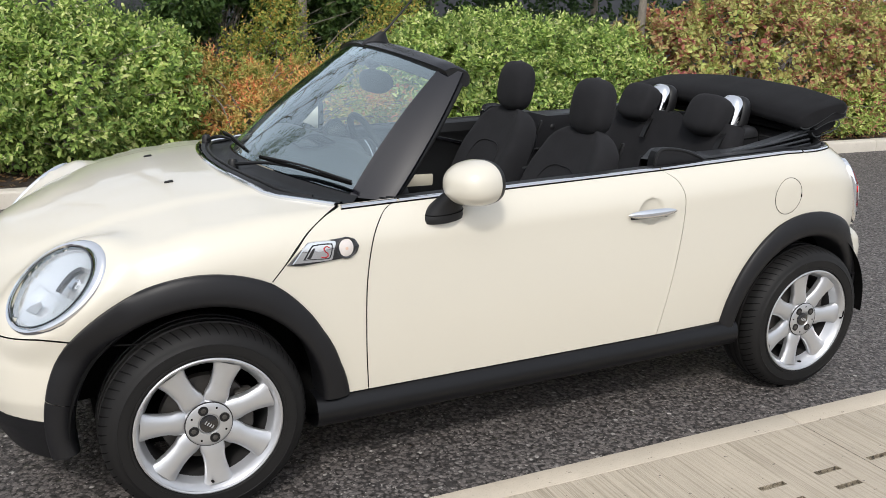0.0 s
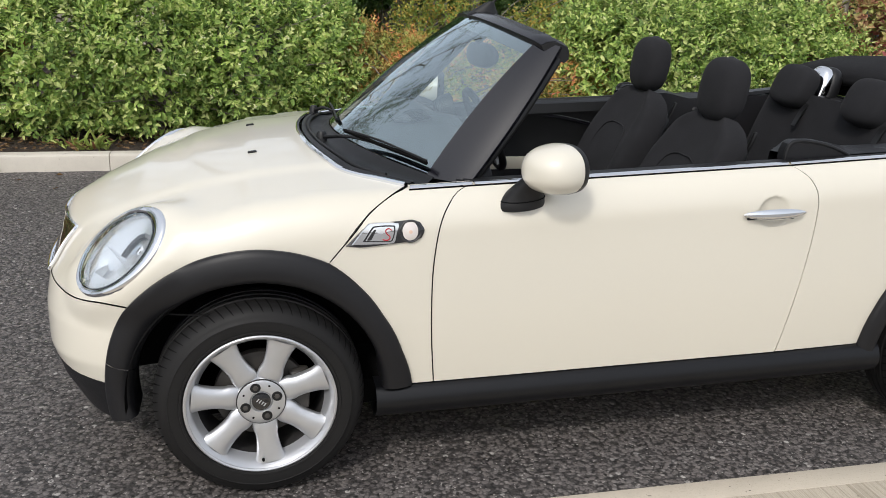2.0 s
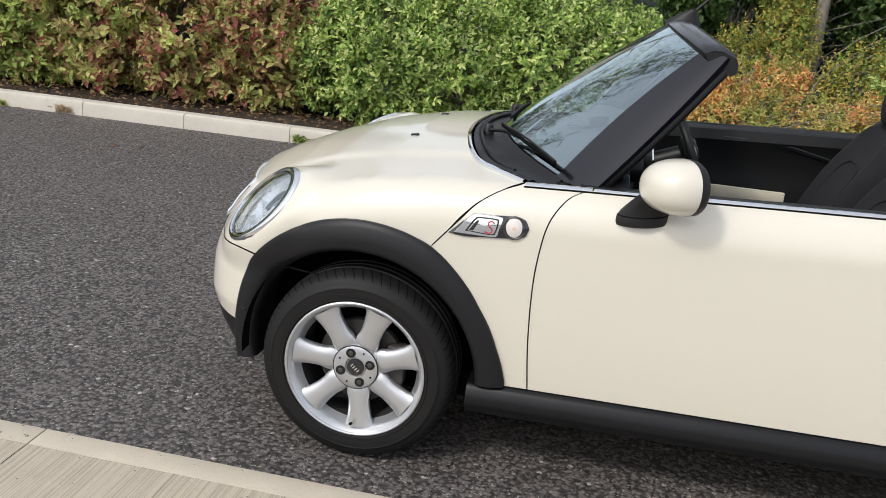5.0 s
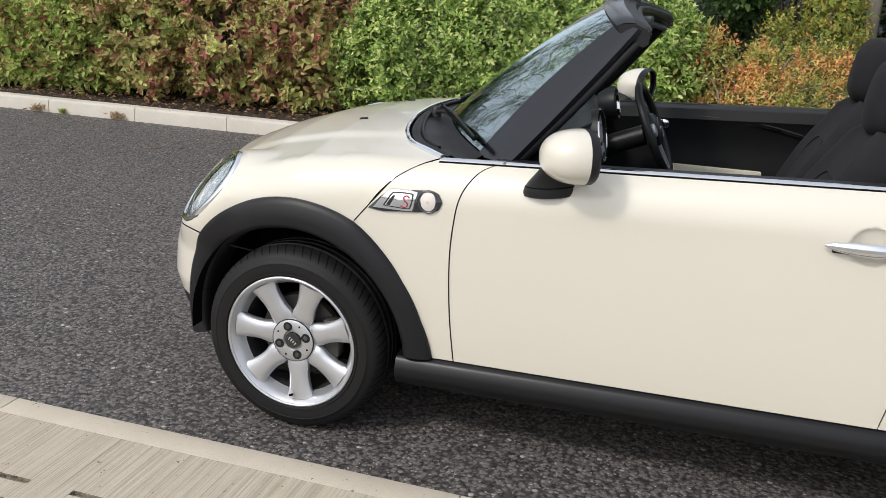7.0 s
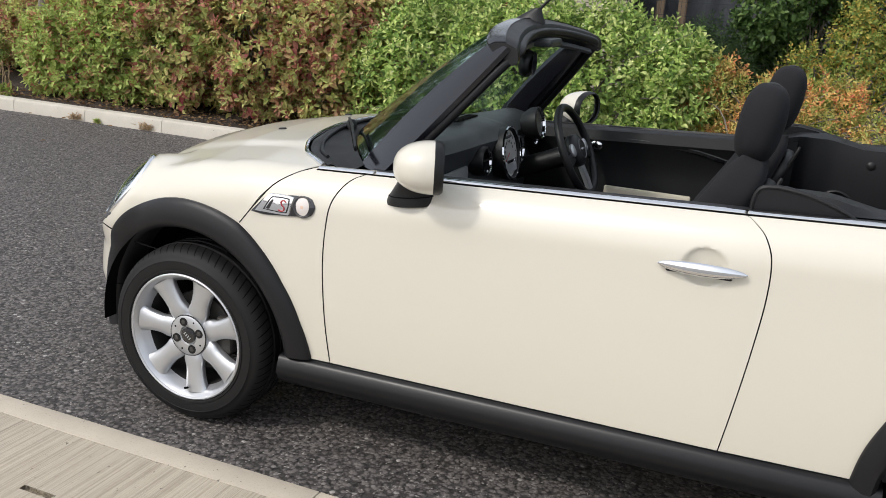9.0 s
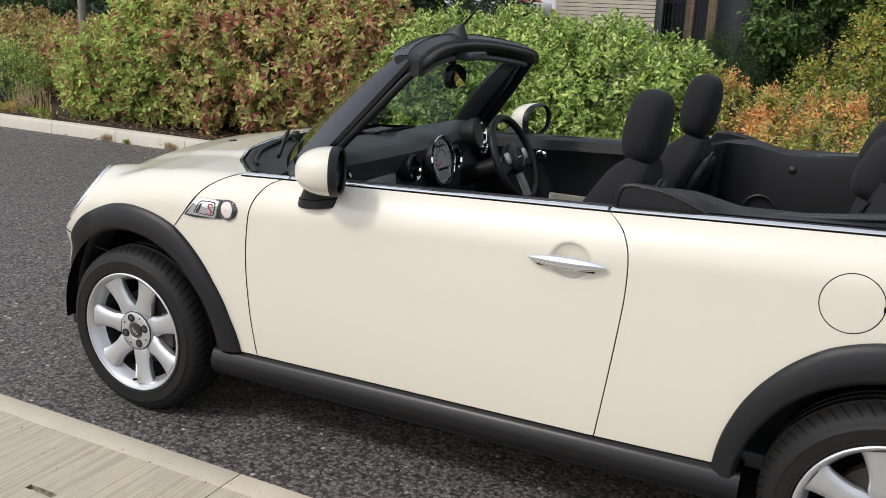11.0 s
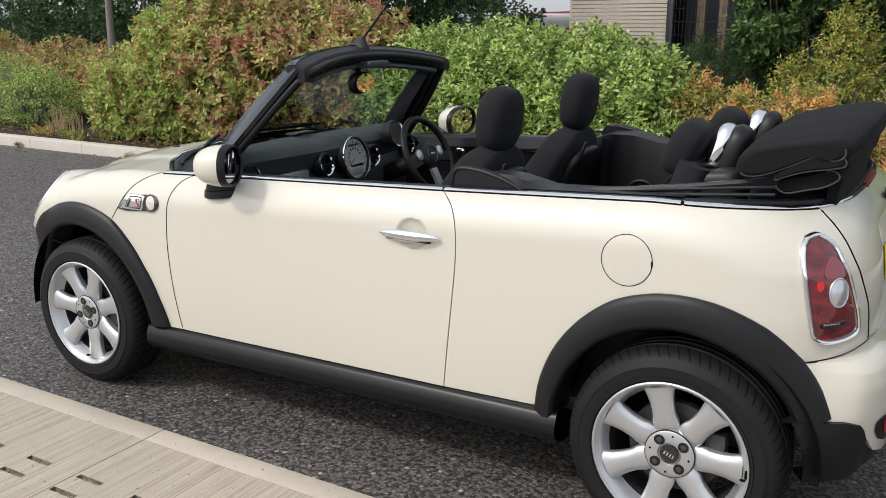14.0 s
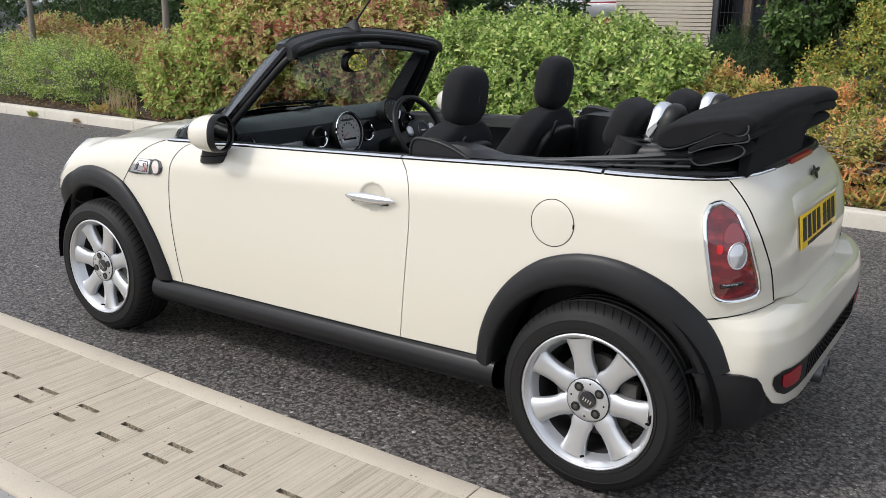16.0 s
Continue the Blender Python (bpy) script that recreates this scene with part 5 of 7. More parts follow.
def pillar_ring(t):
    bow = 4 * t * (1 - t)
    o = np.array((0.645, -0.686, 0.938)) * (1 - t) + np.array((0.952, -0.535, 1.322)) * t + np.array((0.012, -0.010, 0.008)) * bow
    i = screen_point(-0.955, t, 0.002)
    m = (o + i) / 2 + np.array((-0.28, -0.50, 0.36)) * 0.0040
    m1 = i * 0.85 + o * 0.15 + np.array((-0.28, -0.50, 0.36)) * 0.0016
    m2 = i * 0.12 + o * 0.88 + np.array((-0.28, -0.50, 0.36)) * 0.0032
    return [i, i * 0.98 + o * 0.02, m1, m, m2, i * 0.02 + o * 0.98, o, o + np.array((0.012, 0.012, -0.004)), o + np.array((0.010, 0.045, -0.012)), (o + i) / 2 + np.array((0.03, 0.055, -0.015)), i + np.array((0.012, 0.022, -0.012))]


rows = np.array([pillar_ring(t) for t in np.linspace(-0.03, 1.0, 30)])
v, f = grid(rows, wrap_v=True)
f = f + [tuple(range(11)), tuple(29 * 11 + k for k in range(10, -1, -1))]
both("a_pillar", (v, f), PILLAR, "gloss black windscreen pillar")


def header_ring(s):
    a = glass_head(s) + np.array((-0.012, 0.02 * s, 0.001))
    e = max(0.0, (abs(s) - 0.90) / 0.16)
    w = (0.112 - 0.004 * s * s) * (1 - 0.10 * e * e)
    drop = 0.016 + 0.004 * s * s
    a = a - np.array((-0.012 * e * e, 0, 0.014 * e * e))
    ring = [a + np.array((0.004, 0, -0.012)), a, a + np.array((0.02, 0, 0.010)), a + np.array((w * 0.55, 0, 0.013)), a + np.array((w * 0.92, 0, 0.003 - drop * 0.3)), a + np.array((w, 0, -drop)), a + np.array((w, 0, -drop - 0.028)), a + np.array((w * 0.85, 0, -drop - 0.040)), a + np.array((w * 0.4, 0, -0.046)), a + np.array((0.03, 0, -0.030))]
    mid = sum(ring) / len(ring)
    return [mid + (p - mid) * (1 - 0.42 * min(1.0, e) ** 2) for p in ring]


rows = np.array([header_ring(s) for s in np.linspace(-0.99, 0.99, 60)])
v, f = grid(rows, wrap_v=True)
f = f + [tuple(range(10)), tuple(59 * 10 + k for k in range(9, -1, -1))]
hd = part("header", (v, f), TRIM, car, "black windscreen header rail")
top = np.array([[header_ring(s)[k] + np.array((0, 0, 0.0022)) for k in (1, 2, 3)] for s in np.linspace(-0.985, 0.985, 60)])
part("header_cap", grid(top), PILLAR, hd, "gloss black cap")
side_path = [pillar_ring(t)[6] + np.array((0.004 + 0.014 * t, 0.032, -0.014)) for t in np.linspace(-0.02, 0.93, 24)]
head_path = [header_ring(q)[5] + np.array((0.002, 0, -0.010)) for q in np.linspace(-0.93, 0.93, 50)]
seal_path = np.array(side_path + head_path + [p * (1, -1, 1) for p in side_path[::-1]])
for _ in range(3):
    seal_path[1:-1] = (seal_path[:-2] + 2 * seal_path[1:-1] + seal_path[2:]) / 4
part("roof_seal", sweep(seal_path, lambda t: circle(0.018 - 0.006 * math.sin(math.pi * t) ** 2, 14), (1.0, 0, 0.25)), TRIM, hd, "thick black rubber roof seal round pillars and header")
for k in (-1, 1):
    part("latch", rbox((0.014, 0.014, 0.022), header_ring(0.965 * k)[6] + np.array((-0.012, 0, 0.004)), 0.005), SILVER, hd, "small metal roof latch")
    vis = np.array([header_ring(k * q)[8] + np.array((0.012, 0, -0.012)) for q in np.linspace(0.16, 0.86, 20)])
    part("sun_visor", sweep(vis, [(-0.045, -0.008), (-0.045, 0.008), (0.05, 0.010), (0.058, 0.0), (0.05, -0.010)], (0.25, 0, 1)), DASH, hd, "folded dark sun visor")
part("roof_console", rbox((0.09, 0.15, 0.03), (0.90, 0.02, 1.318), 0.012), DASH, hd)

# scuttle panel between strip and glass
order = np.argsort(scuttle[:, 1])
sy, sx, sz = scuttle[order, 1], scuttle[order, 0], scuttle[order, 2]
rows = []
for t in np.linspace(0, 1, 9):
    row = []
    for s in np.linspace(-1, 1, 70):
        y = 0.688 * s
        a = np.array((interp(y, sy, sx) + 0.012, y, interp(y, sy, sz) + 0.004))
        b = glass_foot(s * 0.99) + np.array((-0.004, 0, -0.004))
        p = a * (1 - t) + b * t
        p[2] += interp(t, [0, 0.12, 0.3, 0.7, 1.0], [0.002, 0.006, -0.010, -0.016, 0.0])
        row.append(p)
    rows.append(row)
scp = part("scuttle_panel", grid(np.array(rows)), TRIM, car, "black plastic scuttle panel below the glass")
rib = np.array([rows[2][k] + np.array((0, 0, 0.006)) for k in range(4, 66)])
part("scuttle_rib", tube(rib, 0.006, 8), TRIM, scp)


def wiper(pivot, elbow, tip, label):
    pv, el, tp = map(np.array, (pivot, elbow, tip))
    w = part("wiper", tube(spline([pv, pv * 0.5 + el * 0.5 + (0, 0, 0.012), el], 14), lambda t: 0.0075 - 0.003 * t, 8), TRIM, car, label)
    part("pivot_cap", shift(lathe([(0.0, 0.022), (0.012, 0.020), (0.018, 0.010), (0.020, -0.03)], 20, "z"), pv), TRIM, w)
    d = tp - el
    part("blade_frame", tube(spline([el - d * 0.75 + (0, 0, 0.004), el + (0, 0, 0.012), tp + (0, 0, 0.006)], 16), 0.004, 6), TRIM, w)
    part("blade_rubber", sweep(spline([el - d * 0.85, el + (0, 0, 0.0), tp], 16), [(-0.004, -0.006), (-0.004, 0.004), (0.004, 0.004), (0.004, -0.006)], (-0.5, 0, 0.85)), DARK, w)
    return w


wiper((0.242, -0.155, 0.972), (0.402, -0.445, 1.002), (0.516, -0.630, 0.982), "black wiper parked across the glass")
wiper((0.262, 0.42, 0.968), (0.315, 0.18, 1.006), (0.305, -0.06, 1.010), "black wiper on the driver's side")

# aerial
w = np.linspace(0, 2 * np.pi, 32, endpoint=False)
loft = [(0.842, 1.378, 0.060, 0.026), (0.844, 1.388, 0.056, 0.023), (0.850, 1.400, 0.044, 0.018), (0.858, 1.413, 0.030, 0.014), (0.866, 1.424, 0.019, 0.011), (0.872, 1.431, 0.010, 0.008)]
fin = part("aerial", grid(np.array([np.stack([x + rx * np.cos(w), ry * np.sin(w), z + 0 * w], 1) for x, z, rx, ry in loft]), wrap_v=True), TRIM, car, "short black roof aerial on a pointed base")
part("mast", tube([(0.866, 0, 1.414), (1.036, 0, 1.598)], lambda t: 0.0052 - 0.0024 * t, 8), TRIM, fin)

# door mirrors, their glass turned in towards the driver
for s in (1, -1):
    g = (lambda d: d) if s == 1 else flip_y
    Mm = Matrix.Translation((0.832, -0.845, 1.003)) @ Matrix.Rotation(radians(24 if s == 1 else 14), 4, "Z") @ Matrix.Rotation(radians(-6), 4, "X")
    u = np.linspace(0, np.pi / 2, 16)[:, None]
    w = np.linspace(0, 2 * np.pi, 48, endpoint=False)[None]
    pw = lambda x, e: np.sign(x) * np.abs(x) ** e
    cy, cz = pw(np.cos(w), 0.84), pw(np.sin(w), 0.88)
    bowl = np.stack([0.040 - 0.112 * pw(np.cos(u), 0.9) + 0 * w, 0.101 * np.sin(u) ** 0.85 * cy, 0.074 * np.sin(u) ** 0.85 * cz], 2)
    mir = part("door_mirror", g(turned(grid(bowl, wrap_v=True), Mm)), PAINT, car, "ivory door mirror shell on a black foot")
    d = np.array([0.040, 0.058, 0.066, 0.060])[:, None] + 0 * w
    rim = np.stack([d, np.array([0.1015, 0.100, 0.093, 0.088])[:, None] * cy, np.array([0.0745, 0.073, 0.067, 0.063])[:, None] * cz], 2)
    part("mirror_rim", g(turned(grid(rim, wrap_v=True), Mm)), TRIM, mir)
    face = np.stack([0.052 + 0 * w * np.array([0, 1])[:, None], np.array([0.0, 0.092])[:, None] * cy, np.array([0.0, 0.066])[:, None] * cz], 2)
    part("mirror_glass", g(turned(grid(face, wrap_v=True), Mm)), MIRROR, mir, smooth=False)
    w = np.linspace(0, 2 * np.pi, 40, endpoint=False)
    loft = [(0.776, -0.764, 0.871, 0.030, 0.022), (0.776, -0.764, 0.871, 0.064, 0.046), (0.776, -0.764, 0.8745, 0.0725, 0.0535), (0.776, -0.764, 0.884, 0.0745, 0.0550), (0.777, -0.765, 0.896, 0.0715, 0.0530), (0.781, -0.770, 0.912, 0.0635, 0.0490), (0.788, -0.779, 0.932, 0.0545, 0.0450), (0.800, -0.795, 0.955, 0.0480, 0.0430), (0.814, -0.815, 0.980, 0.0440, 0.0420)]
    part("mirror_foot", g(grid(np.array([np.stack([x + rx * np.cos(w), y + ry * np.sin(w), z + 0.10 * rx * np.cos(w)], 1) for x, y, z, rx, ry in loft]), wrap_v=True)), TRIM, mir, "black conical mirror foot")
    part("foot_joint", g(sweep(np.array([(0.779 + 0.0690 * math.cos(q), -0.768 + 0.0518 * math.sin(q), 0.902 + 0.0069 * math.cos(q)) for q in w]), circle(0.0016, 6), (0, 0, 1), closed=True)), DARK, mir)

# ---- cabin ----
# tub, bulkhead and door linings
part("cabin_floor", rbox((2.2, 1.30, 0.05), (1.55, 0, 0.32), 0.01), DASH, car)
for s in (1, -1):
    g = (lambda d: d) if s == 1 else flip_y
    rows = []
    for x in np.linspace(0.60, 1.69, 30):
        b = float(belt(x))
        y = float(half_width(x, b))
        rows.append([(x, -(y - 0.012), b - 0.006), (x, -(y - 0.040), b - 0.002), (x, -(y - 0.062), b - 0.010), (x, -(y - 0.075), b - 0.05), (x, -(y - 0.060), b - 0.09), (x, -(y - 0.055), b - 0.2), (x, -(y - 0.085), b - 0.30), (x, -(y - 0.085), 0.34)])
    card = part("door_lining", g(grid(np.array(rows))), LINING, car, "black door lining with a chrome accent")
    arc = spline([(0.98, -0.640, 0.905), (1.15, -0.634, 0.918), (1.38, -0.634, 0.905), (1.56, -0.636, 0.868)], 30)
    part("accent_strip", g(sweep(arc, [(-0.004, -0.007), (0.004, -0.007), (0.004, 0.007), (-0.004, 0.007)], (0, 0, 1))), GLOSS_BLACK, card)
    part("accent_edge", g(sweep(arc + (0, 0.004, 0.006), circle(0.0018, 6), (0, 0, 1))), DASH, card)
    part("ivory_inlay", g(rbox((0.36, 0.018, 0.060), (1.22, -0.622, 0.690), 0.008)), BEIGE, card, "ivory armrest inlay")
    part("door_pull", g(blob((0.027, 0.010, 0.022), (0.985, -0.634, 0.880), 0.9, 0.9)), CHROME, card)
    # rear side lining
    rows = []
    for x in np.linspace(1.695, 2.42, 30):
        b = float(belt(x))
        y = float(half_width(x, b))
        wide = interp(x, [1.7, 1.80, 2.0, 2.42], [0.10, 0.16, 0.15, 0.13])
        up = interp(x, [1.7, 1.78, 1.88, 2.0, 2.6], [0.020, 0.045, 0.040, 0.006, 0.0])
        rows.append([(x, -(y - 0.012), b + 0.004), (x, -(y - 0.04), b + up), (x, -(y - wide), b + up * 0.9 - 0.004), (x, -(y - wide - 0.010), b - 0.05), (x, -(y - wide - 0.02), b - 0.25), (x, -(y - wide - 0.02), 0.34)])
    rear = part("rear_lining", g(grid(np.array(rows))), CLADDING, car, "black plastic rear side lining")
    part("speaker_ring", g(sweep(ellipse_path((1.93, -0.505, 0.78), (0, 1, 0.1), 0.060, n=36)[0], circle(0.006, 8), (0, 1, 0.1), closed=True)), TRIM, rear)
    part("hook", g(disc(0.016, (2.03, -0.530, 0.945), (0, 1, 0.1), 20, 0.005)), TRIM, rear)
    if s == -1:
        guide = spline([(1.680, -0.640, 1.020), (1.705, -0.700, 1.024), (1.750, -0.700, 1.022), (1.765, -0.655, 1.014), (1.748, -0.650, 1.012), (1.738, -0.685, 1.018), (1.706, -0.686, 1.020), (1.692, -0.640, 1.018)], 40)
        part("belt_guide", g(tube(guide, 0.006, 8)), CHROME, rear, "chrome belt guide loop")
    part("belt", g(sweep(np.array([(1.755, -0.555, 1.00), (1.765, -0.548, 0.92), (1.745, -0.54, 0.60)]), [(-0.024, -0.001), (-0.024, 0.001), (0.024, 0.001), (0.024, -0.001)], (0, 1, 0))), TRIM, rear, "black seat belt")
part("rear_bulkhead", rbox((0.06, 1.24, 0.60), (2.50, 0, 0.66), 0.02), DASH, car)
th = np.linspace(-1.5, 1.5, 60)
we = tail_points(tail_belt(np.abs(th))[None], np.abs(th)[None], tail_x, 2.5, 3.3)[0]
we[:, 1] *= -np.sign(th)
rows = [we + np.stack([-0.016 * np.cos(th), -0.016 * np.sin(th), 0.002 + 0 * th], 1)]
rows += [np.array((2.42, 0, 0.962)) + (we - (2.42, 0, 1.0)) * (q, q, 0.0) for q in (0.86, 0.4, 0.0)]
part("hood_well", grid(np.array(rows)), TRIM, car, "black hood well behind the rear seat")

# quarter flaps standing above the waist behind the doors
for s in (1, -1):
    g = (lambda d: d) if s == 1 else flip_y
    o = [(1.694, 0.975), (1.696, 1.012), (1.706, 1.036), (1.726, 1.046), (1.77, 1.046), (1.83, 1.036), (1.88, 1.020), (1.925, 1.000), (1.945, 0.984)]
    d = []
    for y in (-0.690, -0.645):
        d.append([(x, y, z) for x, z in o])
    v, f = grid(np.array(d))
    f = f + [tuple(range(len(o))), tuple(range(2 * len(o) - 1, len(o) - 1, -1))]
    fl = part("quarter_flap", g((v, f)), CLADDING, car, "black curved quarter flap above the waist")
    part("flap_rim", g(tube(spline([(x, -0.689, z) for x, z in o], 40), 0.006, 8)), TRIM, fl)

# dashboard: one sweep of its section across the car
def dash_ring(y):
    e = abs(y) / 0.62
    back = -0.05 * e**2
    near = math.exp(-((y - 0.02) / 0.105) ** 4)
    bump, pod = 0.018 * near, 0.035 * near
    return [(0.40 + 0.16 * e * e, 0.960), (0.50 + 0.1 * e * e, 0.996), (0.60, 1.006 + bump * 0.6), (0.68 + back, 1.006 + bump), (0.735 + back + pod * 0.8, 0.992 + bump), (0.762 + back + pod, 0.962 + bump * 0.6), (0.750 + back + pod, 0.915), (0.728 + back + pod, 0.880), (0.74 + back + pod, 0.850), (0.76 + back, 0.80), (0.74 + back, 0.70), (0.66, 0.55), (0.45, 0.50)]


ys = np.linspace(-0.590, 0.590, 48)
rows = np.array([[(x, y, z) for x, z in dash_ring(y)] for y in ys])
dash = part("dashboard", grid(rows), DASH, car, "grained dark grey dashboard")
for y, w in ((-0.39, 0.34),):
    part("glove_panel", rbox((0.02, w, 0.055), (0.732, y, 0.868), 0.010), SILVER, dash, "silver grey fascia panel")
vent = part("demist_vent", rbox((0.075, 0.15, 0.006), (0.545, -0.02, 1.010), 0.003), TRIM, dash, "black slatted demister vent")
for k in range(9):
    part("slat", rbox((0.068, 0.007, 0.005), (0.545, -0.084 + 0.016 * k, 1.0145), 0.001), DASH, vent, smooth=False)
# central speedometer
face = Vector((0.93, 0, 0.16)).normalized()
M = Matrix.Translation((0.808, 0.016, 0.914)) @ Matrix.Scale(0.92, 4) @ face.to_track_quat("Z", "Y").to_matrix().to_4x4()
sp = part("speedometer", turned(lathe([(0.100, -0.045), (0.108, -0.01), (0.108, 0.006), (0.100, 0.010), (0.094, 0.004), (0.093, -0.004)], 60, "z"), M), TRIM, dash, "large round centre speedometer with a chrome ring")
part("dial_ring", turned(lathe([(0.096, 0.000), (0.099, 0.011), (0.105, 0.012), (0.108, 0.004)], 60, "z"), M), CHROME, sp)
part("dial", turned(lathe([(0.0, -0.004), (0.095, -0.004)], 60, "z"), M), DIAL, sp)
for k in range(13):
    a = radians(225 - k * 270 / 12)
    part("dial_mark", turned(rbox((0.004, 0.012, 0.001), (0, 0, 0), 0), M @ Matrix.Translation((0.078 * math.cos(a), 0.078 * math.sin(a), -0.003)) @ Matrix.Rotation(a - math.pi / 2, 4, "Z")), MARK, sp, smooth=False)
for k in range(9):
    a = radians(215 - k * 190 / 8)
    part("dial_dot", turned(lathe([(0, -0.0025), (0.006, -0.0025)], 12, "z"), M @ Matrix.Translation((0.048 * math.cos(a), 0.048 * math.sin(a), 0))), MARK, sp)
part("radio_panel", turned(rbox((0.125, 0.045, 0.006), (0, -0.052, 0.0), 0.004), M), SILVER, sp)
part("radio_display", turned(rbox((0.10, 0.012, 0.004), (0, -0.032, 0.003), 0.002), M), GLOSS_BLACK, sp)
part("needle", turned(rbox((0.003, 0.055, 0.001), (0, 0, 0), 0), M @ Matrix.Rotation(radians(118), 4, "Z") @ Matrix.Translation((0, 0.028, -0.001))), RED_MARK, sp, smooth=False)
# air vents
for y, x in ((-0.148, 0.765), (0.168, 0.785), (-0.55, 0.72), (0.57, 0.72)):
    Mv = Matrix.Translation((x, y, 0.904)) @ Vector((1, 0, 0.1)).to_track_quat("Z", "Y").to_matrix().to_4x4()
    ve = part("air_vent", turned(lathe([(0.050, -0.05), (0.052, 0.012), (0.048, 0.018), (0.042, 0.014), (0.040, -0.01), (0.0, -0.012)], 40, "z"), Mv), TRIM, dash, "round black air vent with a chrome rim")
    part("vent_rim", turned(lathe([(0.038, 0.010), (0.041, 0.017), (0.045, 0.0185)], 40, "z"), Mv), CHROME, ve)
    part("vent_slat", turned(rbox((0.070, 0.006, 0.012), (0, 0, 0.004), 0.002), Mv), TRIM, ve)
for k in range(9):
    y = -0.10 + 0.024 * k
    part("demist_slot", sweep(np.array([(0.575 - 0.5 * (y * y), y, 1.009), (0.605, y, 1.0215), (0.645 - 0.3 * (y * y), y, 1.0240)]), [(-0.005, -0.003), (-0.005, 0.0035), (0.005, 0.0035), (0.005, -0.003)], (0, 0, 1)), DARK, dash)
# steering column, wheel and rev counter
col = Vector((math.cos(radians(25)), 0, math.sin(radians(25))))
Ms = Matrix.Translation((0.970, 0.362, 0.896)) @ col.to_track_quat("Z", "Y").to_matrix().to_4x4()
a = np.linspace(0, 2 * np.pi, 64, endpoint=False)
sw = part("steering_wheel", turned(sweep(np.stack([0.176 * np.cos(a), 0.176 * np.sin(a), 0 * a], 1), circle(0.0155, 12), (0, 0, 1), closed=True), Ms), TRIM, car, "black leather three-spoke steering wheel")
part("airbag_hub", turned(blob((0.075, 0.066, 0.030), (0, 0, -0.005), 0.7, 0.9), Ms), TRIM, sw)
part("hub_ring", turned(lathe([(0.036, 0.024), (0.038, 0.027), (0.040, 0.024)], 36, "z"), Ms), LAMP_GREY, sw)
part("hub_emblem", turned(rbox((0.036, 0.008, 0.004), (0, 0, 0.026), 0.002), Ms), SILVER, sw)
up3 = Ms.to_3x3().inverted() @ Vector((0, 0, 1))
base_a = math.atan2(up3.y, up3.x)
for k, da in enumerate((100, -100, 180)):
    aa = base_a + radians(da)
    d = np.array((math.cos(aa), math.sin(aa), 0))
    part("spoke", turned(sweep(np.array([d * 0.05 + (0, 0, -0.004), d * 0.12 + (0, 0, 0.0), d * 0.168]), [(-0.022, -0.008), (-0.022, 0.008), (0.022, 0.008), (0.022, -0.008)], (0, 0, 1)), Ms), SILVER if k == 2 else TRIM, sw)
for k in (1, -1):
    aa = base_a + radians(85 * k)
    part("wheel_button", turned(blob((0.022, 0.026, 0.010), (0.088 * math.cos(aa), 0.088 * math.sin(aa), 0.010), 0.8, 0.8), Ms), SILVER, sw)
part("steering_column", tube([(0.68, 0.362, 0.77), (0.935, 0.362, 0.872)], 0.040, 16), TRIM, car)
Mr = Matrix.Translation((0.806, 0.335, 0.988)) @ Vector((1, 0, 0.22)).to_track_quat("Z", "Y").to_matrix().to_4x4()
rc = part("rev_counter", turned(lathe([(0.0, -0.06), (0.045, -0.055), (0.062, -0.02), (0.064, 0.012), (0.058, 0.016), (0.055, 0.006)], 44, "z"), Mr), TRIM, car, "round rev counter pod on the column")
part("counter_dial", turned(lathe([(0.0, 0.004), (0.055, 0.004)], 36, "z"), Mr), LAMP_GREY, rc)
for k in range(9):
    q = radians(215 - k * 250 / 8)
    part("counter_mark", turned(rbox((0.003, 0.010, 0.001), (0, 0, 0), 0), Mr @ Matrix.Translation((0.043 * math.cos(q), 0.043 * math.sin(q), 0.0052)) @ Matrix.Rotation(q - math.pi / 2, 4, "Z")), DIAL, rc, smooth=False)
part("counter_ring", turned(lathe([(0.053, 0.006), (0.056, 0.015), (0.060, 0.017)], 44, "z"), Mr), CHROME, rc)
# interior mirror
rv = part("interior_mirror", blob((0.026, 0.100, 0.046), (0.845, 0.010, 1.240), 0.75, 0.75, m=Matrix.Rotation(radians(12), 3, "Z").to_4x4()), TRIM, car, "black interior mirror on a short stalk")
part("mirror_glass", disc(0.090, (0.872, 0.013, 1.240), (1, 0.2, 0), 36, 0.0, 0.039), MIRROR, rv, smooth=False)
part("mirror_stalk", tube([(0.845, 0.01, 1.262), (0.825, 0.01, 1.318)], 0.014, 10), TRIM, rv)
part("mirror_mount", blob((0.03, 0.035, 0.022), (0.832, 0.0, 1.312), 0.9, 0.9), TRIM, rv)


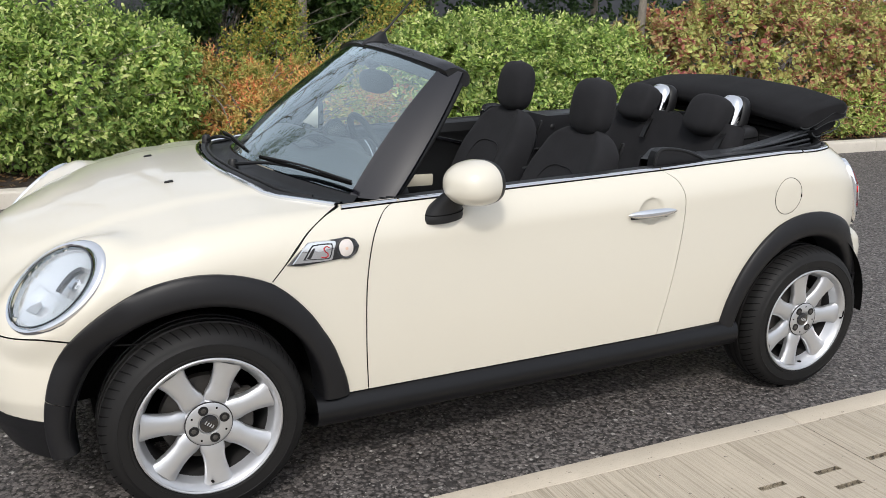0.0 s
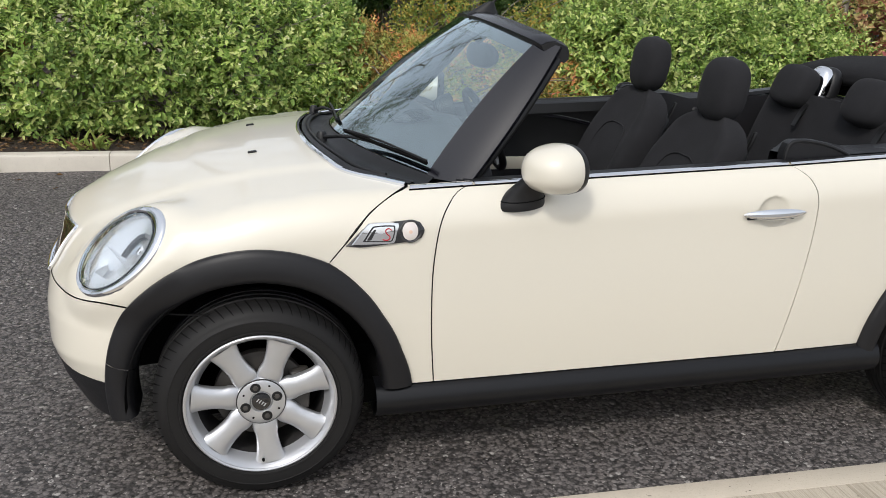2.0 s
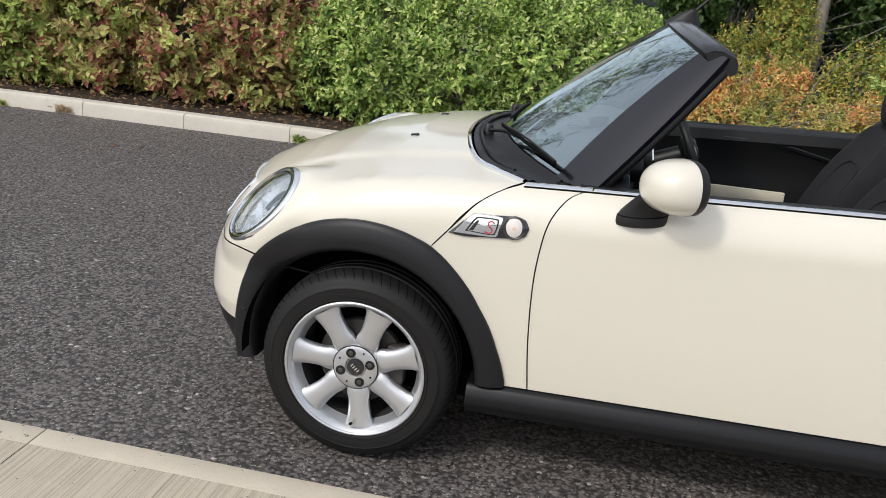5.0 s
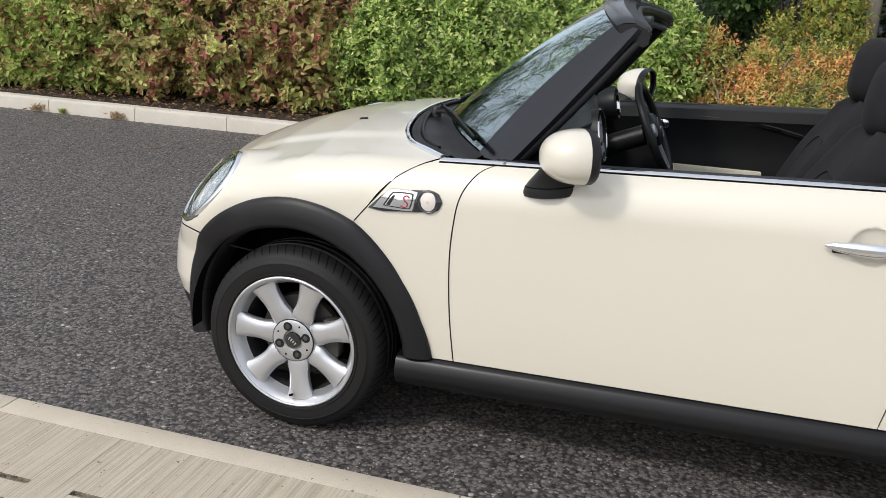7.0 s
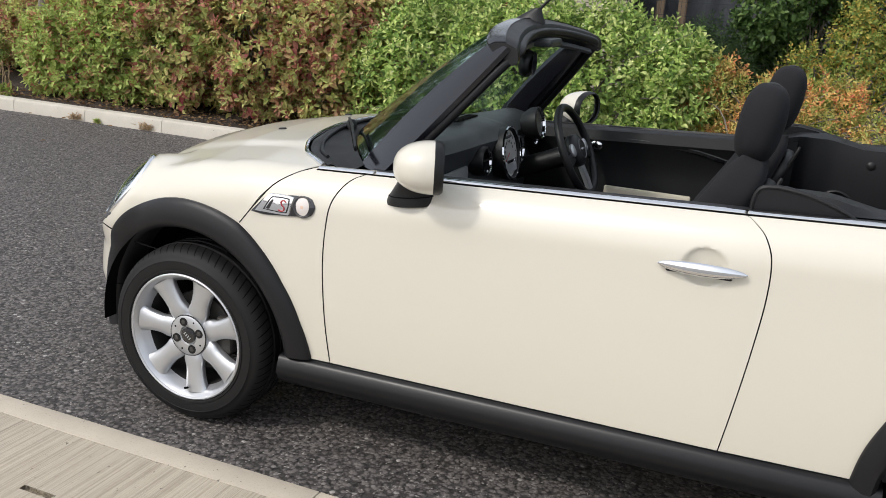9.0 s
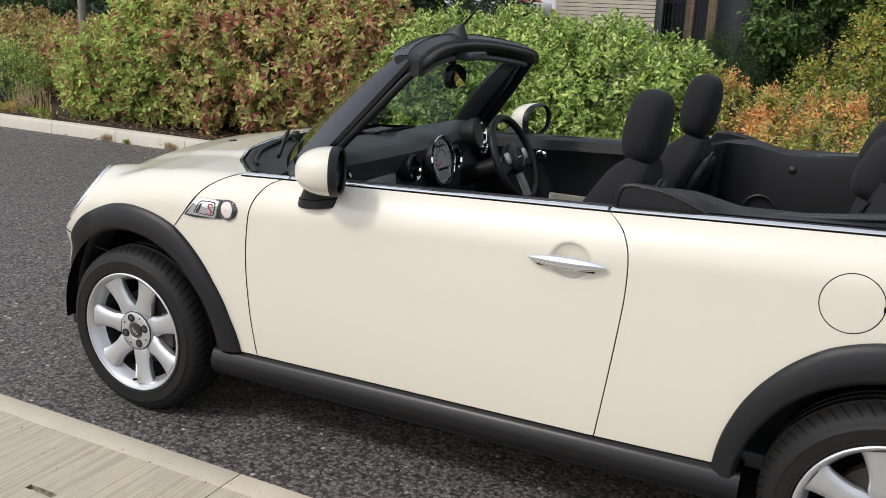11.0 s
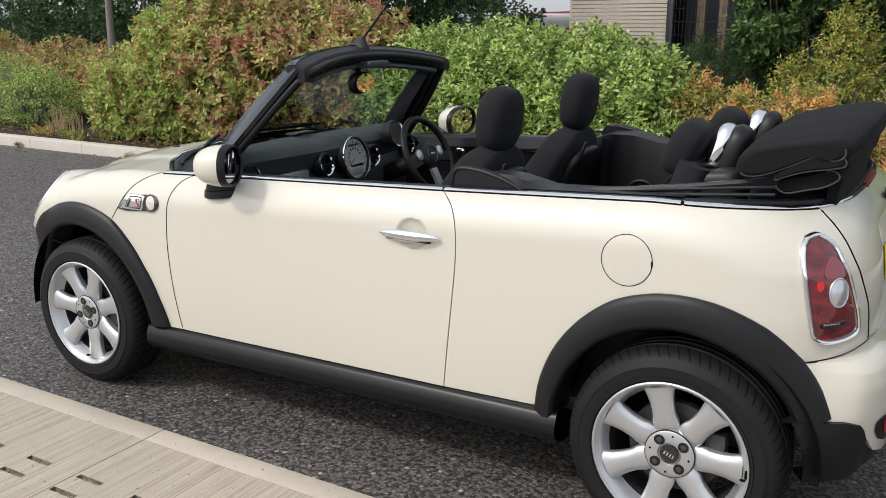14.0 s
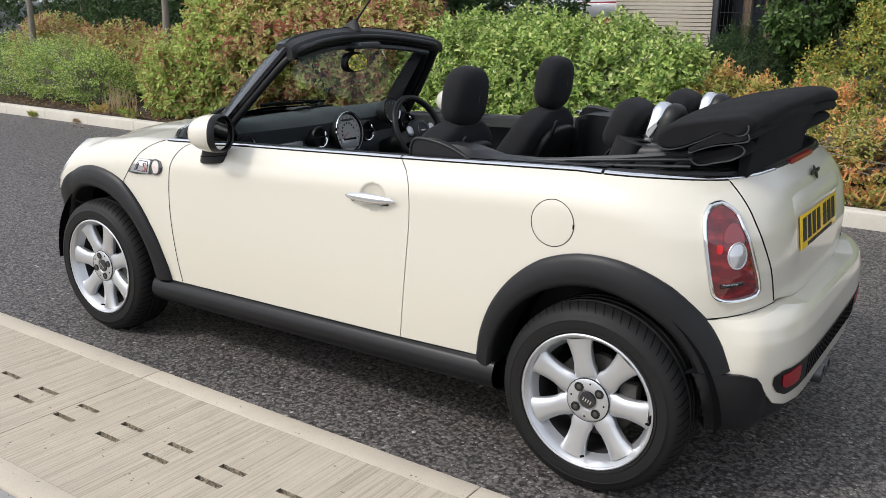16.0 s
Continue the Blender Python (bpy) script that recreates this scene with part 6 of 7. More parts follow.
# ---- seats ----
def seat_shell(path, halves, thick, bulge=0.35):
    """A padded slab along a path in the x-z plane; halves and thick vary along it."""
    path = spline(path, 26)
    n = len(path)
    tan = np.gradient(path, axis=0)
    tan /= np.linalg.norm(tan, axis=1, keepdims=True)
    rows = []
    w = np.linspace(0, 2 * np.pi, 40, endpoint=False)
    pw = lambda q, e: np.sign(q) * np.abs(q) ** e
    for k in range(n):
        t = k / (n - 1)
        hw, th = halves(t), thick(t)
        nx, nz = -tan[k, 1], tan[k, 0]
        side = hw * pw(np.cos(w), 0.45)
        dep = th * pw(np.sin(w), 0.7)
        edge = np.clip((np.abs(side) / hw - 0.45) / 0.45, 0, 1)
        bolster = bulge * th * edge * edge * (3 - 2 * edge) * np.clip(np.sin(w) * 2.5, 0, 1)
        d = dep + bolster
        rows.append(np.stack([path[k, 0] + nx * d, side, path[k, 1] + nz * d], 1))
    v, f = grid(np.array(rows), wrap_v=True)
    m = 40
    return v, f + [tuple(range(m)), tuple((n - 1) * m + q for q in range(m - 1, -1, -1))]


def front_seat(y, top, x=0.0, label="black cloth front seat"):
    seat = part("front_seat", seat_shell([(1.02, 0.44), (1.15, 0.47), (1.32, 0.47), (1.44, 0.45)], lambda t: 0.235 + 0.02 * math.sin(math.pi * t), lambda t: 0.075), CLOTH, car, label)
    back = part("backrest", seat_shell([(1.42, 0.44), (1.47, 0.60), (1.555, 0.80), (1.635, 0.96), (1.674, 1.062)], lambda t: interp(t, [0, 0.3, 0.6, 0.82, 0.95, 1.0], [0.20, 0.235, 0.235, 0.20, 0.145, 0.09]), lambda t: interp(t, [0, 0.5, 0.9, 1], [0.075, 0.07, 0.05, 0.03]), 0.5), CLOTH, seat)
    spine = spline([(1.42, 0.44), (1.47, 0.60), (1.555, 0.80), (1.635, 0.96), (1.674, 1.062)], 40)
    stitch = spline([(-0.135, 0.66), (-0.132, 0.78), (-0.112, 0.885), (-0.06, 0.918), (0.0, 0.922), (0.06, 0.918), (0.112, 0.885), (0.132, 0.78), (0.135, 0.66)], 50)
    part("back_seam", tube(np.array([(interp(z - 0.028, spine[:, 1], spine[:, 0]) - 0.060 - 0.25 * max(0.0, abs(q) - 0.10), q, z) for q, z in stitch]), 0.0034, 6), CLOTH, seat)
    h = top - 1.262
    c = (1.668, 0.0, 1.158 + h)
    part("headrest", blob((0.064, 0.112, 0.114), c, 0.70, 0.78, 24, 36, m=Matrix.Rotation(radians(8), 3, "Y").to_4x4()), CLOTH, seat)
    part("headrest_seam", tube(np.array([(c[0] + 0.063 * math.cos(q) + 0.014 * math.sin(q), 0.0, c[2] + 0.115 * math.sin(q)) for q in np.linspace(-0.9, 2.6, 30)]), 0.0030, 6), DASH, seat)
    for s in (-1, 1):
        part("headrest_post", tube([(1.672, 0.045 * s, 1.00), (1.672, 0.045 * s, 1.075 + h)], 0.006, 8), TRIM, seat)
    part("seat_handle", rbox((0.012, 0.02, 0.085), (1.735, -0.115, 0.985), 0.006, m=Matrix.Rotation(radians(20), 3, "Y").to_4x4()), TRIM, seat)
    part("back_pocket", blob((0.030, 0.155, 0.14), (1.665, 0, 0.86), 0.6, 0.6, m=Matrix.Rotation(radians(24), 3, "Y").to_4x4()), TRIM, seat)
    part("side_airbag_tag", rbox((0.03, 0.004, 0.010), (1.60, -0.232, 0.83), 0.002), DASH, seat)
    seat.matrix_basis = Matrix.Translation((x, y, 0))
    return seat


front_seat(-0.305, 1.262, 0.0)
front_seat(0.362, 1.278, 0.03, "black cloth driver's seat")
bench = part("rear_seat", seat_shell([(1.86, 0.46), (2.0, 0.50), (2.16, 0.50), (2.25, 0.48)], lambda t: 0.47, lambda t: 0.07), CLOTH, car, "black cloth rear bench")
part("rear_backrest", seat_shell([(2.22, 0.48), (2.27, 0.66), (2.33, 0.88), (2.385, 1.062)], lambda t: 0.475 - 0.06 * t * t, lambda t: 0.06), CLOTH, bench)
for y in (-0.262, 0.225):
    hr = part("rear_headrest", blob((0.056, 0.112, 0.092), (2.320, y, 1.100), 0.62, 0.62, 22, 32, m=Matrix.Rotation(radians(24), 3, "Y").to_4x4()), CLOTH, bench)
    for s in (-1, 1):
        part("headrest_post", tube([(2.372, y + 0.04 * s, 0.99), (2.352, y + 0.04 * s, 1.09)], 0.006, 8), CHROME, bench)
    part("tag", rbox((0.004, 0.028, 0.034), (2.285, y - 0.085, 1.085), 0.004, m=Matrix.Rotation(radians(14), 3, "Y").to_4x4()), SILVER, bench)

# roll hoops with bright covers behind the rear seat
for y in (-0.275, 0.215):
    tilt = Matrix.Rotation(radians(15), 3, "Y").to_4x4()
    hoop = part("roll_hoop", blob((0.037, 0.066, 0.104), (2.424, y, 1.086), 0.72, 0.80, 24, 36, m=tilt), BRIGHT, car, "bright rounded roll hoop cover behind the rear headrest")
    part("hoop_core", blob((0.044, 0.069, 0.106), (2.464, y, 1.080), 0.75, 0.80, 22, 32, m=tilt), TRIM, hoop, "rounded black hoop core")
    part("hoop_base", blob((0.092, 0.128, 0.088), (2.428, y, 0.970), 0.34, 0.34, 20, 36, m=Matrix.Rotation(radians(-6), 3, "Y").to_4x4()), LEATHER, hoop, "padded black hoop base")
    part("base_collar", blob((0.062, 0.084, 0.022), (2.440, y, 1.030), 0.45, 0.45, 14, 32, m=tilt), LEATHER, hoop)
    part("base_seam", tube(spline([(2.334, y, 1.005), (2.336, y - 0.095, 1.007), (2.36, y - 0.128, 1.009), (2.46, y - 0.130, 1.017), (2.515, y - 0.118, 1.021)], 24), 0.0022, 6), DARK, hoop)
    part("luggage_strap", sweep(spline([(2.262, y - 0.108, 0.950), (2.288, y - 0.106, 1.000), (2.314, y - 0.102, 1.034), (2.346, y - 0.094, 1.054), (2.380, y - 0.086, 1.062), (2.416, y - 0.078, 1.064), (2.436, y - 0.070, 1.058)], 24), [(-0.002, -0.014), (0.003, -0.014), (0.003, 0.014), (-0.002, 0.014)], (0.0, 1, 0)), TRIM, hoop, "flat black webbing strap")
    part("belt_anchor", blob((0.040, 0.045, 0.040), (2.345, y - 0.110, 0.965), 0.6, 0.6, 16, 26), LEATHER, hoop)

# ---- folded soft top ----
def closed_section(points, n=60):
    return spline(list(points) + [points[0]], n)[:-1]


def hood_layer(sec, y0, y1, plump=0.10, n=56, sag=0.0, lean=0.0, lip=0.035):
    """A fold of canvas: a closed x-z section carried across the car, bowed and rounded off at its ends."""
    sec = closed_section(sec)
    c = sec.mean(0)
    rows = []
    half = (y1 - y0) / 2
    for k in range(n):
        t = math.sin(math.pi / 2 * (2 * k / (n - 1) - 1))
        end = max(0.0, 1 - (1 - abs(t)) * half / lip)
        q = (1 - plump * abs(t) ** 3) * (0.78 + 0.22 * math.sqrt(max(0, 1 - end * end)))
        y = (y0 + y1) / 2 + half * t
        wob = 0.004 * noise.noise(Vector((y * 6, c[0] * 9, c[1] * 9))) + 0.002 * noise.noise(Vector((y * 17, c[0] * 9, c[1] * 31)))
        rows.append([(c[0] + (x - c[0]) * q + lean * t * t, y, c[1] + (z - c[1]) * q - sag * t * t + wob) for x, z in sec])
    v, f = grid(np.array(rows), wrap_v=True)
    m = len(sec)
    return v, f + [tuple(range(m)), tuple((n - 1) * m + q for q in range(m - 1, -1, -1))]


TOP_FOLD = [(2.535, 1.128), (2.545, 1.160), (2.59, 1.188), (2.69, 1.212), (2.78, 1.228), (2.825, 1.230), (2.852, 1.212), (2.850, 1.186), (2.82, 1.174), (2.77, 1.184), (2.70, 1.150), (2.63, 1.118), (2.575, 1.104), (2.545, 1.110)]
MID_FOLD = [(2.640, 1.100), (2.68, 1.126), (2.74, 1.162), (2.79, 1.180), (2.838, 1.176), (2.848, 1.150), (2.81, 1.138), (2.73, 1.122), (2.67, 1.100), (2.645, 1.088)]
LOW_FOLD = [(2.642, 1.070), (2.68, 1.088), (2.74, 1.100), (2.80, 1.124), (2.828, 1.116), (2.830, 1.096), (2.79, 1.070), (2.74, 1.056), (2.68, 1.040), (2.65, 1.052)]
hood = part("soft_top", hood_layer(TOP_FOLD, -0.585, 0.605, 0.10, sag=0.034, lean=-0.02), CANVAS, car, "black canvas soft top folded into a thick stack")
part("canvas_fold", hood_layer(MID_FOLD, -0.580, 0.60, 0.10, sag=0.020, lean=-0.02), CANVAS, hood)
part("canvas_fold", hood_layer(LOW_FOLD, -0.545, 0.57, 0.08, sag=0.010, lean=-0.02), CANVAS, hood)
part("canvas_drape", hood_layer([(2.785, 1.00), (2.788, 1.08), (2.808, 1.15), (2.826, 1.192), (2.848, 1.194), (2.856, 1.174), (2.846, 1.14), (2.834, 1.10), (2.824, 1.05), (2.815, 1.00)], -0.480, 0.20, 0.04, sag=0.020, lean=-0.03, lip=0.06), CANVAS, hood, "loose canvas hanging down behind the folds")
part("canvas_skirt", hood_layer([(2.55, 1.015), (2.66, 1.025), (2.76, 1.018), (2.79, 1.000), (2.70, 0.985), (2.56, 0.985)], -0.49, 0.51, 0.06), CANVAS, hood)
for s in (1, -1):
    g = (lambda d: d) if s == 1 else flip_y
    part("hood_frame", g(sweep(np.array([(1.96, -0.600, 0.984), (2.25, -0.590, 1.014), (2.45, -0.560, 1.040), (2.64, -0.515, 1.066)]), [(-0.022, -0.010), (-0.022, 0.004), (0.022, 0.008), (0.028, 0.0), (0.022, -0.010)], (0, 0, 1))), LINK, hood, "grey-black folding frame arm")
    for z, y, r in ((1.046, -0.590, 0.006), (1.026, -0.602, 0.0055), (1.008, -0.612, 0.0055)):
        part("frame_link", g(tube(spline([(2.04, y - 0.030, 0.976 + (z - 1.0) * 0.4), (2.35, y - 0.012, 0.992 + (z - 1.0) * 0.7), (2.64, y + 0.055, z)], 10), r, 8)), LINK, hood)
    for sec, yy, sag, cut in ((TOP_FOLD, -0.578, 0.048, (0.44, 0.98)), (MID_FOLD, -0.574, 0.030, (0.30, 0.99)), (LOW_FOLD, -0.560, 0.014, (0.30, 0.99))):
        ring = closed_section(sec)
        c = ring.mean(0)
        ring = ring[int(cut[0] * len(ring)):int(cut[1] * len(ring))]
        part("piping", g(tube(np.array([(c[0] + (x - c[0]) * 0.83 - 0.018, yy, c[1] + (z - c[1]) * 0.83 - sag * 0.8) for x, z in ring]), 0.0026, 6)), DASH, hood)

# ---- behind the planting: timber-clad building, mesh fence, dark wall, a parked car ----
def plank_mat():
    m = Mat("weathered_plank", (0.42, 0.37, 0.31), 0.8)
    g = m.noise(9, 5, 0.7, (0.6, 1.0, 6.0))
    o = m.t.nodes.new("ShaderNodeObjectInfo")
    c = m.mix(g, (0.33, 0.29, 0.24), (0.62, 0.57, 0.49))
    c = m.mix(m.range(o.outputs["Random"], 0.0, 0.5), c, (0.46, 0.40, 0.32))
    m.color(c)
    m.bump(g, 0.5, 0.003)
    return m.m


def wall_mat():
    m = Mat("slate_wall", (0.06, 0.065, 0.08), 0.7)
    m.color(m.mix(m.noise(5, 5), (0.045, 0.05, 0.062), (0.085, 0.09, 0.105)))
    m.bump(m.noise(60, 4), 0.4, 0.01)
    return m.m


PLANK, SLATE = plank_mat(), wall_mat()
FENCE = Mat("fence_steel", (0.05, 0.055, 0.06), 0.5, 0.6).m
shed = thing("timber_building", (-1.75, 11.6, 0), "timber building clad in pale weathered horizontal planks", "building")
part("wall", rbox((1.66, 1.0, 3.6), (-0.18, 0.06, 1.8), 0.02), DARK, shed)
pl = rbox((1.68, 0.03, 0.056), (-0.13, 0, 0), 0.004, 1)
first_plank = part("plank", pl, PLANK, shed)
first_plank.location = (-0.05, -0.47, 0.06)
for k in range(1, 58):
    o = first_plank.copy()
    scene.collection.objects.link(o)
    o.location = (-0.05, -0.47 - 0.004 * (k % 3), 0.06 + 0.0625 * k)
part("corner_post", rbox((0.09, 0.09, 3.6), (0.685, -0.49, 1.8), 0.01), FENCE, shed)
part("roof_edge", rbox((1.7, 1.4, 0.12), (0, 0, 3.68), 0.02), FENCE, shed)
wall_1 = tagged(part("wall_1", rbox((18.4, 0.3, 3.8), (6.0, 12.6, 1.9), 0.02), SLATE), "dark slate-grey rendered wall", "wall", kind="structure")
fence = thing("mesh_fence", (0.6, 10.8, 0), "dark steel mesh fence with posts", "fence")
for x in (-1.55, 0.35, 2.2, 4.1):
    part("post", rbox((0.06, 0.06, 2.4), (x, 0, 1.2), 0.008), FENCE, fence)
wires = [tube([(-1.55, 0.0, z), (4.1, 0.0, z)], 0.004, 5) for z in np.arange(0.1, 2.4, 0.20)]
wires += [tube([(x, 0.004, 0.02), (x, 0.004, 2.38)], 0.003, 5) for x in np.arange(-1.55, 4.1, 0.06)]
tagged(part("mesh_wire", join(*wires), FENCE, fence), kind="stuff")
for x in (-0.62, -0.28):
    tp = thing("timber_post", (x, 11.3, 0), "rough brown timber post behind the fence", "post")
    part("post", rbox((0.13, 0.10, 3.4), (0, 0, 1.7), 0.012), TIMBER, tp)
tagged(part("wall_2", rbox((26.0, 0.3, 1.6), (-19.0, 15.5, 0.8), 0.02), SLATE), "low dark wall beyond the trees", "wall", kind="structure")
FAR_RED = Mat("far_red_paint", (0.30, 0.05, 0.06), 0.3, coat=0.8).m
pc = thing("parked_car", (-7.0, 20.0, 0.36), "dark red parked hatchback glimpsed beyond the shrubs", "car")
sec = [(-2.0, 0.3), (-2.05, 0.65), (-1.95, 0.85), (-1.1, 0.95), (-0.5, 1.38), (0.9, 1.42), (1.7, 1.0), (2.0, 0.95), (2.05, 0.5), (2.0, 0.3)]
part("body", (np.array([(x, y, z) for y in (-0.85, 0.85) for x, z in sec]), [tuple(range(9, -1, -1)), tuple(range(10, 20))] + [(k, k + 1, k + 11, k + 10) for k in range(9)] + [(9, 0, 10, 19)]), FAR_RED, pc)
part("side_window", rbox((1.9, 0.02, 0.36), (0.3, -0.87, 1.18), 0.005), SILVER, pc)
for x in (-1.3, 1.3):
    part("wheel", shift(lathe([(0.0, -0.1), (0.2, -0.1), (0.31, -0.09), (0.31, 0.1)], 24), (x, -0.78, 0.31)), RUBBER, pc)
tagged(part("ground_bank", rbox((14, 6, 0.36), (-8, 20.5, 0.18), 0.1), SOIL), "raised ground of the car park beyond", "ground", kind="structure")

# ---- planting: shrubs and trees behind the far kerb ----
rng = np.random.default_rng(7)


def unit(v):
    return v / np.maximum(np.linalg.norm(v, axis=-1, keepdims=True), 1e-9)


def leaves(pos, way, length, width, droop=0.2, face=None):
    """One mesh of pointed, folded leaves: a base, two shoulders a side and a tip."""
    n = len(pos)
    way = unit(way)
    ref = rng.normal(size=(n, 3)) * 0.45 + ((0, 0, 1.0) if face is None else face)
    side = unit(np.cross(way, ref))
    up = unit(np.cross(side, way))
    length, width = np.broadcast_to(length, n)[:, None], np.broadcast_to(width, n)[:, None]
    fold = 0.22
    out = np.empty((n, 6, 3))
    out[:, 0] = pos
    mid = pos + way * length * 0.35 
    far = pos + way * length * 0.72 - up * length * droop * 0.45
    out[:, 1] = mid + side * width * 0.5 + up * width * fold
    out[:, 2] = far + side * width * 0.40 + up * width * fold
    out[:, 3] = pos + way * length - up * length * droop
    out[:, 4] = far - side * width * 0.40 + up * width * fold
    out[:, 5] = mid - side * width * 0.5 + up * width * fold
    k = np.arange(n)[:, None] * 6
    f = np.stack([k + (0, 1, 2, 3), k + (0, 3, 4, 5)], 1).reshape(-1, 4)
    return out.reshape(-1, 3), f


def leaf_mesh(name, data, material, parent, label=""):
    v, f = data
    me = bpy.data.meshes.new(name)
    me.vertices.add(len(v))
    me.vertices.foreach_set("co", np.ascontiguousarray(v, np.float32).ravel())
    me.loops.add(f.size)
    me.loops.foreach_set("vertex_index", np.ascontiguousarray(f, np.int32).ravel())
    me.polygons.add(len(f))
    me.polygons.foreach_set("loop_start", np.arange(len(f), dtype=np.int32) * 4)
    me.update(calc_edges=True)
    me.materials.append(material)
    ob = new(name, me)
    ob.parent = parent
    return tagged(ob, label, kind="stuff")


def clusters(lobes, count, skin=0.35):
    """Shoot tips spread over the upper and outer skin of several ellipsoid lobes (centre, radii)."""
    pos, way = [], []
    vol = np.array([r[0] * r[2] + r[1] * r[2] + r[0] * r[1] for _, r in lobes])
    for (c, r), n in zip(lobes, (count * vol / vol.sum()).astype(int)):
        d = unit(rng.normal(size=(n, 3)))
        q = 1 - skin * rng.random(n) ** 1.6
        lump = np.array([noise.noise(Vector(p * 2.6 + c)) for p in d])
        p = np.array(c) + d * np.array(r) * (q + 0.16 * lump)[:, None]
        pos.append(p)
        way.append(unit(d / np.array(r)))
    pos, way = np.concatenate(pos), np.concatenate(way)
    ok = pos[:, 2] > 0.12
    # hide what lies deep inside another lobe
    deep = np.zeros(len(pos), bool)
    for c, r in lobes:
        deep |= (((pos - np.array(c)) / np.array(r)) ** 2).sum(1) < 0.42
    ok &= ~deep
    return pos[ok], way[ok]


def sprigs(pos, way, per, length, width, spread=0.9, back=0.12):
    """Leaves in rising pairs along each shoot tip."""
    n = len(pos)
    face = unit(way) * 0.9 + (0, 0, 0.65)
    way = unit(way + (0, 0, 0.55) + rng.normal(size=(n, 3)) * 0.35)
    a = unit(np.cross(way, rng.normal(size=(n, 3))))
    b = np.cross(way, a)
    ps, ws, ls, wd = [], [], [], []
    for k in range(per):
        ang = k * 2.4 + rng.random(n) * 0.5
        t = k / max(1, per - 1)
        out = a * np.cos(ang)[:, None] + b * np.sin(ang)[:, None]
        ps.append(pos - way * (back * (1 - t)) + rng.normal(size=(n, 3)) * 0.006)
        ws.append(out * spread * (1 - 0.45 * t) + way * (0.35 + 0.5 * t))
        s = (1 - 0.35 * t) * (0.75 + 0.5 * rng.random(n))
        ls.append(length * s)
        wd.append(width * s)
    return leaves(np.concatenate(ps), np.concatenate(ws), np.concatenate(ls), np.concatenate(wd), face=np.tile(face, (per, 1)))


def twigs(foot, tips, r=0.006, kinds=5):
    """Thin stems from the foot to some of the shoot tips."""
    out = []
    for t in tips:
        t = np.array(t)
        f = np.array(foot) + np.array((rng.normal() * 0.18, rng.normal() * 0.12, 0))
        m = (f + t) / 2 + np.array((0, 0, 0.12)) + (t - f) * (0.0, 0.0, 0.1)
        out.append(tube(spline([f, m, t], 7), lambda q: r * (1.3 - q), kinds))
    return join(*out)


def shrub(label, foot, lobes, count, per, length, width, material, spread=0.9, name="shrub", skin=0.35, flowers=0.0):
    root = thing(name, (foot[0], foot[1], 0.1), label, name)
    pos, way = clusters(lobes, count, skin)
    off = np.array((foot[0], foot[1], 0.1))
    pos = pos - off
    leaf_mesh("foliage", sprigs(pos, way, per, length, width, spread), material, root)
    if flowers:
        k = rng.choice(len(pos), int(len(pos) * flowers), replace=False)
        leaf_mesh("blossom", sprigs(pos[k] + unit(way[k]) * 0.03 + (0, 0, 0.02), way[k] + (0, 0, 0.8), 7, 0.022, 0.015, 1.2, 0.012), FLOWER, root, "small pale yellow flower heads")
    tips = pos[rng.integers(0, len(pos), 70)]
    tagged(part("stem_mass", twigs((0, 0, 0.0), tips, 0.009), BARK, root), kind="stuff")
    return root


GREEN = leaf_mat("green_leaf", [(0.132, 0.215, 0.057), (0.226, 0.347, 0.086), (0.325, 0.468, 0.114), (0.435, 0.583, 0.152), (0.6, 0.71, 0.226), (0.77, 0.82, 0.341)])
FLOWER = leaf_mat("flower_head", [(0.780, 0.780, 0.440), (0.682, 0.726, 0.308), (0.780, 0.780, 0.550)])
DRY = leaf_mat("dry_weed", [(0.550, 0.418, 0.275), (0.462, 0.330, 0.198), (0.638, 0.506, 0.352)])
REDS = [(0.430, 0.105, 0.120), (0.560, 0.240, 0.160), (0.330, 0.075, 0.095), (0.620, 0.450, 0.220), (0.460, 0.450, 0.160), (0.500, 0.545, 0.190)]
RED = leaf_mat("red_green_leaf", [(0.320, 0.430, 0.115), (0.530, 0.640, 0.190), (0.72, 0.77, 0.280), (0.600, 0.440, 0.180)], other=REDS)
LIME = leaf_mat("lime_red_leaf", [(0.308, 0.421, 0.103), (0.475, 0.578, 0.157), (0.637, 0.707, 0.243), (0.4, 0.486, 0.14), (0.486, 0.205, 0.135)])
ORANGE = leaf_mat("orange_leaf", [(0.286, 0.396, 0.099), (0.396, 0.484, 0.132), (0.506, 0.484, 0.143), (0.330, 0.418, 0.110), (0.638, 0.440, 0.154)], other=[(0.840, 0.480, 0.170), (0.800, 0.320, 0.140), (0.740, 0.200, 0.130), (0.800, 0.580, 0.220), (0.600, 0.560, 0.180)], turn=(0.43, 0.55))
OLIVE = leaf_mat("olive_leaf", [(0.205, 0.317, 0.068), (0.364, 0.41, 0.091), (0.568, 0.478, 0.113), (0.182, 0.296, 0.08), (0.684, 0.431, 0.103)])
DARKG = leaf_mat("dark_leaf", [(0.036, 0.070, 0.026), (0.060, 0.112, 0.040), (0.095, 0.160, 0.054)])
CROWN = leaf_mat("crown_leaf", [(0.05, 0.09, 0.02), (0.07, 0.12, 0.025), (0.10, 0.13, 0.03)])
LITTER = leaf_mat("dry_leaf", [(0.20, 0.12, 0.06), (0.28, 0.17, 0.08), (0.12, 0.07, 0.04), (0.33, 0.22, 0.12)])

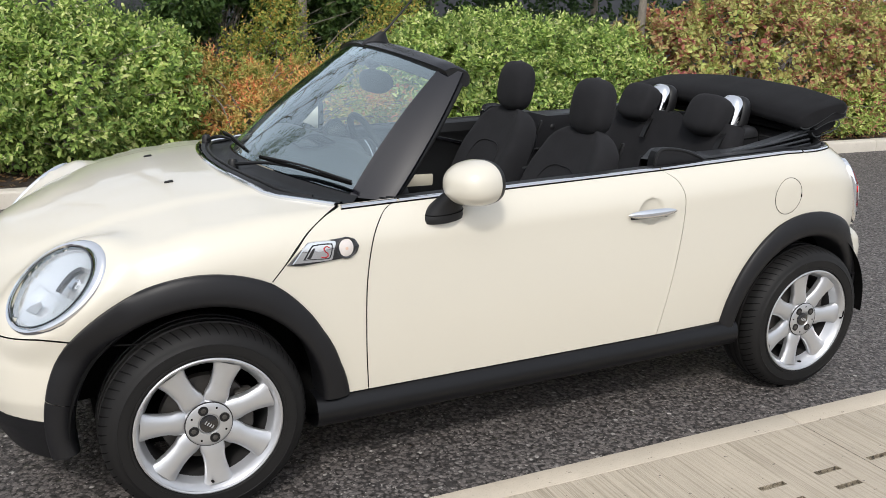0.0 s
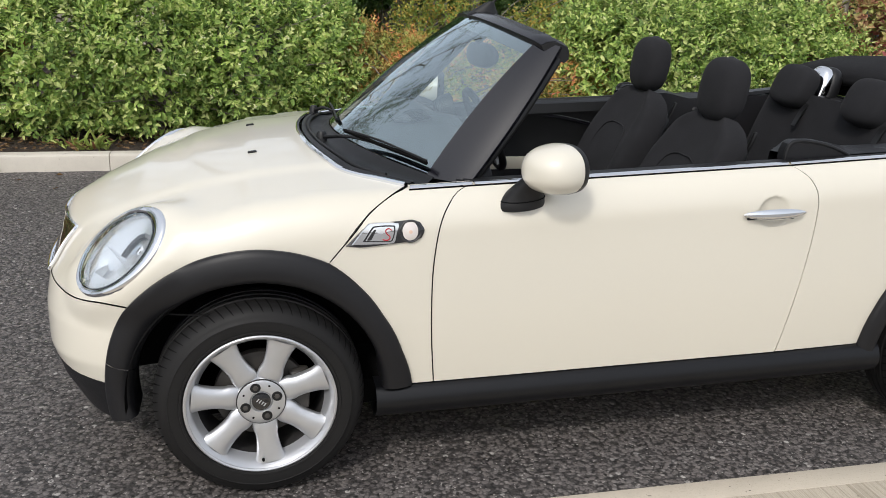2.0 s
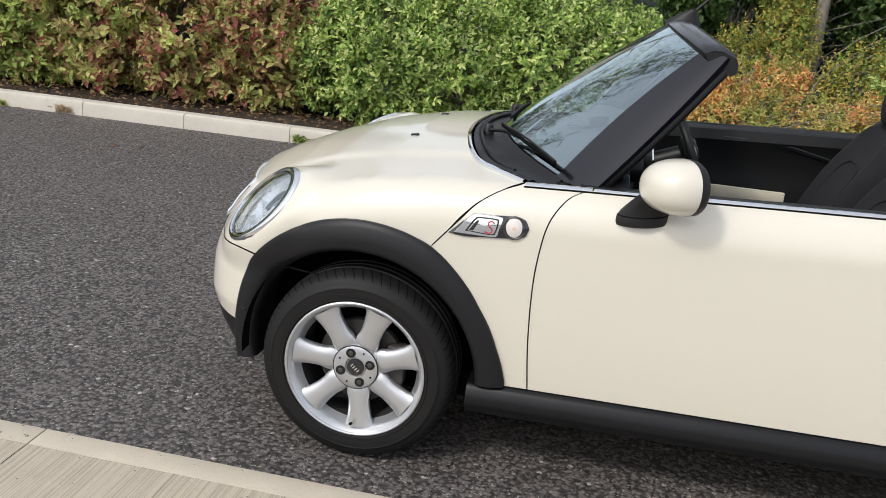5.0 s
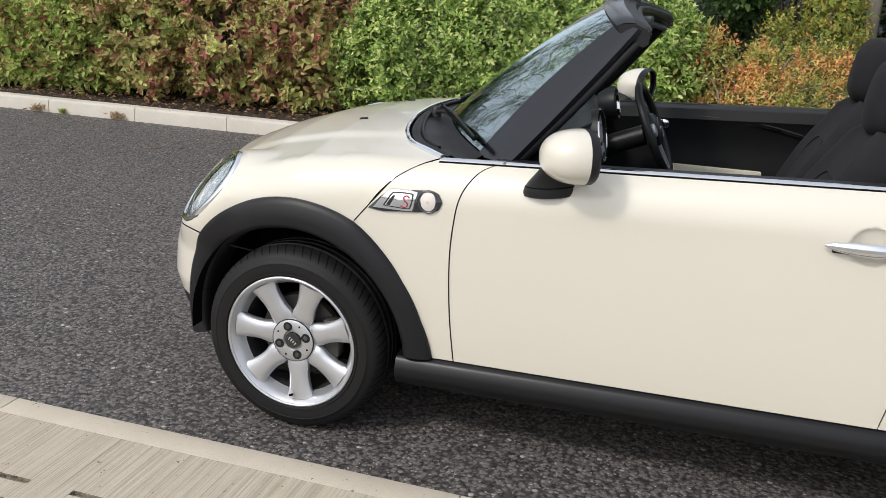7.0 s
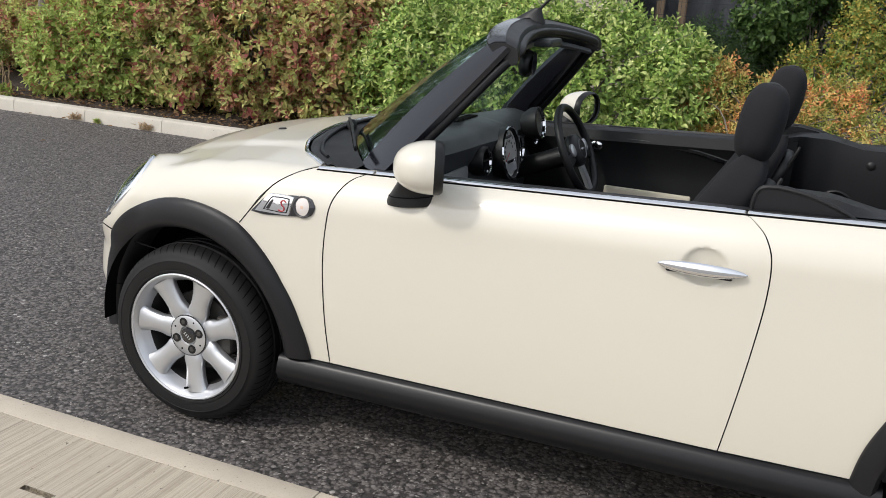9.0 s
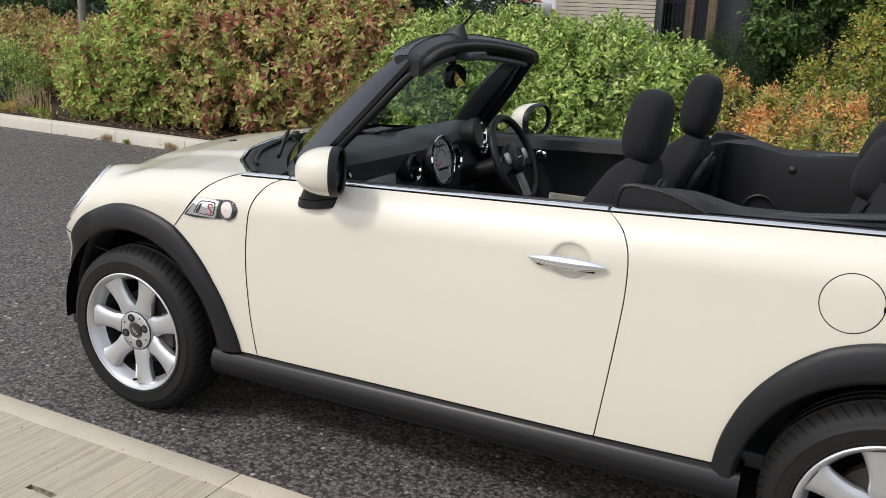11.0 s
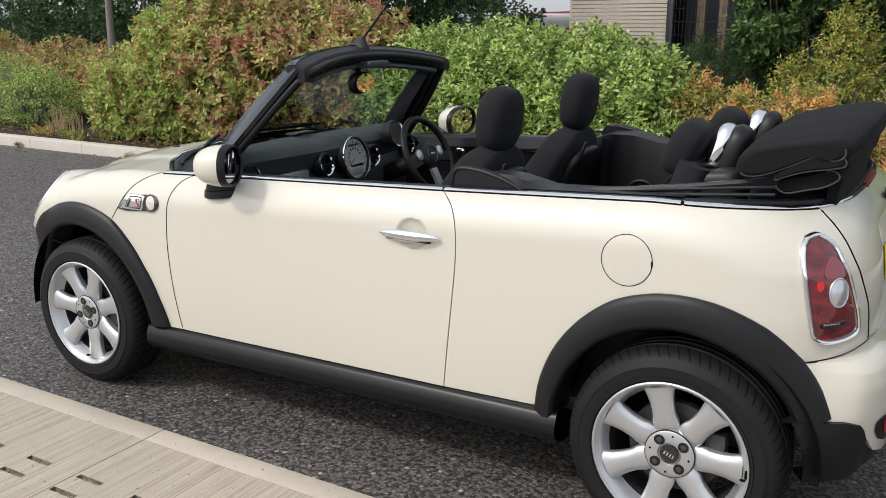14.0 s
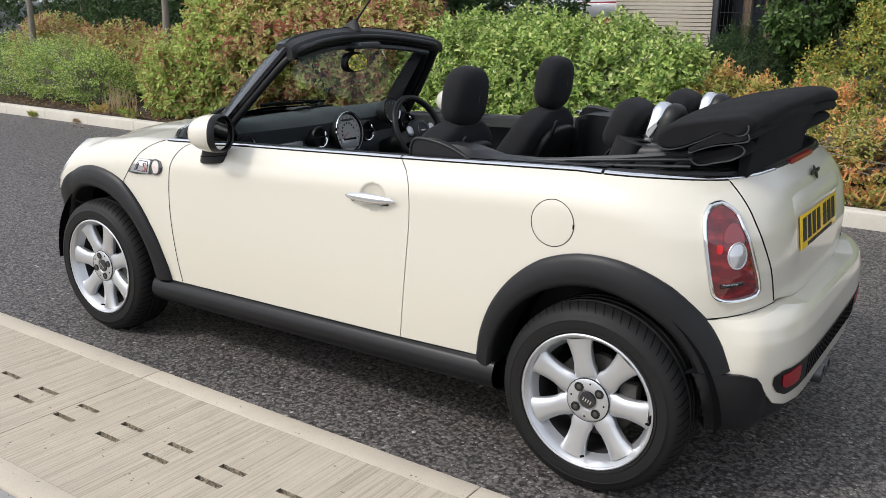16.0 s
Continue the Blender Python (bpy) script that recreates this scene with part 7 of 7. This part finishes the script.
shrub("dense rounded green shrub with small yellow-green flower heads", (-0.5, 4.7), [((-1.5, 4.70, 0.68), (0.85, 0.80, 0.82)), ((-0.75, 4.78, 0.70), (0.85, 0.90, 0.84)), ((0.02, 4.75, 0.68), (0.80, 0.85, 0.82)), ((0.66, 4.70, 0.66), (0.44, 0.62, 0.72))], 8600, 8, 0.068, 0.033, GREEN, skin=0.5, flowers=0.07)
shrub("tall shrub turning dark red among lime green leaves", (-3.6, 4.8), [((-4.2, 4.80, 0.90), (0.85, 0.95, 1.06)), ((-3.3, 4.85, 0.88), (0.85, 0.95, 1.04)), ((-2.5, 4.75, 0.78), (0.75, 0.85, 0.94))], 5600, 8, 0.086, 0.046, RED, skin=0.5)
shrub("lime green shrub with a few red leaves", (-5.4, 4.6), [((-5.7, 4.60, 0.55), (0.75, 0.75, 0.70)), ((-4.95, 4.72, 0.84), (0.75, 0.85, 1.02))], 3600, 8, 0.080, 0.040, LIME)
shrub("dense green shrub beside the red one", (4.3, 4.8), [((3.3, 4.70, 0.66), (0.62, 0.80, 0.78)), ((4.1, 4.85, 0.70), (0.95, 0.95, 0.82)), ((5.2, 4.9, 0.64), (0.95, 0.95, 0.76))], 7400, 8, 0.066, 0.032, GREEN, skin=0.5, flowers=0.07)
shrub("large shrub turning red and yellow", (7.4, 4.8), [((6.4, 4.95, 0.70), (0.9, 0.8, 0.86)), ((7.6, 4.85, 0.92), (1.1, 1.0, 1.12)), ((8.9, 4.85, 0.85), (1.0, 0.95, 1.0)), ((10.2, 4.8, 0.8), (1.0, 0.95, 1.0))], 5400, 8, 0.084, 0.046, RED, skin=0.5)
shrub("low lime green growth below the red shrub", (6.9, 4.2), [((6.3, 4.2, 0.30), (0.7, 0.45, 0.40)), ((7.4, 4.25, 0.32), (0.8, 0.45, 0.42)), ((8.6, 4.3, 0.32), (0.8, 0.5, 0.42))], 2200, 7, 0.07, 0.034, LIME)
shrub("low spirea bush in orange autumn colour", (1.5, 4.5), [((1.05, 4.75, 0.52), (0.36, 0.40, 0.62)), ((1.55, 4.45, 0.36), (0.42, 0.50, 0.42)), ((1.48, 4.62, 0.60), (0.20, 0.28, 0.44)), ((1.95, 4.75, 0.48), (0.40, 0.45, 0.58)), ((2.45, 4.45, 0.36), (0.46, 0.50, 0.42)), ((2.95, 4.6, 0.44), (0.42, 0.45, 0.52))], 3400, 9, 0.048, 0.019, ORANGE)
shrub("loose olive and gold shrub behind the spirea", (2.0, 5.7), [((1.72, 5.85, 0.60), (0.36, 0.45, 0.66)), ((2.12, 5.95, 0.85), (0.36, 0.45, 0.92)), ((2.95, 5.6, 0.60), (0.60, 0.5, 0.66)), ((3.4, 5.9, 0.80), (0.5, 0.5, 0.9))], 4800, 8, 0.042, 0.024, OLIVE, skin=0.6)
shrub("fine-leaved light green shrub by the kerb", (-8.2, 4.7), [((-7.85, 4.6, 0.44), (0.6, 0.6, 0.52)), ((-8.8, 4.7, 0.5), (0.9, 0.7, 0.58)), ((-10.2, 4.8, 0.5), (0.9, 0.7, 0.6))], 3600, 8, 0.040, 0.018, GREEN)
shrub("red-leaved shrub in the shade of the trees", (-9.0, 5.9), [((-7.6, 5.8, 0.60), (0.8, 0.6, 0.62)), ((-9.0, 5.9, 0.62), (1.1, 0.7, 0.66)), ((-11.0, 6.0, 0.66), (1.2, 0.7, 0.72))], 3400, 7, 0.075, 0.040, RED)
shrub("dark needle-leaved shrub in the gap", (0.85, 6.4), [((0.72, 6.4, 0.66), (0.55, 0.5, 0.74)), ((1.2, 6.6, 0.5), (0.45, 0.5, 0.55))], 3000, 9, 0.055, 0.010, DARKG)


MIDG = leaf_mat("glossy_dark_leaf", [(0.045, 0.085, 0.025), (0.07, 0.13, 0.035), (0.10, 0.18, 0.05), (0.16, 0.24, 0.07)], rough=0.4)
shrub("dark glossy broadleaved tree hanging over the gold shrub", (1.5, 6.9), [((1.30, 6.6, 1.50), (0.42, 0.5, 0.55)), ((1.75, 6.8, 2.15), (0.65, 0.6, 0.75)), ((1.15, 6.9, 2.40), (0.50, 0.5, 0.60)), ((2.35, 6.95, 2.0), (0.65, 0.5, 0.95)), ((3.2, 6.9, 1.7), (0.6, 0.5, 0.9))], 3600, 7, 0.085, 0.050, MIDG, name="tree", skin=0.5)


# young trees staked along the bed: slim trunks, thin airy crowns high above
def young_tree(x, y, h, r, lean=0.0, wide=1.5, tufts=26):
    root = thing("young_tree", (x, y, 0.06), "slim grey-barked young tree with an airy crown", "tree", "young trees along the bed")
    part("trunk", tube(spline([(0, 0, -0.08), (lean * 0.4, 0.01, h * 0.35), (lean, 0, h)], 14), lambda t: r * (1.1 - 0.85 * t), 12), BARK, root)
    tips = []
    for k in range(16):
        z = h * (0.38 + 0.58 * k / 15)
        a = k * 2.4
        l = (wide - 0.65 * wide * k / 15) * (0.8 + 0.4 * rng.random())
        e = np.array((lean + l * math.cos(a), l * math.sin(a), z + l * 0.55))
        m = np.array((lean + l * 0.5 * math.cos(a), l * 0.5 * math.sin(a), z + l * 0.38))
        part("limb", tube(spline([(lean * z / h, 0, z), m, e], 8), lambda t: r * 0.32 * (1.1 - t), 6), BARK, root)
        for q in range(tufts):
            t = 0.25 + 0.8 * rng.random()
            tips.append(np.array((lean * z / h, 0, z)) * (1 - t) + e * t + rng.normal(size=3) * 0.20 + (0, 0, -0.10 * rng.random()))
    tips = np.array(tips)
    leaf_mesh("crown", sprigs(tips, rng.normal(size=tips.shape) * 0.6 + (0, 0, -0.6), 6, 0.075, 0.040), CROWN, root)


for x, y, h, r, lean in ((-6.66, 4.90, 6.0, 0.058, 0.03), (-8.6, 7.2, 6.2, 0.045, 0.05), (-2.87, 5.42, 6.4, 0.052, -0.05), (2.50, 6.45, 6.6, 0.075, 0.03), (6.05, 5.0, 6.0, 0.060, 0.02), (-10.6, 5.3, 6.0, 0.06, 0.0), (9.8, 5.6, 6.3, 0.06, 0.0)):
    young_tree(x, y, h, r, lean)

# taller loose-crowned trees behind, seen mirrored in the windscreen
for x, y, h, r, lean in ((-5.2, 9.6, 8.0, 0.10, 0.05), (4.2, 9.2, 8.0, 0.09, 0.0), (-8.2, 9.8, 8.4, 0.10, 0.0), (0.4, 14.6, 10.5, 0.13, 0.2), (-2.4, 13.9, 11.5, 0.14, -0.1), (-6.0, 12.6, 11.0, 0.13, 0.1), (-9.6, 12.0, 11.0, 0.13, 0.0)):
    young_tree(x, y, h, r, lean, 0.27 * h, 24)

# dark mass of trees behind
for n, (x, y, h) in enumerate([(-24, 10.0, 5.6), (-21.5, 9.4, 5.2), (-19, 9.0, 5.0), (-17, 9.5, 5.0), (-14, 8.5, 4.6), (-11.2, 8.2, 4.4), (-8.4, 7.6, 4.0), (-5.8, 7.4, 3.4), (-4.4, 8.4, 3.2), (-4.7, 9.5, 3.2), (-7.2, 9.8, 4.6), (-10.0, 10.2, 5.2), (-12.8, 10.4, 5.4), (-15.5, 11.5, 5.8), (2.6, 8.2, 3.6), (4.6, 7.6, 3.6), (7.2, 7.6, 3.8), (10.2, 7.4, 4.2), (13.5, 7.0, 4.4), (17, 8.0, 5.0)]):
    root = thing("tree", (x, y, 0.05), "dark green broadleaved tree with low dense foliage", "tree", "trees behind the shrubs")
    part("trunk", tube(spline([(0, 0, -0.05), (0.05, 0.02, h * 0.3), (-0.04, 0, h * 0.75)], 9), lambda t: 0.09 * (1.15 - t), 9), BARK, root)
    lob = [((x + rng.normal() * 0.5, y + rng.normal() * 0.3, h * q), (1.45, 0.9, h * 0.22)) for q in (0.16, 0.4, 0.65, 0.85)]
    pos, way = clusters(lob, 2600, 0.5)
    leaf_mesh("crown", sprigs(pos - (x, y, 0.05), way, 7, 0.085, 0.048), DARKG, root)

# weeds along the kerb, dry leaves on the soil and road
def weed(x, y, size, material, label):
    root = thing("weed", (x, y, 0.0), label, "weed", "weeds by the kerb")
    n = 90
    a = rng.random(n) * 2 * np.pi
    way = np.stack([np.cos(a), np.sin(a) * 0.7, 0.5 + 1.6 * rng.random(n)], 1)
    base = np.stack([rng.normal(size=n) * size * 0.35, rng.normal(size=n) * size * 0.12, rng.random(n) * size * 0.5], 1)
    leaf_mesh("blade", leaves(base, way, size * (0.25 + 0.35 * rng.random(n)), size * 0.08, 0.35), material, root)


for x, y, size, m, label in ((-1.86, 3.565, 0.10, GREEN, "small green weed in the kerb joint"), (-4.02, 3.565, 0.10, DRY, "dry brown weed in a kerb joint"), (-4.90, 3.565, 0.10, DRY, "dry brown weed in a kerb joint"), (-4.62, 3.565, 0.07, LIME, "tiny yellow-green weed at the kerb"), (-6.9, 3.57, 0.09, DRY, "dry brown weed in a kerb joint"), (-7.9, 3.57, 0.12, OLIVE, "small weed at the kerb foot")):
    weed(x, y, size, m, label)
for x, y, m in ((2.45, 4.0, ORANGE), (2.8, 3.95, GREEN), (3.2, 3.95, LIME), (-6.6, 4.05, OLIVE), (-7.0, 4.0, ORANGE), (-7.15, 4.12, ORANGE), (-6.35, 4.0, LIME), (-1.2, 3.95, LIME), (0.9, 3.95, GREEN)):
    weed(x, y, 0.26, m, "leafy weed at the edge of the bed")
for x, y, h in ((-6.50, 4.12, 0.40), (-6.75, 4.05, 0.34), (-6.95, 4.22, 0.42)):
    root = thing("dry_weed", (x, y, 0.08), "clump of pale dry bare weed stalks", "weed", "dry weeds in the bed")
    stalks = []
    for k in range(22):
        a, d = rng.random() * 2 * np.pi, 0.11 * math.sqrt(rng.random())
        f = np.array((d * math.cos(a), d * math.sin(a), -0.02))
        e = f + np.array((rng.normal() * 0.07, rng.normal() * 0.05, h * (0.6 + 0.5 * rng.random())))
        stalks.append(tube(spline([f, (f + e) / 2 + rng.normal(size=3) * 0.015, e], 6), lambda t: 0.0042 * (1.1 - 0.7 * t), 5))
    tagged(part("stalk", join(*stalks), DRY, root), kind="stuff")
litter = thing("leaf_litter", (0, 4.0, 0.1), "scattered dry brown leaves on the soil", "leaf litter", kind="stuff")
n = 2600
p = np.stack([rng.random(n) * 20 - 11, -0.25 + 0.55 * rng.random(n), 0.02 + 0.02 * rng.random(n)], 1)
leaf_mesh("dry_leaves", leaves(p, np.stack([rng.normal(size=n), rng.normal(size=n), 0.15 * rng.random(n)], 1), 0.045, 0.022), LITTER, litter)
loose = thing("fallen_leaf", (-2.6, 3.2, 0.004), "few dry leaves lying on the asphalt", "leaf litter", kind="stuff")
n = 40
p = np.stack([rng.random(n) * 9 - 5, 0.35 - 1.1 * rng.random(n) ** 2.2, 0.004 + 0 * rng.random(n)], 1)
leaf_mesh("dry_leaves", leaves(p, np.stack([rng.normal(size=n), rng.normal(size=n), 0.05 * rng.random(n)], 1), 0.05, 0.022, 0.0), LITTER, loose)
